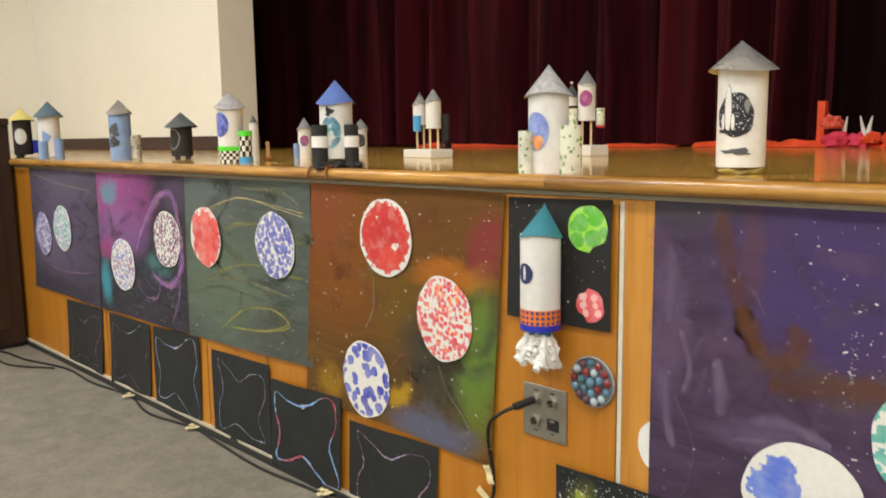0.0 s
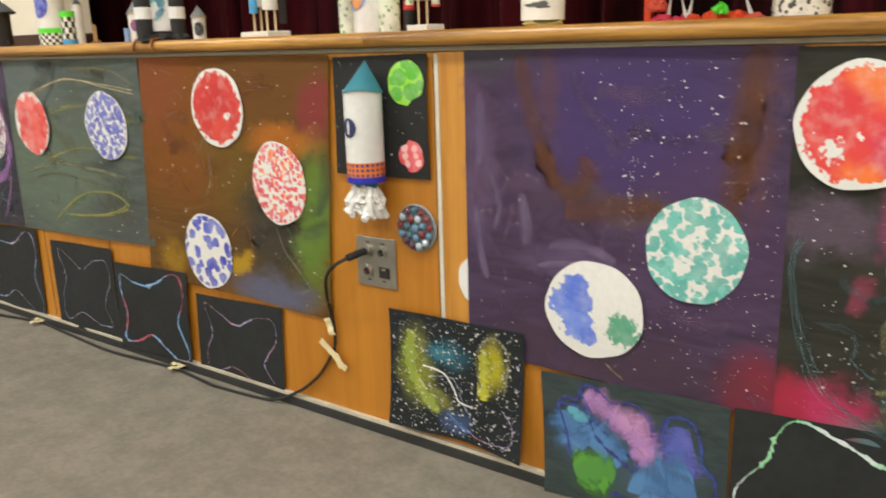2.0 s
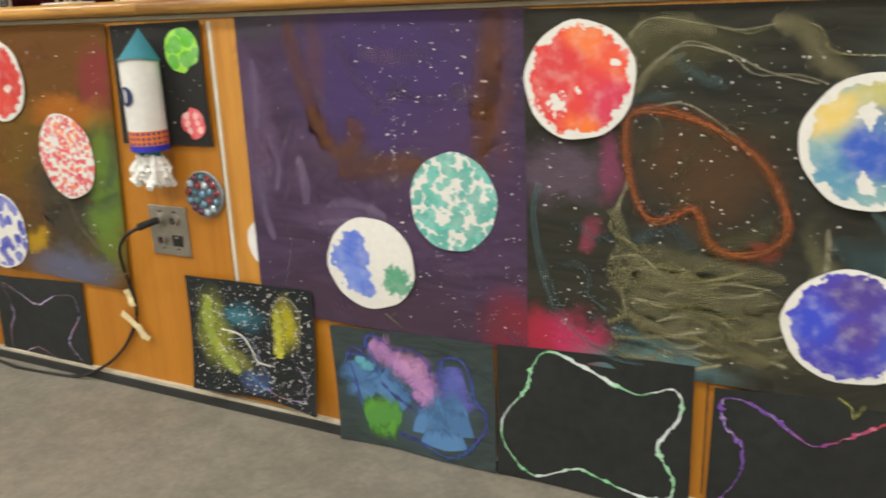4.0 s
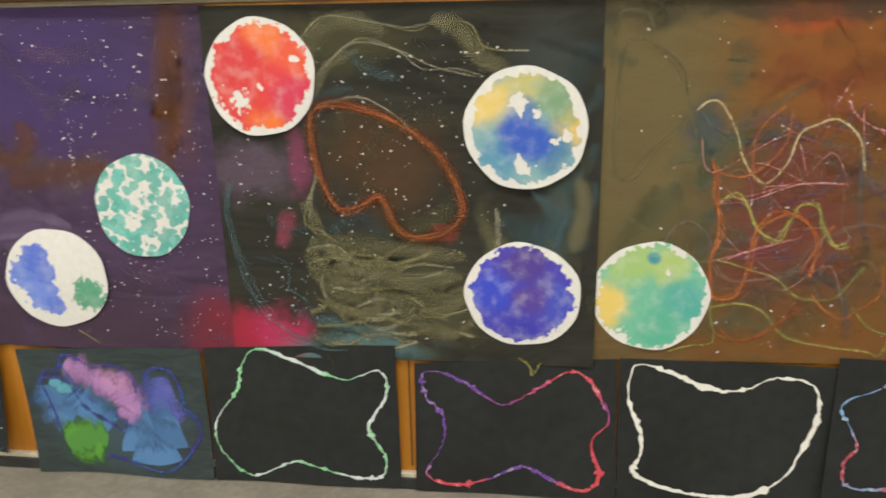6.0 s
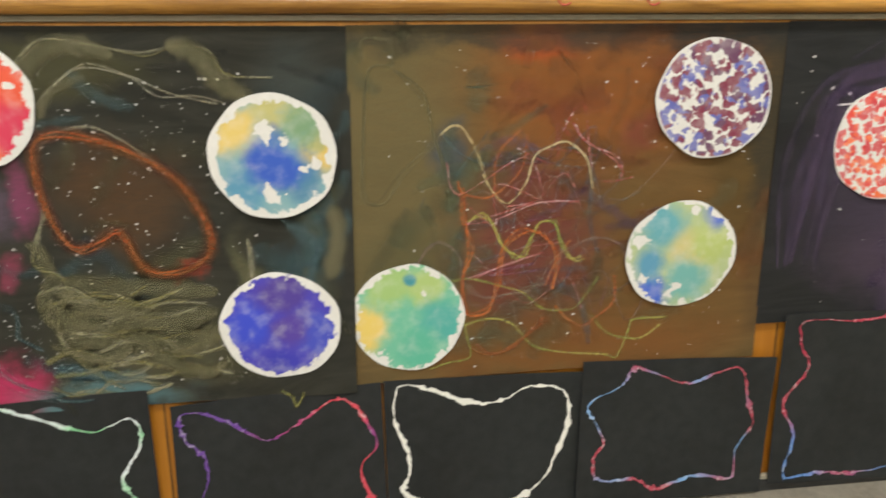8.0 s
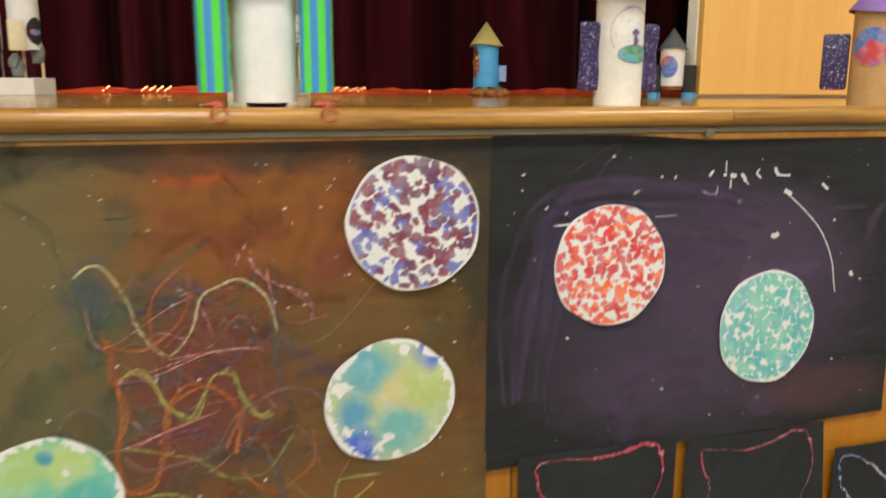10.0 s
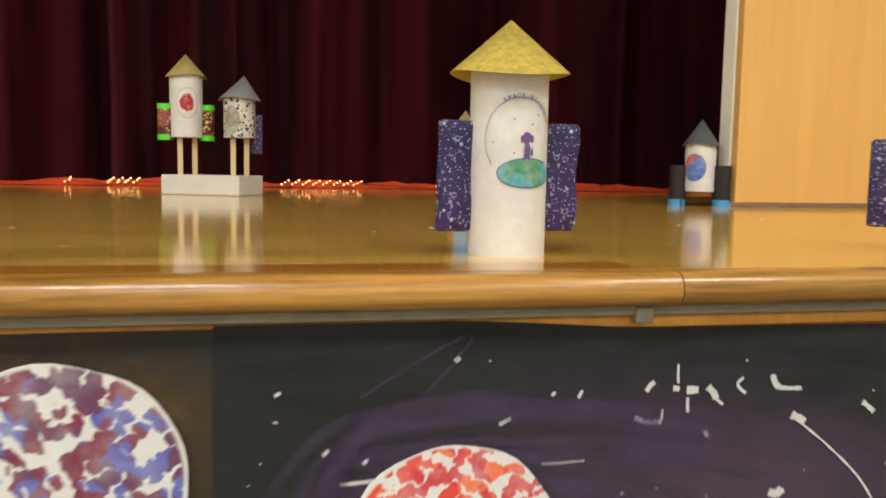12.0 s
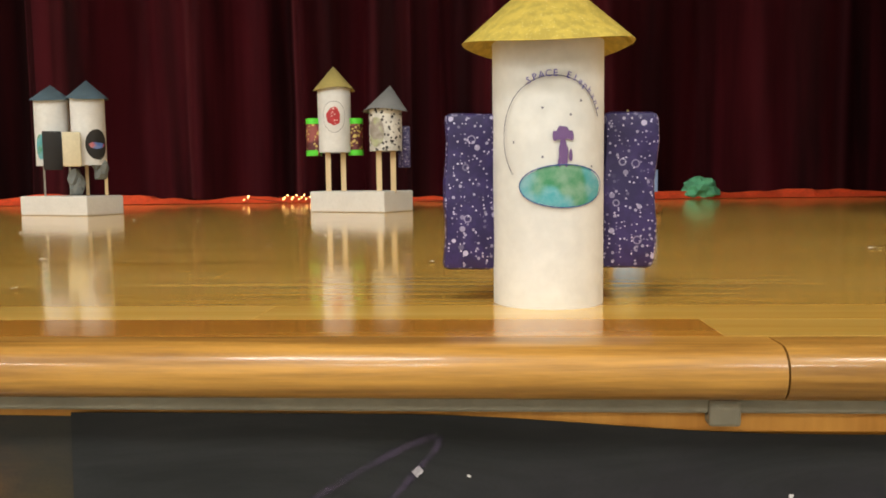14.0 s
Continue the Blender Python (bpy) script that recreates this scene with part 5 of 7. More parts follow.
# planets cut from white card, glued on the posters
PL = "sponge-painted card planet"
RED, BLUE, TEALC = (214, 70, 62), (74, 96, 186), (96, 172, 160)
def planets():
    p1.planet(-3.746, 0.597, .096, .100, planet_paint("planet_a", [(92, 84, 160), (110, 100, 176)], "dab", 34, 0.75), "violet-blue painted card planet", seed=1)
    p1.planet(-3.504, 0.639, .1, .102, planet_paint("planet_b", [(120, 176, 172), (150, 160, 190)], "dab", 30, 0.75), "pale teal painted card planet", seed=2)
    p2.planet(-2.892, 0.539, .104, .102, planet_paint("planet_c", [(120, 116, 190), (186, 96, 110), (90, 120, 190)], "dab", 34, 0.55), "white card planet with blue and pink dabs", seed=3)
    p2.planet(-2.510, 0.669, .1, .1, planet_paint("planet_d", [(130, 62, 96), (96, 60, 110)], "dab", 36, 0.62), "white card planet with plum dabs", seed=4)
    p3.planet(-2.227, 0.701, .097, .101, planet_paint("planet_e", [(226, 96, 88), (214, 70, 66)], "wash", 26, 0.9), "coral red card planet", seed=5)
    p3.planet(-1.818, 0.707, .103, .099, planet_paint("planet_f", [(90, 92, 176), (104, 112, 190)], "dab", 30, 0.75), "white card planet with dense blue dabs", seed=6)
    p4.planet(-1.315, 0.770, .097, .1, planet_wash("planet_g", (202, 56, 50), [(0.0, 0.1, 0.6, (192, 46, 46)), (0.2, -0.5, 0.5, (214, 72, 60))], [(0.35, -0.2, 0.1), (-0.3, 0.5, 0.06)], 0.9), "red card planet with a white rim", seed=7)
    p4.planet(-1.113, 0.592, .093, .102, planet_paint("planet_h", [(224, 84, 96), (240, 128, 70), (214, 70, 84)], "dab", 32, 0.62), "white card planet with pink and orange dabs", seed=8)
    p4.planet(-1.410, 0.383, .097, .103, planet_paint("planet_i", [(62, 66, 170), (88, 98, 190)], "dab", 15, 0.66), "white card planet with blue dabs", seed=9)
    p6.planet(-0.272, 0.412, .1005, .097, planet_blobs("planet_j", [(-0.58, 0.05, 0.34, (100, 128, 214)), (-0.36, 0.42, 0.3, (84, 112, 208)), (-0.34, -0.3, 0.36, (108, 134, 218)), (-0.12, -0.55, 0.2, (96, 122, 212)), (-0.2, 0.1, 0.22, (92, 118, 210)), (0.6, -0.3, 0.34, (84, 156, 124))], 0.1, 1.8, 44.0), "white card planet with one blue patch and one green patch", seed=10)
    p6.planet(-0.084, 0.552, .0895, .094, planet_paint("planet_k", [(98, 182, 168), (112, 190, 180), (92, 170, 160)], "dab", 24, 0.72), "white card planet mottled with teal", seed=11)
    p7.planet(0.157, 0.777, .096, .097, planet_wash("planet_l", (222, 68, 64), [(0.1, 0.75, 0.5, (236, 120, 62)), (0.55, -0.35, 0.55, (212, 58, 88)), (0.05, -0.85, 0.4, (238, 118, 54)), (-0.35, 0.25, 0.5, (214, 60, 64)), (0.65, 0.35, 0.4, (230, 92, 64))], [(-0.5, -0.4, 0.2), (0.02, -0.18, 0.07), (0.72, -0.55, 0.16), (0.6, 0.3, 0.07)], 0.87), "red and orange card planet", seed=12)
    p7.planet(0.601, 0.690, .103, .1, planet_wash("planet_m", (132, 172, 178), [(-0.62, 0.45, 0.5, (224, 196, 112)), (0.8, 0.1, 0.5, (220, 190, 104)), (0.45, 0.5, 0.5, (126, 160, 122)), (0.05, 0.85, 0.4, (192, 186, 122)), (-0.5, -0.5, 0.5, (90, 148, 178)), (0.4, -0.4, 0.45, (84, 134, 164)), (-0.02, -0.1, 0.56, (54, 92, 190))], [(-0.1, 0.38, 0.16), (0.14, 0.3, 0.1), (0.62, -0.16, 0.12), (0.02, -0.6, 0.16)], 0.9), "blue, green and yellow card planet", seed=13)
    p7.planet(0.598, 0.401, .1, .095, planet_wash("planet_n", (74, 66, 180), [(-0.5, 0.0, 0.55, (58, 74, 200)), (0.1, 0.6, 0.55, (78, 58, 146)), (0.6, -0.2, 0.5, (70, 80, 190)), (0.1, -0.1, 0.4, (84, 62, 156)), (0.0, -0.7, 0.4, (60, 58, 176))], [(-0.82, -0.55, 0.12), (0.8, 0.45, 0.12), (0.75, -0.6, 0.1)], 0.88), "indigo card planet", seed=14)
    p8.planet(0.815, 0.403, .099, .096, planet_wash("planet_o", (112, 186, 156), [(-0.8, -0.2, 0.55, (226, 198, 106)), (-0.3, 0.6, 0.5, (160, 192, 120)), (0.32, 0.55, 0.4, (172, 196, 122)), (0.6, -0.1, 0.5, (82, 170, 160)), (0.2, -0.6, 0.45, (90, 178, 150)), (0.02, 0.7, 0.12, (70, 146, 158))], [(0.3, 0.42, 0.06), (-0.55, -0.78, 0.18), (0.55, -0.82, 0.14)], 0.93), "teal and green card planet", seed=15)
    p8.planet(1.341, 0.770, .104, .1, planet_paint("planet_p", [(104, 62, 92), (96, 100, 176), (128, 50, 72)], "dab", 29, 0.76), "white card planet with purple and maroon dabs", seed=16)
    p8.planet(1.302, 0.497, .102, .098, planet_wash("planet_q", (176, 190, 140), [(-0.4, 0.55, 0.55, (102, 166, 176)), (0.15, 0.05, 0.45, (200, 190, 130)), (0.6, 0.2, 0.5, (176, 190, 110)), (0.1, -0.5, 0.5, (116, 176, 170)), (0.65, 0.75, 0.34, (68, 100, 200)), (-0.6, -0.7, 0.46, (62, 98, 200)), (-0.6, -0.2, 0.35, (90, 150, 180))], [(-0.72, 0.3, 0.13), (-0.2, -0.66, 0.18), (0.2, 0.82, 0.09), (-0.72, -0.4, 0.1)], 0.95), "watercolour card planet in teal, yellow and blue", seed=17)
    p9.planet(1.672, 0.686, .101, .1, planet_paint("planet_r", [(222, 72, 60), (236, 112, 62), (204, 60, 66)], "dab", 32, 0.68), "white card planet with red and orange dabs", seed=18)
    p9.planet(1.991, 0.554, .1, .103, planet_paint("planet_s", [(118, 190, 170), (100, 176, 176)], "dab", 34, 0.8), "white card planet with pale teal dabs", seed=19)
    p6.planet(-0.533, 0.43, .055, .055, M["white"], "plain white card disc tucked behind the poster", seed=20, out=0.0005)
    p5.planet(-0.708, 0.835, .046, .047, planet_blobs("planet_green", [(0, 0, 3, (150, 214, 58)), (-0.3, 0.25, 0.42, (92, 178, 46)), (0.4, 0.5, 0.4, (92, 178, 46)), (0.3, -0.4, 0.44, (92, 178, 46)), (-0.5, -0.5, 0.36, (92, 178, 46)), (-0.7, 0.1, 0.25, (92, 178, 46)), (0.85, -0.1, 0.25, (92, 178, 46)), (0.0, 0.85, 0.25, (92, 178, 46))], 0.046, 0.7, 50.0), "bright green card planet with darker spots", seed=21, out=0.005)
    p5.planet(-0.700, 0.682, .034, .034, planet_blobs("planet_pink", [(0, 0, 3, (226, 80, 90)), (-0.5, 0.5, 0.28, (242, 186, 182)), (-0.45, 0.0, 0.25, (242, 186, 182)), (-0.3, -0.5, 0.25, (242, 186, 182)), (0.3, 0.5, 0.25, (240, 176, 172)), (0.4, 0.05, 0.22, (240, 176, 172)), (0.6, -0.4, 0.25, (242, 186, 182))], 0.034, 1.5, 60.0), "pink striped card planet", seed=22, out=0.005)


planets()
# small drawings along the bottom
SMALL = "small chalk drawings"
def small(corners, loop, ch, label, seed, width=0.0055, y=-0.012, mat="blackpaper"):
    s = Sheet("chalk_drawing", label, corners, mat, y, 0.004, seed, "drawing", group=SMALL)
    if loop:
        s.stroke(loop, CH[ch], width * 0.68, True, wob=0.3, copies=1, jitter=0.007, shake=0.0028, glue=True)
    return s


small([(-3.53, .316), (-3.15, .322), (-3.175, .034), (-3.56, .017)], LOOP_D, "brick", "black paper with a faint brick-red wavy outline", 1.1, y=-0.004)
small([(-3.07, .321), (-2.70, .326), (-2.728, .036), (-3.09, .018)], LOOP_E, "dim", "black paper with a faint red and blue wavy outline", 2.3, y=-0.004)
small([(-2.675, .326), (-2.318, .342), (-2.337, .037), (-2.682, .029)], LOOP_E, "blue", "black paper with a pale blue wavy outline", 3.6, 0.006, y=-0.004)
small([(-2.237, .316), (-1.885, .328), (-1.89, .031), (-2.243, .02)], LOOP_D, "blue", "black paper with a thin pale wavy outline", 4.1, 0.004, y=-0.004)
small([(-1.872, .291), (-1.517, .306), (-1.529, .034), (-1.873, .016)], LOOP_E, "rb", "black paper with a red and blue wavy outline", 5.7, 0.007)
small([(-1.493, .249), (-1.143, .264), (-1.156, .002), (-1.5, .002)], LOOP_D, "lilac", "black paper with a lilac wavy outline", 6.2, 0.0055, y=-0.004)
vg = Sheet("chalk_drawing", "small swirling starry-night painting in yellow, blue and white dots", [(-.774, .333), (-.424, .336), (-.42, .05), (-.775, .054)],
           chalk_paper("starry_painting", (38, 42, 44), [(0.2, 0.55, 0.16, 0.38, (142, 146, 52), 0.9), (0.45, 0.7, 0.2, 0.14, (44, 96, 112), 0.9), (0.78, 0.7, 0.1, 0.25, (190, 180, 40), 0.95), (0.5, 0.15, 0.14, 0.12, (70, 90, 130), 0.9), (0.35, 0.3, 0.15, 0.12, (150, 150, 70), 0.7)], 0.4), -0.014, 0.016, 7.4, "drawing", group=SMALL)
vg.stars(420, 71, (0.02, 0.02, 0.98, 0.98), 0.0019, 0.4); vg.stroke([(0.35, 0.5), (0.5, 0.52), (0.56, 0.35), (0.62, 0.22)], CH["blue"], 0.005); vg.stroke([(0.7, 0.5), (0.68, 0.75), (0.78, 0.92), (0.9, 0.8), (0.86, 0.5)], CH["khaki"], 0.0075, copies=2, jitter=0.01)
SOLID = {k: chalk(k + "_solid_pastel", a, b, 1.25, 9.0, True, 0.28) for k, a, b in (("yellow", (186, 184, 52), (160, 160, 50)), ("lime", (136, 150, 54), (170, 170, 60)), ("sea", (44, 104, 120), (50, 90, 116)), ("lilac", (188, 138, 184), (170, 124, 180)), ("aqua", (92, 160, 178), (84, 140, 176)),
                                                                 ("azure", (84, 128, 178), (72, 112, 160)), ("indigo", (96, 98, 178), (84, 92, 170)), ("grass", (88, 150, 54), (80, 140, 60)), ("ink", (54, 46, 128), (84, 54, 140)))}
for key, wide, line in (("lime", 0.062, [(0.18, 0.85), (0.16, 0.55), (0.24, 0.36), (0.38, 0.2)]), ("sea", 0.06, [(0.32, 0.72), (0.44, 0.7), (0.5, 0.74)]), ("yellow", 0.05, [(0.73, 0.82), (0.72, 0.66), (0.71, 0.5), (0.72, 0.4)]), ("azure", 0.02, [(0.45, 0.22), (0.55, 0.12), (0.62, 0.1)])):
    vg.stroke(line, SOLID[key], wide, out=0.0006)
vg.stroke([(0.26, 0.57), (0.42, 0.55), (0.5, 0.44), (0.54, 0.34), (0.64, 0.32)], CH["white"], 0.004); vg.stroke([(0.85, 0.36), (0.93, 0.24), (0.9, 0.1), (0.7, 0.06), (0.58, 0.12)], CH["lilac"], 0.004)
gg = Sheet("chalk_drawing", "small pastel drawing of blue, lilac and green clouds", [(-.382, .266), (-.004, .28), (-.002, .004), (-.369, .002)],
           chalk_paper("cloud_pastel", (60, 70, 70), [(0.5, 0.45, 0.45, 0.45, (72, 92, 104), 0.7), (0.3, 0.15, 0.2, 0.1, (62, 90, 70), 0.6)], 0.15), -0.012, 0.008, 8.8, "drawing", group=SMALL)
for n, (key, wide, line) in enumerate((("azure", 0.075, [(0.14, 0.72), (0.17, 0.55), (0.26, 0.46)]), ("azure", 0.09, [(0.24, 0.62), (0.34, 0.5), (0.44, 0.36)]), ("azure", 0.12, [(0.5, 0.26), (0.66, 0.22), (0.86, 0.3)]), ("azure", 0.1, [(0.6, 0.34), (0.72, 0.36), (0.84, 0.4)]), ("azure", 0.08, [(0.55, 0.16), (0.7, 0.12), (0.82, 0.18)]), ("aqua", 0.04, [(0.16, 0.76), (0.3, 0.6), (0.48, 0.42)]),
                                        ("lilac", 0.06, [(0.25, 0.88), (0.38, 0.78), (0.5, 0.66)]), ("lilac", 0.075, [(0.4, 0.76), (0.52, 0.68), (0.58, 0.54), (0.66, 0.42)]), ("lilac", 0.05, [(0.52, 0.8), (0.58, 0.66), (0.6, 0.5)]), ("indigo", 0.085, [(0.75, 0.78), (0.77, 0.6), (0.78, 0.42)]), ("grass", 0.075, [(0.18, 0.26), (0.3, 0.3), (0.42, 0.28)]), ("grass", 0.06, [(0.2, 0.2), (0.3, 0.2), (0.38, 0.22)]))):
    gg.stroke(line, SOLID[key], wide * 1.35, out=0.0005 + 0.00005 * n)
for line in ([(0.66, 0.65), (0.69, 0.8), (0.76, 0.85), (0.83, 0.82), (0.87, 0.68), (0.88, 0.55), (0.94, 0.44), (0.93, 0.3), (0.82, 0.1), (0.7, 0.04), (0.53, 0.12), (0.4, 0.15)], [(0.08, 0.7), (0.13, 0.83), (0.2, 0.82), (0.24, 0.94), (0.3, 0.94), (0.4, 0.86), (0.51, 0.88), (0.6, 0.78), (0.62, 0.65)],
             [(0.22, 0.9), (0.32, 0.67), (0.45, 0.52), (0.55, 0.4), (0.5, 0.36)], [(0.12, 0.77), (0.24, 0.76), (0.34, 0.53), (0.5, 0.38)], [(0.1, 0.76), (0.14, 0.55), (0.17, 0.36)]):
    gg.stroke(line, CH["navy"], 0.007, copies=2, jitter=0.008, wob=0.5)
small([(.002, .282), (.369, .3), (.371, .004), (.001, .002)], LOOP_H, "green", "black paper with a white and green glitter outline", 9.1, 0.0075)
small([(.403, .266), (.764, .286), (.771, .005), (.399, .004)], LOOP_I, "rv", "black paper with a red and violet chalk outline", 1.9, 0.0075)
small([(.768, .287), (1.13, .284), (1.148, .013), (.772, .005)], LOOP_J, "white", "black paper with a thick white glue outline", 2.9, 0.0075, y=-0.010)
small([(1.13, .304), (1.504, .292), (1.5, .005), (1.126, .012)], LOOP_K, "rb", "black paper with a red and pale blue chalk outline", 3.2, 0.007, y=-0.016)
small([(1.515, .373), (1.815, .372), (1.806, .012), (1.515, .02)], LOOP_L, "red", "upright black paper with a crimson and blue chalk outline", 4.7, 0.007, y=-0.014)
small([(1.836, .36), (2.134, .36), (2.16, .004), (1.838, .004)], LOOP_M, "rose", "upright black paper with a rose chalk outline", 5.1, 0.007, y=-0.014)
small([(2.17, .3), (2.52, .3), (2.52, .004), (2.17, .004)], LOOP_I, "blue", "black paper with a pale blue chalk outline", 6.6, 0.006)


# ---- paper rockets and other things on the stage ----
def paper(name, rgb, rough=0.75, vary=0.05):
    return plain(name, rgb, rough, vary, 16, 0.12)


C = dict(
    slate=paper("slate_card", (80, 100, 112)), yellow=paper("yellow_card", (214, 196, 112)), gold=paper("gold_card", (176, 158, 92)), silver=plain("silver_card", (186, 184, 184), 0.26, 0.05, 12, 0.04, metal=0.6),
    greycard=paper("grey_card", (134, 134, 134)), darkgrey=paper("dark_grey_card", (84, 88, 90)), blue=paper("cornflower_card", (84, 108, 176)), sky=paper("sky_blue_paper", (134, 160, 206)), teal=paper("teal_card", (52, 124, 140)),
    charcoal=paper("charcoal_card", (40, 38, 38)), green=paper("lime_tape", (96, 226, 60), 0.4), purple=paper("lilac_card", (136, 106, 170)), cyan=paper("cyan_tape", (74, 158, 214), 0.4), red=paper("red_card", (206, 50, 50)), cream=paper("cream_paper", (226, 214, 182)),
    brownfoot=paper("brown_crumpled_paper", (140, 84, 40)), greyflame=paper("grey_crumpled_paper", (120, 124, 122)), mint=paper("mint_tissue", (110, 196, 150)), royal=paper("royal_blue_tape", (42, 48, 176), 0.4), tissue=paper("white_tissue", (236, 234, 230)))
GLITTER = speckle("gold_glitter_card", (204, 180, 84), (250, 240, 196), 480, 0.13, 0.4)
SPECKCONE = speckle("speckled_silver_card", (178, 176, 178), (238, 238, 238), 320, 0.25, 0.4)
STARS = star_paper("purple_star_paper", (35, 24, 76), (54, 40, 98), (204, 196, 226))
LEOPARD = speckle("leopard_paper", (206, 198, 184), (66, 60, 54), 130, 0.42)
CACTUS = speckle("cactus_paper", (230, 230, 214), (128, 160, 92), 80, 0.36, 0.6, (224, 228, 208))
DALMATIAN = speckle("black_dotted_paper", (224, 220, 212), (38, 36, 36), 95, 0.42)
SPECKBODY = speckle("black_flecked_white_paper", (216, 212, 202), (60, 60, 58), 120, 0.45)
GUMMY = speckle("candy_print_paper", (104, 44, 50), (214, 190, 110), 85, 0.4, 0.4, (150, 76, 72))
CHECK = checker("black_white_check", (28, 28, 28), (230, 228, 220), 12.0)
STRIPE = stripes("green_blue_stripe", (84, 214, 60), (60, 138, 200), 2.0)
DIAMOND = crosses("orange_blue_diamond", (224, 120, 40), (62, 54, 124), 2.6, 3.0)
FADED = paper("faded_red_paper", (186, 84, 66))
STICK_BLUE = planet_paint("sticker_blue", [(44, 52, 160), (60, 72, 176), (96, 110, 200)], "wash", 60, 1.4, radius=0.3)
STICK_DARK = speckle("sticker_dark", (34, 36, 46), (214, 214, 222), 260, 0.3)
STICK_MAG = planet_paint("sticker_magenta", [(112, 42, 126), (160, 50, 128)], "wash", 60, 1.4, radius=0.3)
STICK_TEAL = planet_paint("sticker_teal", [(92, 176, 186), (60, 120, 150), (206, 226, 220)], "wash", 60, 1.4, radius=0.3)
STICK_SUN = planet_paint("sticker_sun", [(120, 146, 214), (232, 170, 90)], "wash", 40, 1.4, radius=0.3)
STICK_EARTH = planet_paint("sticker_earth", [(72, 160, 170), (60, 140, 96)], "wash", 60, 1.4, radius=0.3)
STICK_FLAG = planet_paint("sticker_red_blue", [(64, 110, 190), (196, 66, 76)], "wash", 46, 1.4, radius=0.3)
STICK_OLIVE = planet_paint("sticker_olive", [(176, 180, 140), (150, 140, 130)], "wash", 46, 1.4, radius=0.3)
INK = paper("violet_ink", (74, 58, 156))
DARKINK = paper("dark_ink", (70, 66, 90))
VIOLET = paper("violet_marker", (112, 82, 132))


class Rocket:
    """A card-tube rocket that stands at (x, y) on the stage."""

    def __init__(self, label, x, y, d, body, z0, z1, mat, cone=None, cone_d=0.0, cone_h=0.0, turn=0.0, lean=0.0, name="paper_rocket", base=H, tilt=0.0, facing=(0.3, -1.32), size=1.0):
        self.r = d / 2
        if facing:  # turned to fit the camera's view: the decorated side faces its standpoint
            turn += math.degrees(math.atan2(facing[1] - y, facing[0] - x)) + 90
        self.top = thing(name, label, "paper rocket", "paper rockets", at=pose(x, y, base, 0, tilt, turn) @ Matrix.Scale(size, 4))
        self.add(body, tube_bm(self.r, z0, z1), mat)
        self.z0, self.z1 = z0, z1
        if cone:
            self.add("nose_cone", cone_bm(cone_d / 2, z1 - 0.004, cone_h, lean), cone)

    def add(self, name, bm, mat, label="", at=None, smooth=True):
        return part(name, bm, C[mat] if isinstance(mat, str) and mat in C else mat, self.top, label, smooth, at)

    def booster(self, dx, dy, d, z0, z1, mat, label="", flat=0.0, caps=None):
        bm = tube_bm(d / 2, z0, z1, 20, 0.03)
        if flat:
            for v in bm.verts:
                v.co.y *= flat
        ob = self.add("booster", bm, mat, label, pose(dx, dy, 0))
        if caps:
            for a, b in caps[1]:
                part("band", tube_bm(d / 2 + 0.0012, a, b, 20, 0.02), C[caps[0]], ob)
        return ob

    def sticker(self, theta, z, rw, rh, mat, label, jag=0.0, lift=0.0008):
        return self.add("sticker", curved_disc(self.r * 1.014, theta, z, rw, rh, lift, jag=jag), mat, label)

    def legs(self, spots, z0, z1, w=0.008, mat="stick"):
        for dx, dy in spots:
            self.add("leg", box(dx - w / 2, dx + w / 2, dy - w / 4, dy + w / 4, z0, z1, 0.001), mat, smooth=False)

    def lump(self, dx, dy, r, squash, seed, mat, z=0.0, label="", name="paper_flame"):
        return self.add(name, crumple(r, squash, seed), mat, label, pose(dx, dy, z), smooth=False)


# row along the stage lip, west to east
r = Rocket("black paper rocket with a yellow cone and pale moon sticker", -4.59, 0.2, 0.096, "body_tube", 0.012, 0.2, "charcoal", "yellow", 0.14, 0.068, turn=8)
r.sticker(-112, 0.11, 0.032, 0.042, M["white"], "pale moon sticker"); r.booster(0.06, -0.02, 0.03, 0.02, 0.09, "royal"); r.lump(-0.02, -0.02, 0.025, 0.5, 1, "charcoal")
r = Rocket("white paper rocket with a slate cone and blue paper feet", -3.97, 0.127, 0.096, "body_tube", 0.008, 0.205, "white", "slate", 0.136, 0.074, turn=5)
r.booster(-0.036, -0.04, 0.042, 0.0, 0.082, "sky", "blue paper booster"); r.booster(0.034, -0.04, 0.046, 0.0, 0.092, "sky", "blue paper booster"); r.sticker(-118, 0.1, 0.02, 0.03, C["sky"], "pale blue patch", 0.2)
r = Rocket("sky-blue paper rocket with a silver cone", -3.312, 0.194, 0.09, "body_tube", 0.0, 0.2, "sky", "silver", 0.11, 0.062, turn=12)
r.sticker(-140, 0.125, 0.026, 0.026, C["darkgrey"], "dark cut-paper patch", 0.25); r.sticker(-142, 0.075, 0.024, 0.024, STICK_DARK, "dark printed patch", 0.2); r.booster(0.055, -0.03, 0.046, 0.002, 0.105, LEOPARD, "leopard print booster")
r = Rocket("short black paper rocket with a dark grey cone", -3.0, 0.32, 0.088, "body_tube", 0.012, 0.138, "charcoal", "darkgrey", 0.136, 0.062)
r.sticker(-138, 0.085, 0.03, 0.044, C["greycard"], "thin grey ring sticker", 0.05); r.sticker(-138, 0.085, 0.025, 0.038, C["charcoal"], "black sticker", 0.05, 0.0016)
for a in (-0.02, 0.022):
    r.booster(a, -0.03, 0.022, 0.0, 0.03, "charcoal")
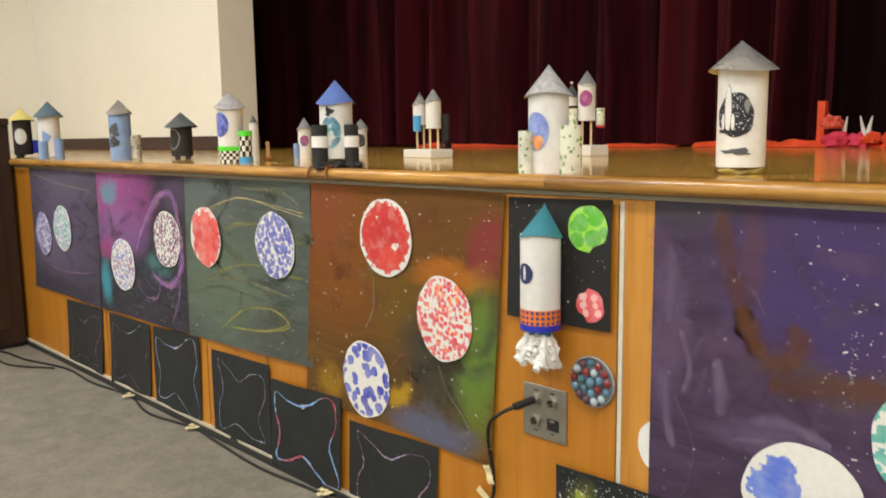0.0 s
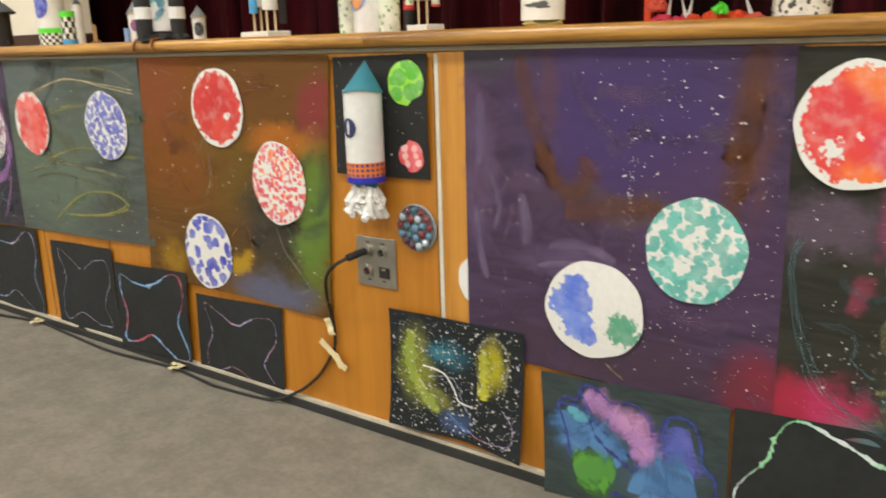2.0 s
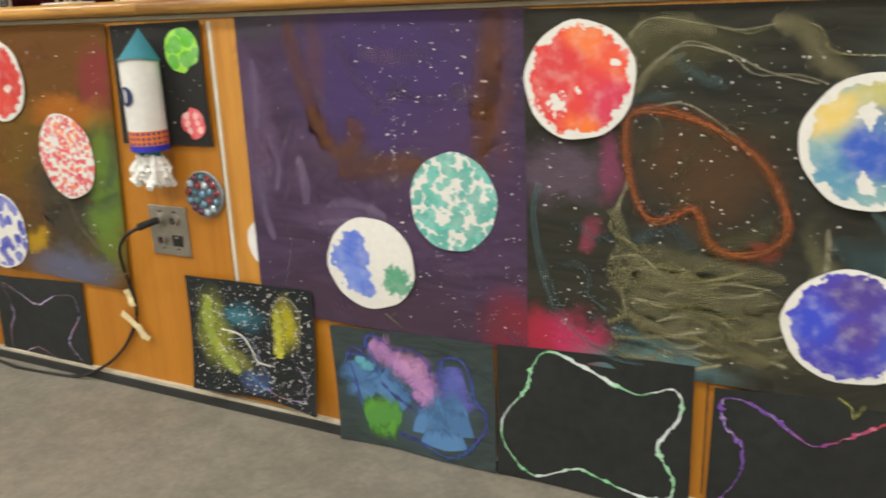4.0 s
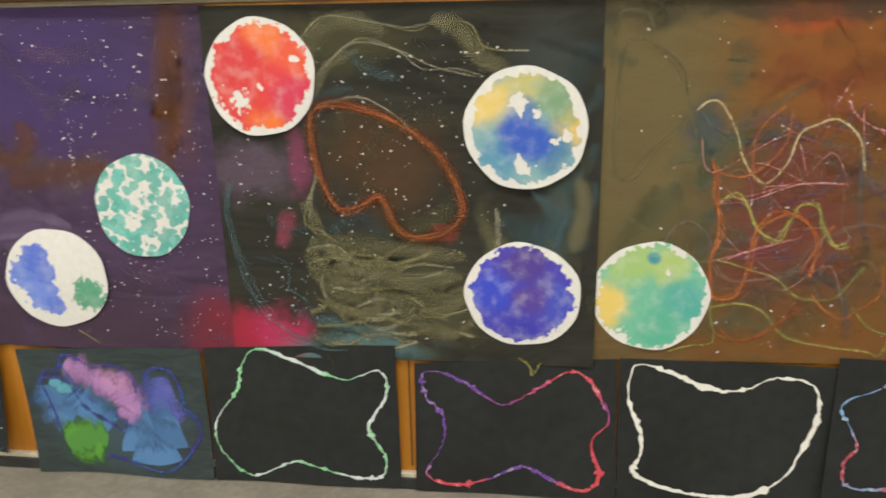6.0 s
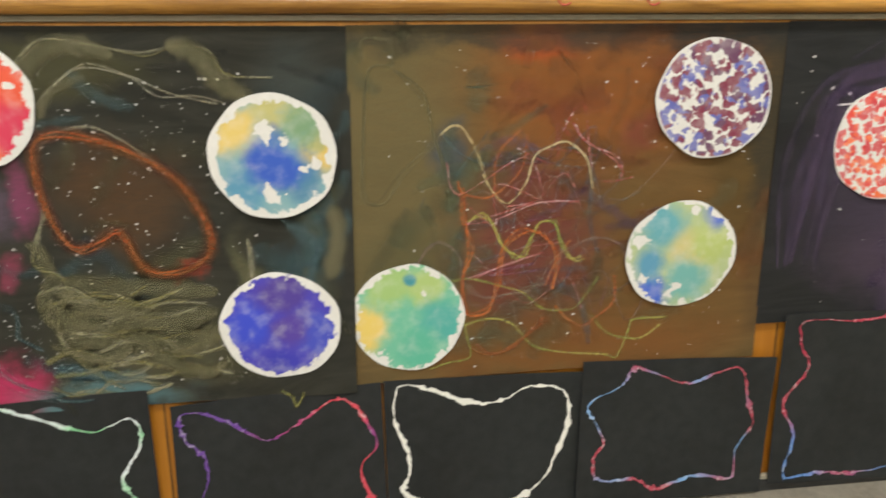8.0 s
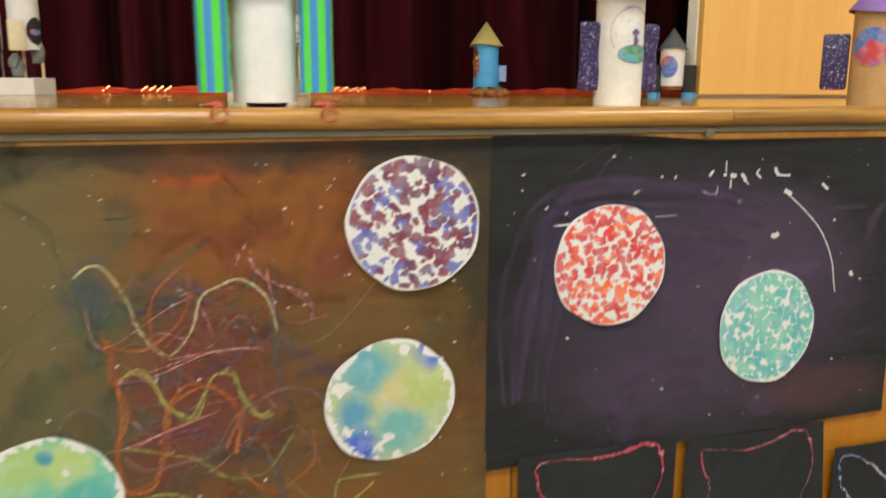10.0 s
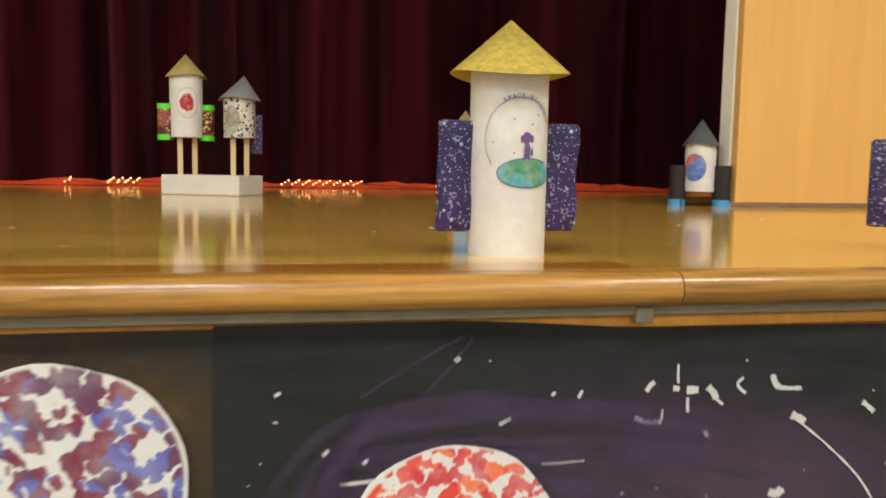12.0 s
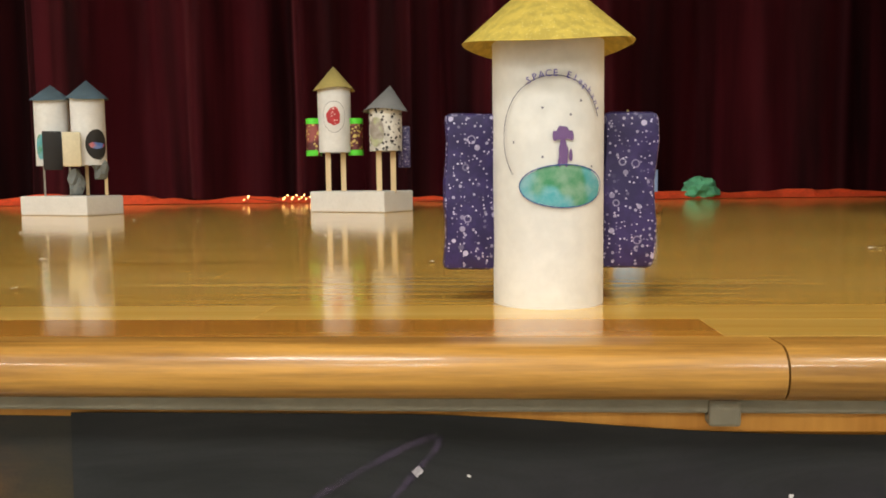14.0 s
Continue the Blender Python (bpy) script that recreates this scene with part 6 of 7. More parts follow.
r = Rocket("white paper rocket with a speckled cone and checkered boosters", -2.332, 0.162, 0.088, "body_tube", 0.03, 0.19, "white", SPECKCONE, 0.11, 0.058, turn=-4)
r.sticker(-138, 0.13, 0.034, 0.042, STICK_BLUE, "round blue badge sticker"); r.add("band", lathe([(0.0449, 0.0), (0.0449, 0.042)], 32, 0.0, 6.5), checker("black_white_band_check", (28, 28, 28), (230, 228, 220), 4.0), "checkered base"); r.add("band", lathe([(0.0457, 0.04), (0.0457, 0.056)], 32), "green", "lime green band")
b = r.booster(0.05, -0.03, 0.046, 0.0, 0.108, CHECK, "checkered booster", caps=("green", ((0.09, 0.109),))); part("band", tube_bm(0.0243, 0.0, 0.018, 20, 0.0), C["cyan"], b)
r = Rocket("small white rocket with a dark pointed cone", -2.42, 0.31, 0.034, "body_tube", 0.0, 0.14, "white", "darkgrey", 0.036, 0.032, turn=0)
r.lump(0.05, 0.01, 0.018, 0.6, 4, "brownfoot"); r.legs([(0.048, 0.0)], 0.0, 0.07, 0.014, "kraft")
r = Rocket("white paper rocket with a blue cone and black taped boosters", -1.563, 0.035, 0.09, "body_tube", 0.025, 0.175, "white", "blue", 0.106, 0.064, turn=3)
r.sticker(-116, 0.095, 0.03, 0.042, STICK_TEAL, "teal planet sticker"); r.sticker(-118, 0.15, 0.011, 0.011, C["charcoal"], "black star sticker", 0.3); r.add("band", lathe([(0.0465, 0.058), (0.047, 0.088)], 32, 0.02), "white", "white paper band")
for a in (-0.048, 0.036):
    b = r.booster(a, -0.034, 0.042, 0.0, 0.115, "charcoal", "black taped booster"); part("band", tube_bm(0.0225, 0.055, 0.085, 20, 0.02), C["tissue"], b)
r.lump(0.0, -0.03, 0.03, 0.5, 7, "charcoal"); r.lump(-0.035, -0.04, 0.024, 0.5, 8, "charcoal"); r.lump(0.04, -0.04, 0.024, 0.5, 9, "charcoal")
r = Rocket("small white paper rocket with a pink badge", -2.51, 0.6, 0.052, "body_tube", 0.0, 0.118, "white", "greycard", 0.066, 0.05)
r.sticker(-95, 0.07, 0.018, 0.022, STICK_MAG, "pink badge sticker"); r.booster(-0.034, -0.01, 0.022, 0.0, 0.06, "sky")
r = Rocket("small white paper rocket with a dark round badge", -2.888, 1.2, 0.062, "body_tube", 0.0, 0.125, "white", "greycard", 0.078, 0.052)
r.sticker(-95, 0.065, 0.024, 0.032, STICK_DARK, "dark round badge sticker")


def foam(label, corner_a, length, depth, height, turn):
    """A foam block, placed by its front west corner."""
    bm = box(0, length, 0, depth, 0, height, 0.004)
    ob = part("foam_block", bm, "foam", smooth=False, at=pose(corner_a[0], corner_a[1], H, 0, 0, turn))
    return tagged(ob, label, "foam block", "foam stands")


foam("white foam block holding two small rockets on sticks", (-2.14, 0.80), 0.2, 0.1, 0.032, -12)
r = Rocket("white stick-mounted rocket with a blue wrapped booster", -2.105, 0.86, 0.054, "body_tube", 0.125, 0.205, "white", "silver", 0.064, 0.05)
r.booster(-0.012, -0.03, 0.03, 0.1, 0.16, "cyan", "blue wrapped booster"); r.legs([(-0.012, -0.008), (0.014, 0.006)], 0.032, 0.13)
r = Rocket("white stick-mounted rocket with a grey cone", -2.02, 0.85, 0.06, "body_tube", 0.11, 0.215, "white", "greycard", 0.07, 0.05)
r.legs([(-0.014, -0.01), (0.016, 0.0)], 0.032, 0.115); r.booster(0.046, 0.01, 0.03, 0.06, 0.165, "charcoal", "black flat booster", 0.35)
r = Rocket("white paper rocket with a speckled cone and cactus-print boosters", -0.865, 0.068, 0.086, "body_tube", 0.0, 0.168, "white", SPECKCONE, 0.106, 0.064, turn=2)
r.sticker(-132, 0.088, 0.03, 0.04, planet_paint("sticker_periwinkle", [(112, 134, 206), (136, 156, 218)], "wash", 60, 1.6, radius=0.3), "blue planet sticker"); r.sticker(-126, 0.066, 0.013, 0.015, planet_paint("sticker_orange", [(232, 166, 84), (226, 140, 70)], "wash", 60, 1.6, radius=0.3), "small orange sun sticker", 0.1, 0.0015); r.booster(-0.05, -0.02, 0.03, 0.0, 0.09, CACTUS, "cactus print booster"); r.booster(0.044, -0.036, 0.046, 0.0, 0.1, CACTUS, "cactus print booster")
foam("white foam block under a rocket on sticks", (-1.62, 1.17), 0.12, 0.09, 0.04, -14)
r = Rocket("white stick-mounted rocket with a magenta badge and cactus boosters", -1.562, 1.2, 0.066, "body_tube", 0.13, 0.262, "white", "greycard", 0.07, 0.056)
r.sticker(-100, 0.21, 0.026, 0.03, STICK_MAG, "magenta badge sticker"); r.legs([(-0.016, -0.01), (0.016, -0.01)], 0.04, 0.14)
for a in (-0.05, 0.05):
    r.booster(a, -0.01, 0.032, 0.105, 0.175, CACTUS, "cactus print booster", caps=("red", ((0.105, 0.112),)))
r = Rocket("slim black and red rocket with a dark cone", -1.69, 1.28, 0.044, "body_tube", 0.0, 0.23, "charcoal", "darkgrey", 0.052, 0.05)
r.add("band", lathe([(0.0226, 0.19), (0.0226, 0.228)], 24), "white", "white band"); r.add("band", lathe([(0.0226, 0.1), (0.0226, 0.13)], 24), "red", "red band"); r.add("pin", crumple(0.006, 0.8, 3), "white", "", pose(0, 0, 0.275))
r = Rocket("large white paper rocket with a silver cone and inked shuttle drawing", -0.498, 0.2, 0.092, "body_tube", 0.014, 0.2, M["white"], "silver", 0.13, 0.058, lean=-0.004, turn=-6)
r.sticker(-103, 0.112, 0.036, 0.042, STICK_DARK, "black starry disc drawing", 0.04); r.sticker(-118, 0.124, 0.0078, 0.0455, C["darkgrey"], "dark pen outline of the shuttle", 0.0, 0.0012); r.sticker(-118, 0.124, 0.0064, 0.0442, M["white"], "white shuttle drawing", 0.0, 0.0016)
for a in (-130, -106):
    r.sticker(a, 0.1, 0.0042, 0.0165, C["darkgrey"], "dark pen outline of a booster", 0.0, 0.0018); r.sticker(a, 0.1, 0.0032, 0.0155, M["white"], "pale booster drawing", 0.0, 0.0022)
for a in (-136, -118, -101):
    r.sticker(a, 0.082, 0.0055, 0.0032, C["charcoal"], "dark shuttle engine", 0.25, 0.0024)
r.sticker(-76, 0.13, 0.005, 0.013, C["greycard"], "pale leaf-shaped patch of the drawing", 0.1, 0.0014)
r.sticker(-96, 0.044, 0.026, 0.006, C["darkgrey"], "dark smudge of ink", 0.25); r.lump(-0.01, -0.02, 0.026, 0.45, 12, "gold", name="paper_foot"); r.lump(0.022, -0.01, 0.022, 0.45, 13, "gold", name="paper_foot")
r = Rocket("white rocket flecked with black and a teal planet sticker", 0.037, 0.09, 0.09, "body_tube", 0.0, 0.17, SPECKBODY, "greycard", 0.12, 0.06, turn=4)
r.sticker(-100, 0.115, 0.03, 0.036, STICK_EARTH, "green and blue planet sticker"); r.booster(-0.062, -0.01, 0.044, 0.055, 0.15, SPECKBODY, "flecked booster")
r = Rocket("kraft cardboard rocket with a round white badge and blue boosters", 0.656, 0.12, 0.086, "body_tube", 0.0, 0.17, "kraft", "gold", 0.12, 0.06, facing=(0.85, -1.28))
r.sticker(-80, 0.072, 0.022, 0.018, M["white"], "round white badge"); r.sticker(-80, 0.073, 0.012, 0.01, C["darkgrey"], "dark ring print", 0, 0.0016)
for a in (-0.064, 0.064):
    r.booster(a, 0.0, 0.044, 0.036, 0.14, "sky", "blue mottled booster")
r = Rocket("white paper rocket with green and blue striped boosters", 1.138, 0.06, 0.092, "body_tube", 0.006, 0.165, "white", paper("dark_green_card", (36, 62, 46)), 0.12, 0.06, facing=(1.14, -1.3))
for a in (-0.074, 0.072):
    r.booster(a * 0.97, -0.03, 0.046, 0.02, 0.168, STRIPE, "green and blue striped booster")
    d = r.add("flame_disc", crumple(0.012, 0.5, 21), FADED, "red crumpled paper flame", pose(a, -0.07, 0.0), smooth=False)
    curl = [(0.0105 * math.cos(t), 0.003 * math.sin(2 * t), 0.0105 * math.sin(t)) for t in [2 * math.pi * k / 9 for k in range(9)]]
    r.add("flame_ring", pipe(curl, 0.0018, 6, 3), FADED, "red twisted paper ring", pose(a + 0.004, -0.093, -0.008))
r.lump(0.0, 0.0, 0.03, 0.25, 22, "charcoal", name="paper_foot")

# the large rocket
hero = Rocket("large white card-tube rocket with a gold glitter cone and child's drawing", 1.7572, 0.142, 0.085, "body_tube", 0.0, 0.198, plain("smudged_white_tube", (224, 221, 215), 0.7, 0.05, 14, 0.15), GLITTER, 0.131, 0.061, name="paper_rocket", turn=0, facing=None, size=0.964)
for dx, dy, tw in ((-0.061, 0.0, 8), (0.0615, 0.008, 3)):
    bm = box(-0.021, 0.021, -0.006, 0.006, 0.025, 0.146, 0.005)
    bmesh.ops.subdivide_edges(bm, edges=[e for e in bm.edges if abs(e.verts[0].co.z - e.verts[1].co.z) > 0.05], cuts=6)
    for v in bm.verts:
        v.co.x += 0.0012 * math.sin(v.co.z * 90 + dx * 50)
        v.co.y += 0.0016 * math.sin(v.co.z * 70 + v.co.x * 60)
    hero.add("booster", bm, STARS, "flat purple star-print booster", pose(dx, dy, 0, 0, 1.2, tw))
R = hero.r * 1.0145


def on_tube(u, z, lift=0.0):
    t = radians(-88) + u / R
    return (R + lift) * math.cos(t), (R + lift) * math.sin(t), z


def ink(pts, width, mat, closed=False, name="drawn_line", label="", lift=0.0009):
    path = smooth_curve(pts, closed, 6)
    bm, n = bmesh.new(), len(path)
    rails = []
    for k, (u, z) in enumerate(path):
        a = path[(k - 1) % n] if closed else path[max(k - 1, 0)]
        b = path[(k + 1) % n] if closed else path[min(k + 1, n - 1)]
        du, dz = b[0] - a[0], b[1] - a[1]
        s = max(1e-6, math.hypot(du, dz))
        w = width / 2 * (1 + 0.25 * math.sin(k * 2.1))
        rails.append((bm.verts.new(on_tube(u - dz / s * w, z + du / s * w, lift)), bm.verts.new(on_tube(u + dz / s * w, z - du / s * w, lift))))
    for k in range(n if closed else n - 1):
        a, b = rails[k], rails[(k + 1) % n]
        bm.faces.new((a[0], b[0], b[1], a[1]))
    return hero.add(name, bm, mat, label, smooth=False)


def theta(u):
    return -88 + math.degrees(u / R)


cu, cz, rr = 0.0, 0.1255, 0.0425
ink([(cu + rr * 0.93 * math.cos(radians(a)), cz + rr * 1.02 * math.sin(radians(a))) for a in range(20, 236, 18)], 0.0006, DARKINK, label="thin circle outline in pen")
hero.add("drawn_planet", curved_disc(R, theta(0.0076), 0.090, 0.0325, 0.0152, 0.0009, jag=0.02), STICK_EARTH, "green and turquoise planet drawn in marker")
ink([(0.0076 + 0.0327 * math.cos(radians(a)), 0.090 + 0.0154 * math.sin(radians(a))) for a in range(0, 360, 24)], 0.0008, paper("blue_pen", (60, 84, 140)), True, lift=0.0014)
# a small upright violet doodle above the planet
hero.add("drawn_figure", curved_disc(R, theta(0.0066), 0.1275, 0.0062, 0.005, 0.001, jag=0.12), VIOLET, "small violet doodle")
hero.add("drawn_figure", curved_disc(R, theta(0.0066), 0.1145, 0.0034, 0.0095, 0.001, jag=0.08), VIOLET, "small violet doodle")
for du, dz, w, h in ((-0.0058, 0.126, 0.002, 0.0036), (0.0058, 0.126, 0.002, 0.0036), (-0.0028, 0.107, 0.0011, 0.0035), (0.002, 0.107, 0.0011, 0.0035), (0.0055, 0.112, 0.0014, 0.0045)):
    hero.add("drawn_figure", curved_disc(R, theta(0.0066 + du), dz, w, h, 0.001, 14, 2, jag=0.1), VIOLET, "small violet doodle")
for u, z in ((-0.03, 0.122), (-0.008, 0.146), (0.012, 0.141), (0.02, 0.151), (0.03, 0.104), (-0.008, 0.111)):
    hero.add("drawn_star", curved_disc(R, theta(u), z, 0.0008, 0.0009, 0.001, 8, 1), DARKINK)


def lettering(text, size, arc):
    """Handwritten letters bent round the tube along the drawn circle."""
    for k, ch in enumerate(text):
        if ch == " ":
            continue
        cur = bpy.data.curves.new("letter", "FONT")
        cur.body, cur.size, cur.align_x, cur.align_y = ch, size, "CENTER", "CENTER"
        cur.resolution_u = 2
        tmp = bpy.data.objects.new("letter", cur)
        scene.collection.objects.link(tmp)
        me = bpy.data.meshes.new_from_object(tmp.evaluated_get(bpy.context.evaluated_depsgraph_get()))
        bpy.data.objects.remove(tmp)
        bm = bmesh.new()
        bm.from_mesh(me)
        ang = arc[0] + (arc[1] - arc[0]) * k / (len(text) - 1)
        lean = ang - math.pi / 2
        for v in bm.verts:
            x, z = v.co.x, v.co.y
            u = cu + (rr * 0.96) * math.cos(ang) + x * math.cos(lean) - z * math.sin(lean)
            zz = cz + (rr * 1.05) * math.sin(ang) + x * math.sin(lean) + z * math.cos(lean)
            v.co = on_tube(u, zz, 0.0012)
        hero.add("letter", bm, INK, smooth=False)


lettering("SPACE Elephant", 0.0070, (radians(116), radians(27)))

r = Rocket("kraft cardboard rocket with a lilac cone and purple star boosters", 2.299, 0.115, 0.086, "body_tube", 0.0, 0.178, "kraft", "purple", 0.11, 0.072, turn=0, facing=(1.5, -0.7))
r.sticker(-104, 0.108, 0.034, 0.036, STICK_FLAG, "round dark-rimmed planet sticker")
for a in (-0.07, 0.07):
    bm = box(-0.024, 0.024, -0.007, 0.007, 0.028, 0.135, 0.005)
    r.add("booster", bm, STARS, "flat purple star-print booster", pose(a, 0, 0))

# rockets on foam stands farther back
foam("white foam block holding two rockets on craft sticks", (1.183, 1.874), 0.26, 0.154, 0.06, -26)
r = Rocket("white stick-mounted rocket with a gold cone and candy-print boosters", 1.258, 1.888, 0.108, "body_tube", 0.192, 0.398, "white", "gold", 0.136, 0.076, facing=(1.6, -0.55), size=0.895)
r.sticker(-88, 0.305, 0.037, 0.05, C["greycard"], "thin grey oval outline", 0.02); r.sticker(-88, 0.305, 0.0355, 0.0485, M["white"], "white oval paper", 0.02, 0.0014)
r.sticker(-90, 0.306, 0.022, 0.029, speckle("red_marker", (196, 46, 54), (232, 206, 200), 130, 0.3), "rounded red marker drawing", 0.07, 0.002); r.legs([(-0.022, -0.02), (0.026, 0.0)], 0.06, 0.2, 0.017)
for a in (-0.068, 0.068):
    r.booster(a, 0.0, 0.048, 0.182, 0.3, GUMMY, "candy print booster", caps=("green", ((0.182, 0.2), (0.284, 0.302))))
r = Rocket("short dotted stick-mounted rocket with a grey cone", 1.417, 1.819, 0.104, "body_tube", 0.192, 0.322, DALMATIAN, "greycard", 0.14, 0.08, lean=0.016, facing=(1.6, -0.55), size=0.895)
r.sticker(-122, 0.25, 0.028, 0.046, STICK_OLIVE, "olive planet sticker"); r.legs([(-0.022, -0.015), (0.022, -0.005)], 0.06, 0.2, 0.017)
r.add("booster", box(0.036, 0.076, 0.02, 0.032, 0.14, 0.272, 0.004), STARS, "flat purple star-print booster")
foam("white foam block holding two teal-coned rockets on sticks", (0.334, 1.825), 0.268, 0.135, 0.056, -21)
r = Rocket("white stick-mounted rocket with a teal cone and black booster", 0.442, 1.828, 0.105, "body_tube", 0.16, 0.372, "white", "slate", 0.13, 0.052, facing=(1.67, -0.46), size=0.895)
r.sticker(-130, 0.22, 0.02, 0.04, STICK_EARTH, "green planet sticker"); r.add("booster", box(-0.03, 0.026, -0.078, -0.06, 0.146, 0.268, 0.004), "charcoal", "flat black booster")
r.legs([(-0.03, -0.02), (0.045, -0.01)], 0.055, 0.17, 0.006, "steel")
r = Rocket("white stick-mounted rocket with a teal cone and grey paper flames", 0.559, 1.809, 0.104, "body_tube", 0.16, 0.372, "white", "slate", 0.13, 0.062, facing=(1.67, -0.46), size=0.895)
r.sticker(-62, 0.225, 0.036, 0.048, C["charcoal"], "round black planet sticker"); r.sticker(-62, 0.222, 0.026, 0.01, STICK_FLAG, "pale stripe on the sticker", 0.1, 0.0014)
r.add("booster", box(-0.075, -0.022, -0.078, -0.056, 0.155, 0.262, 0.005), "cream", "cream card booster"); [r.lump(dx, -0.02, 0.021, 1.5, 31 + k, "greyflame", 0.066 + 0.016 * k) for k, dx in enumerate((-0.04, -0.036, -0.046, 0.03, 0.034, 0.026))]; r.legs([(0.046, -0.02), (-0.01, 0.0)], 0.055, 0.18, 0.01)
r = Rocket("small white rocket with a dark cone and black and blue boosters", 2.682, 1.382, 0.094, "body_tube", 0.045, 0.19, "white", "darkgrey", 0.116, 0.082, facing=(1.6, -0.55), size=0.9)
r.sticker(-112, 0.118, 0.036, 0.042, STICK_FLAG, "red and blue planet sticker"); r.add("band", lathe([(0.04, 0.03), (0.042, 0.046)], 28), "brownfoot", "brown base")
for a in (-0.066, 0.066):
    r.booster(a, -0.01, 0.05, 0.0, 0.125, "charcoal", "black booster", caps=("cyan", ((0.0, 0.02),)))
r = Rocket("bright blue paper rocket with a gold cone and brown crumpled feet", 2.05, 1.568, 0.098, "body_tube", 0.04, 0.2, "cyan", "gold", 0.13, 0.09, facing=(1.5, -0.6), size=0.9)
r.sticker(-150, 0.13, 0.02, 0.06, GUMMY, "pink and green patterned patch"); r.booster(0.062, 0.0, 0.04, 0.06, 0.12, "sky")
for a in (-0.03, 0.025, 0.06):
    r.lump(a, -0.02, 0.032, 0.7, 40 + a * 99, "brownfoot", name="paper_foot")


# orange paper along the foot of the curtain, flowers, fairy lights
def crepe(x0, x1, y, seed, height):
    bm = bmesh.new()
    n = int((x1 - x0) / 0.03)
    cols = []
    for k in range(n + 1):
        x = x0 + (x1 - x0) * k / n
        h = height * (0.55 + 0.5 * noise.noise(Vector((x * 3.1, seed, 0))) + 0.25 * noise.noise(Vector((x * 14, seed, 3))))
        dy = 0.05 * noise.noise(Vector((x * 2, seed, 7)))
        cols.append([bm.verts.new((x, y + dy - 0.09, H + 0.002)), bm.verts.new((x, y + dy - 0.05 + 0.02 * noise.noise(Vector((x * 20, 1, seed))), H + max(0.006, h))), bm.verts.new((x, y + dy + 0.02, H + max(0.006, h * 0.9))), bm.verts.new((x, y + dy + 0.1, H + 0.002))])
    for a, b in zip(cols, cols[1:]):
        for i in range(3):
            bm.faces.new((a[i], b[i], b[i + 1], a[i + 1]))
        bm.faces.new((a[3], b[3], b[0], a[0]))
    return bm


for x0, x1, y, hgt in ((-4.2, -2.1, 2.88, 0.04), (-2.0, 0.1, 2.9, 0.055), (0.0, 1.9, 2.9, 0.05), (1.85, 3.05, 2.9, 0.05), (2.95, 4.1, 2.92, 0.045)):
    ob = part("crepe_paper_strip", crepe(x0, x1, y, x0, hgt), "orange", smooth=False)
    tagged(ob, "crumpled orange crepe paper along the foot of the curtain", "crepe paper", "orange crepe paper")
col = part("paper_column", box(-1.344, -1.306, 2.84, 2.882, H, H + 0.226, 0.003), "orange")
tagged(col, "upright bright orange paper column on the stage floor", "paper column")
PINK, REDF = paper("pink_tissue", (216, 60, 92)), paper("coral_tissue", (226, 96, 76))
for k, (x, z, rad, m, lab) in enumerate(((-1.4, 0.09, 0.05, REDF, "coral"), (-1.38, 0.0, 0.06, PINK, "pink"), (-1.27, 0.0, 0.055, PINK, "pink"), (-1.2, 0.02, 0.04, M["orange"], "orange"), (-1.08, 0.0, 0.07, M["orange"], "orange"), (-0.97, 0.0, 0.065, M["orange"], "orange"), (-0.86, 0.0, 0.05, REDF, "coral"))):
    ob = part("tissue_flower", crumple(rad, 0.8, 50 + k, 3), m, at=pose(0.21 + 0.914 * (x - 0.21), 2.81 + 0.02 * (k % 3), H + z))
    tagged(ob, f"crumpled {lab} tissue paper flower", "paper flower", "tissue flowers")
ob = part("tissue_flower", crumple(0.035, 0.9, 66, 3), C["green"], at=pose(-0.923, 2.77, H + 0.065))
tagged(ob, "small lime green tissue paper flower", "paper flower", "tissue flowers")
for k, x in enumerate((-1.34, -1.25, -1.22, -0.9)):
    bm = bmesh.new()
    bmesh.ops.create_cone(bm, cap_ends=True, segments=6, radius1=0.016, radius2=0.003, depth=0.12)
    ob = part("plastic_crystal", bm, "foam", at=pose(0.21 + 0.914 * (x - 0.21), 2.83, H + 0.09, 12 - 9 * k, 14 * (-1) ** k, 20 * k))
    tagged(ob, "translucent white plastic crystal spike", "crystal", "crystals")
ob = part("crumpled_tissue", crumple(0.066, 0.85, 71, 3), C["mint"], at=pose(2.557, 2.877, H))
tagged(ob, "crumpled mint green tissue on the stage floor", "tissue paper")
lights = thing("string_lights", "warm white fairy lights lying on the orange paper", "string lights", at=pose(0, 0, 0))
lr = random.Random(8)
xs = [0.704, 0.715, 0.726] + [0.864 + 0.011 * k for k in range(12)] + [1.550 + 0.0145 * k for k in range(24)] + [2.219]
wire = []
for k, x in enumerate(sorted(xs)):
    z = H + 0.016 + 0.008 * (k % 3)
    bm = bmesh.new()
    bmesh.ops.create_icosphere(bm, subdivisions=1, radius=0.003)
    part("bulb", bm, "bulb", lights, at=pose(x, 2.79 + lr.uniform(-0.02, 0.01), z))
    wire.append((x, 2.8, z - 0.012))
part("wire", pipe(wire, 0.0012, 5, 3), "cable", lights)

speaker = thing("black_box", "small black equipment box at the foot of the curtain", "equipment box", at=pose(-3.27, 2.17, H))
part("body", box(-0.026, 0.026, -0.026, 0.026, 0.0, 0.042, 0.005), "black", speaker)
part("knob", lathe([(0.0, 0.01), (0.006, 0.01), (0.007, 0.0)], 14), C["red"], speaker, "small red knob", at=pose(0.012, -0.026, 0.024, 90, 0, 0))
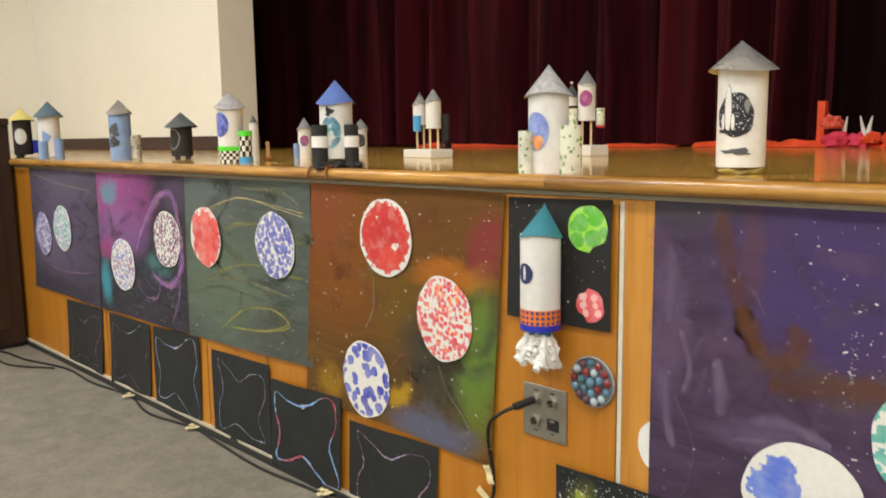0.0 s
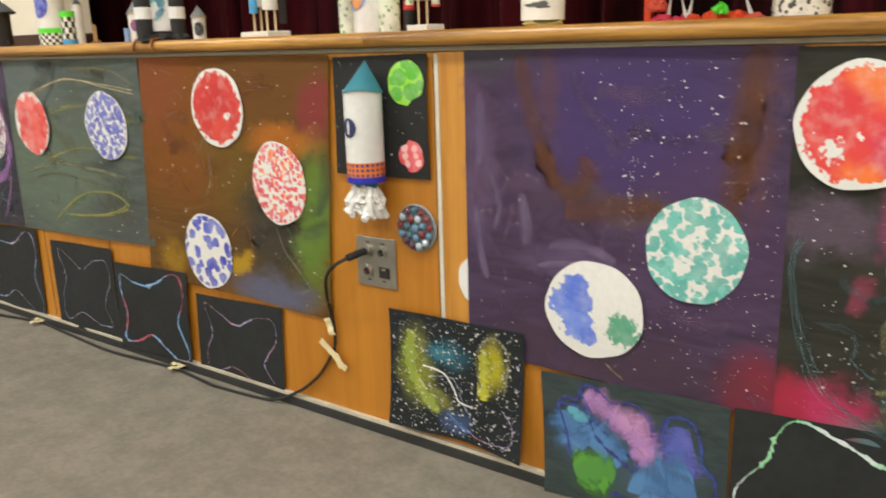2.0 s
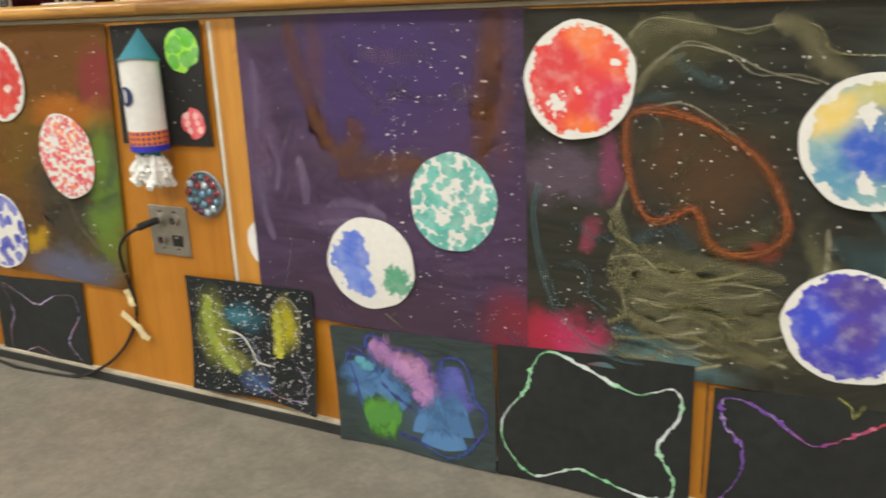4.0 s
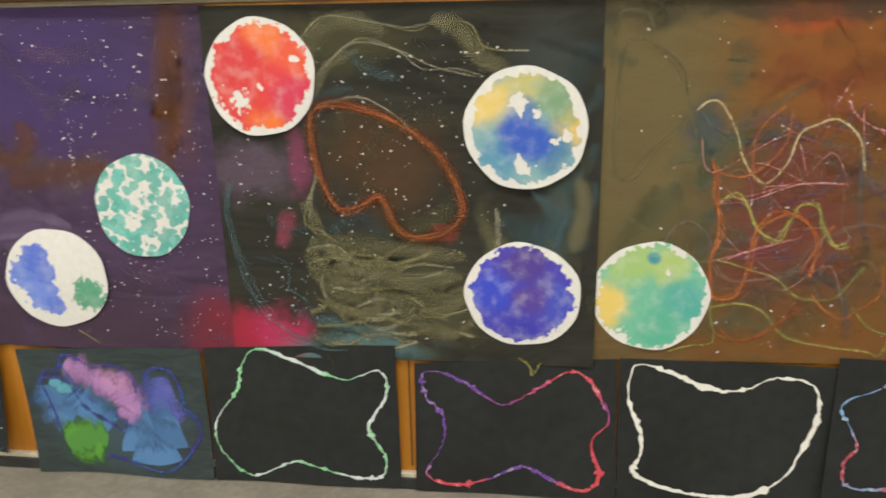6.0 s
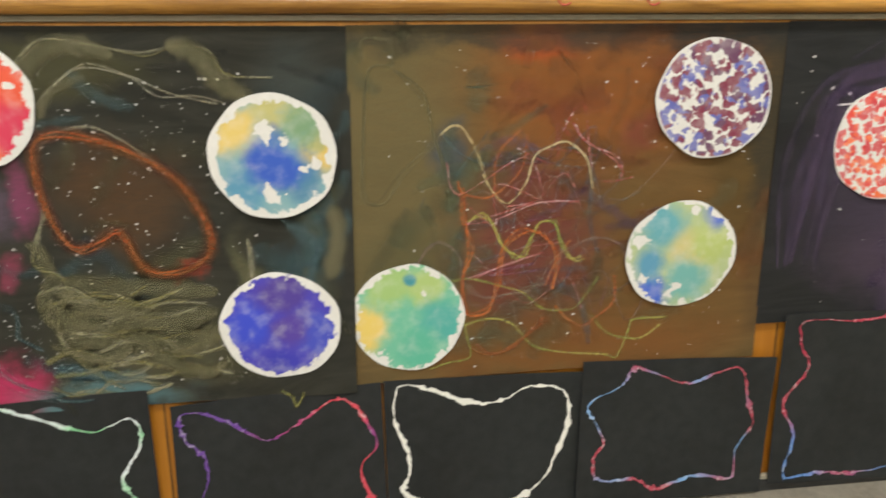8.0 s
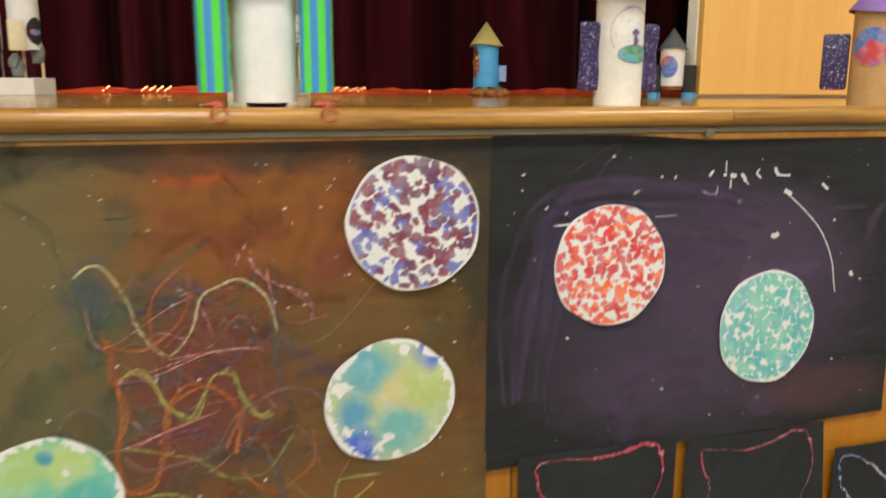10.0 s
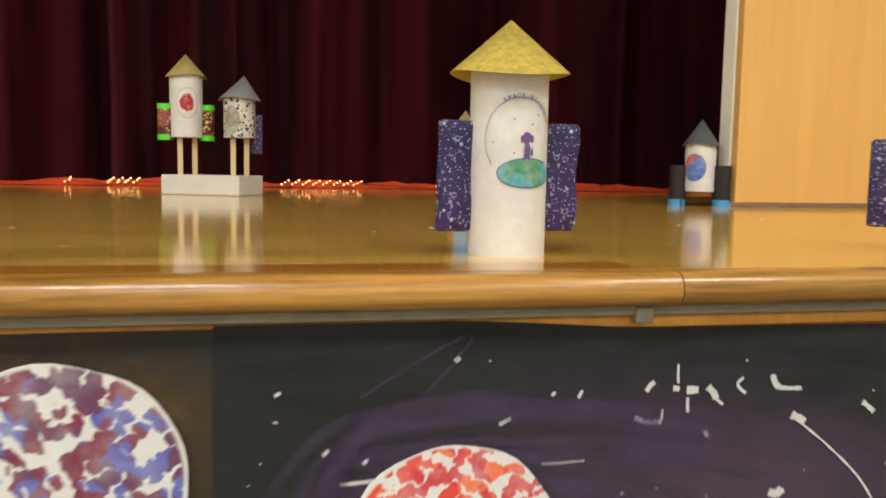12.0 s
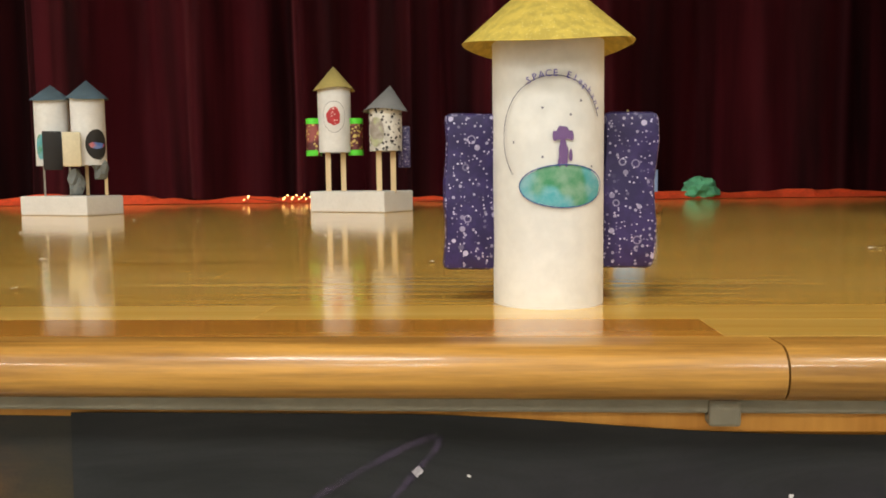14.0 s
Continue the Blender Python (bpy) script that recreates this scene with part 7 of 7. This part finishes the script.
# paper scraps dropped on the stage
bm = bmesh.new()
sr = random.Random(12)
for k in range(110):
    x, y = sr.uniform(-3.4, 3.0), 0.08 + 3.0 * sr.random() ** 1.6
    s_, a = sr.uniform(0.002, 0.006), sr.uniform(0, 3.1)
    q = [(dx * math.cos(a) - dy * math.sin(a), dx * math.sin(a) + dy * math.cos(a), 0.0008 + sr.uniform(0, 0.0025)) for dx, dy in ((-s_, -s_ * 0.6), (s_, -s_ * 0.4), (s_ * 0.8, s_ * 0.7), (-s_ * 0.7, s_ * 0.5))]
    bm.faces.new([bm.verts.new((x + qx, y + qy, H + qz)) for qx, qy, qz in q])
ob = part("paper_scraps", bm, "starwhite")
tagged(ob, "tiny scraps of white paper scattered on the stage floor", "paper scraps", kind="stuff")
for a in (-0.035, 0.035):
    ob = part("paper_tassel", pipe([(-1.563 + a, 0.0, H + 0.006), (-1.563 + a, -0.026, H + 0.004), (-1.563 + a * 1.15, -0.036, H - 0.012), (-1.563 + a * 1.25, -0.036, H - 0.026)], 0.0035, 6, 4), C["brownfoot"])
    tagged(ob, "orange twist of paper hanging over the stage lip", "paper tassel", "paper tassels")

# ---- things on and before the stage front ----
wr = thing("wall_rocket", "three-dimensional paper rocket with a teal cone and tissue flame", "paper rocket", at=pose(-.795, -0.047, .636))
part("body_tube", tube_bm(0.0405, 0.0, 0.187, 36), "white", wr, smooth=True)
part("nose_cone", cone_bm(0.0445, 0.184, 0.064, 0.008), C["teal"], wr, smooth=True)
part("band", lathe([(0.0415, 0.004), (0.0415, 0.036)], 36, 0.0, 9.0), DIAMOND, wr, "orange and blue patterned band", smooth=True)
part("band", lathe([(0.0417, -0.008), (0.0417, 0.005)], 36, 0.0), C["royal"], wr, "royal blue band", smooth=True)
bd = part("badge", curved_disc(0.0413, -100, 0.11, 0.0195, 0.021, 0.0009), paper("navy_badge", (46, 54, 96)), wr, "round navy badge", smooth=True)
part("emblem", curved_disc(0.0413, -100, 0.111, 0.0035, 0.015, 0.0016, 12, 2), "white", bd, "small white rocket emblem")
for a in (-0.014, 0.014):
    part("engine", tube_bm(0.0135, -0.03, -0.002, 18), C["teal"], wr, smooth=True, at=pose(a, -0.004, 0))
for k in range(60):
    a = zig.uniform(-1, 1)
    part("tissue_strand", pipe([(a * 0.02, zig.uniform(-0.02, 0.012), -0.02), (a * 0.034 - 0.002, zig.uniform(-0.032, 0.02), -0.05), (a * 0.041 - 0.006 + zig.uniform(-0.007, 0.007), zig.uniform(-0.035, 0.03), -0.082 + zig.uniform(-0.008, 0.014))], zig.uniform(0.0045, 0.0085), 6, 3), C["tissue"], wr)

gem = thing("gem_disc", "clear disc filled with red and blue glass gems on the panelling", "decoration", at=pose(-.694, -0.008, .526))
bm = lathe([(0.0, 0.0), (0.05, 0.0), (0.0525, 0.003), (0.0525, 0.007), (0.05, 0.008)], 40, 0.0)
part("disc", bm, plain("clouded_plastic", (150, 156, 160), 0.25, 0.1, 30, 0), gem, smooth=True, at=pose(0, 0.007, 0, 90, 0, 0))
GEMS = [plain("gem_" + n, c, 0.12, 0.1, 30, 0, coat=1.0) for n, c in (("ruby", (120, 24, 36)), ("blue", (84, 124, 150)), ("clear", (176, 190, 200)), ("teal", (60, 100, 116)), ("plum", (84, 40, 64)))]
gr = random.Random(4)
for k, (ring, count) in enumerate(((0.0, 1), (0.022, 7), (0.04, 13))):
    for j in range(count):
        a = 2 * math.pi * j / count + 0.3 * k
        bm = bmesh.new()
        bmesh.ops.create_icosphere(bm, subdivisions=2, radius=0.0088 if k else 0.011)
        for v in bm.verts:
            v.co.y *= 0.55
        part("gem", bm, GEMS[1] if not k else gr.choice(GEMS), gem, smooth=True, at=pose(ring * math.cos(a), -0.006, ring * math.sin(a)))

plate = thing("wall_plate", "stainless steel plate with four audio sockets", "wall plate", at=pose(-.817, -0.001, .431))
part("plate", box(-0.058, 0.058, -0.004, 0.0, -0.059, 0.059, 0.0015), "steel", plate)
for dx, dz, kind in ((-0.022, 0.026, 0), (0.022, 0.026, 0), (-0.022, -0.022, 1), (0.024, -0.022, 2)):
    if kind == 2:
        s = part("socket", box(dx - 0.015, dx + 0.015, -0.0075, -0.004, dz - 0.013, dz + 0.013, 0.002), "black", plate)
        part("latch", box(dx - 0.006, dx + 0.006, -0.009, -0.0075, dz + 0.006, dz + 0.011, 0.001), "steel", s)
        continue
    s = part("socket", lathe([(0.0, 0.002), (0.009, 0.002), (0.009, 0.009), (0.0125, 0.009), (0.0125, 0.0)], 24), "steel", plate, smooth=True, at=pose(dx, -0.004, dz, 90, 0, 0))
    part("insert", lathe([(0.0, 0.0045), (0.0086, 0.0045), (0.0086, 0.002)], 20), "black", s)
    part("flange", box(-0.013, 0.013, -0.015, 0.015, 0.0, 0.002, 0.0005), "steel", s)
    for q in (-1, 1):
        part("insert_pin", lathe([(0.0, 0.007), (0.0012, 0.007), (0.0012, 0.0045)], 8), C["red"] if kind else M["steel"], s, at=pose(q * 0.004, q * 0.002, 0))
for dx, dz in ((-0.05, 0.05), (0.05, 0.05), (-0.05, -0.05), (0.05, -0.05)):
    part("screw", lathe([(0.0, 0.0015), (0.0028, 0.001), (0.003, 0.0)], 12), "steel", plate, at=pose(dx, -0.004, dz, 90, 0, 0))
for dx, dz in ((-0.022, 0.046), (0.022, 0.046), (-0.022, -0.043), (0.022, -0.043)):
    part("label_bar", box(dx - 0.005, dx + 0.005, -0.0046, -0.004, dz - 0.0014, dz + 0.0014), "black", plate)
cord = thing("audio_cable", "black audio cable plugged in and taped to the floor", "cable")
plug = part("plug", pipe([(-.839, -0.012, .457), (-.842, -0.03, .456), (-.852, -0.062, .45)], 0.0085, 10, 4), "black", cord, smooth=True)
part("collar", pipe([(-.8385, -0.010, .457), (-.8392, -0.016, .457)], 0.0098, 12, 2), "steel", plug, smooth=True)
part("cord", pipe([(-.852, -0.06, .45), (-.885, -0.07, .43), (-.93, -0.055, .39), (-.955, -0.03, .33), (-.958, -0.012, .26), (-.962, -0.008, .2), (-.99, -0.008, .15), (-1.03, -0.01, .1), (-1.1, -0.016, .045), (-1.2, -0.03, .006), (-1.4, -0.05, .006)], 0.0042, 8, 8), "cable", cord, smooth=True)
part("cord", pipe([(-1.4, -0.05, .006), (-1.62, -0.03, .006), (-1.9, -0.05, .006), (-2.2, -0.03, .006), (-2.38, -0.02, .006), (-2.65, -0.06, .006), (-2.9, -0.018, .006), (-3.2, -0.05, .006), (-3.5, -0.045, .006), (-3.8, -0.12, .006), (-4.0, -0.14, .006), (-4.3, -0.2, .006)], 0.0046, 8, 8), "cable", cord, smooth=True)
part("cord", pipe([(-3.55, -0.08, .006), (-3.75, -0.2, .006), (-3.95, -0.22, .006), (-4.2, -0.3, .006)], 0.0042, 8, 8), "cable", cord, smooth=True)


def tape(x, y, z, w, h, ry, wall=True, turn=0.0):
    bm = bmesh.new()
    n = 8
    rows = []
    for k in range(n + 1):
        t = k / n - 0.5
        rows.append([bm.verts.new((t * w, -0.0012 - 0.0016 * math.sin(9 * t + x), s * h / 2 + 0.001 * math.sin(17 * t))) for s in (-1, 1)])
    for a, b in zip(rows, rows[1:]):
        bm.faces.new((a[0], b[0], b[1], a[1]))
    made = bmesh.ops.extrude_face_region(bm, geom=list(bm.faces))
    for v in made["geom"]:
        if isinstance(v, bmesh.types.BMVert):
            v.co.y -= 0.0006
    bmesh.ops.recalc_face_normals(bm, faces=bm.faces)
    ob = part("tape_strip", bm, "tape", at=pose(x, y, z, 0 if wall else -90, ry, turn))
    tagged(ob, "piece of torn cream masking tape holding a cable", "tape", "masking tape")


tape(-.962, -0.0135, .178, 0.1, 0.018, 38); tape(-.968, -0.0135, .25, 0.045, 0.02, 70); tape(-.945, -0.0135, .165, 0.04, 0.016, 70)
for x in (-2.88, -2.36, -1.585):
    tape(x, -0.03, 0.0125, 0.05, 0.022, 0, False, 70); tape(x - 0.02, -0.02, 0.014, 0.03, 0.018, 0, False, 20)

case = thing("wooden_cabinet", "dark-stained wooden cabinet standing against the stage front", "cabinet", at=pose(-4.0, -0.02, 0))
part("body", box(-0.75, -0.09, -0.5, 0.0, 0.02, 1.10, 0.006), "darkwood", case)
part("top", box(-0.77, -0.07, -0.52, 0.0, 1.1, 1.135, 0.008), "darkwood", case)
part("plinth", box(-0.73, -0.11, -0.48, -0.01, 0.0, 0.02, 0.002), "black", case)
part("side_panel", box(-0.09, -0.083, -0.44, -0.06, 0.1, 1.02, 0.003), "darkwood", case)


# ---- stage floorboards, last ----
boards = tagged(thing("stage_floor", "", ""), "glossy varnished honey-coloured strip floor of the stage", "floor", kind="structure")
ROW = 0.0575
rnd = random.Random(5)
near_mesh = {}


def board(length, kind="floorboard"):
    """One tongue-and-groove board, its top edges eased."""
    if (length, kind) not in near_mesh:
        bm = bmesh.new()
        w, e = ROW - 0.00015, 0.0002
        lo = [bm.verts.new((x, y, -0.02)) for x, y in ((0, 0), (length, 0), (length, w), (0, w))]
        hi = [bm.verts.new((x, y, -e)) for x, y in ((0, 0), (length, 0), (length, w), (0, w))]
        top = [bm.verts.new((x, y, 0)) for x, y in ((e, e), (length - e, e), (length - e, w - e), (e, w - e))]
        for a, b in ((lo, hi), (hi, top)):
            for k in range(4):
                bm.faces.new((a[k], a[(k + 1) % 4], b[(k + 1) % 4], b[k]))
        bm.faces.new(top)
        me = bpy.data.meshes.new("floorboard")
        bm.normal_update()
        bm.to_mesh(me)
        bm.free()
        me.materials.append(M[kind])
        near_mesh[length, kind] = me
    return near_mesh[length, kind]


made = 0
rows = int((CURTAIN_Y + 0.9 - 0.006) / ROW)
far = bmesh.new()
for r in range(rows):
    y = 0.006 + r * ROW
    x = X0 + rnd.uniform(0, 1.2)
    if r == 0:  # a darker board runs along the lip
        x = 1.85 - 1.5 * int((1.85 - X0) / 1.5)
    while x < X1 - 0.1:
        length = rnd.choice((0.9, 1.2, 1.5, 1.8, 2.1))
        if r == 0:
            length = 1.4997
        if r < 34 and -3.6 < x < 3.2 and made < 290:
            ob = new("floorboard", board(length, "darkboard" if r == 0 and x < 1.8 else "floorboard"))
            ob.parent = boards
            ob.location = (x, y, H)
            made += 1
        else:
            w, e = ROW - 0.00015, 0.0002
            box(x, x + length, y, y + w, H - 0.02, H, 0, far)
        x += length + 0.0003
tagged(part("floorboards", far, "floorboard", boards), "farther floorboards of the same strip floor", kind="stuff")
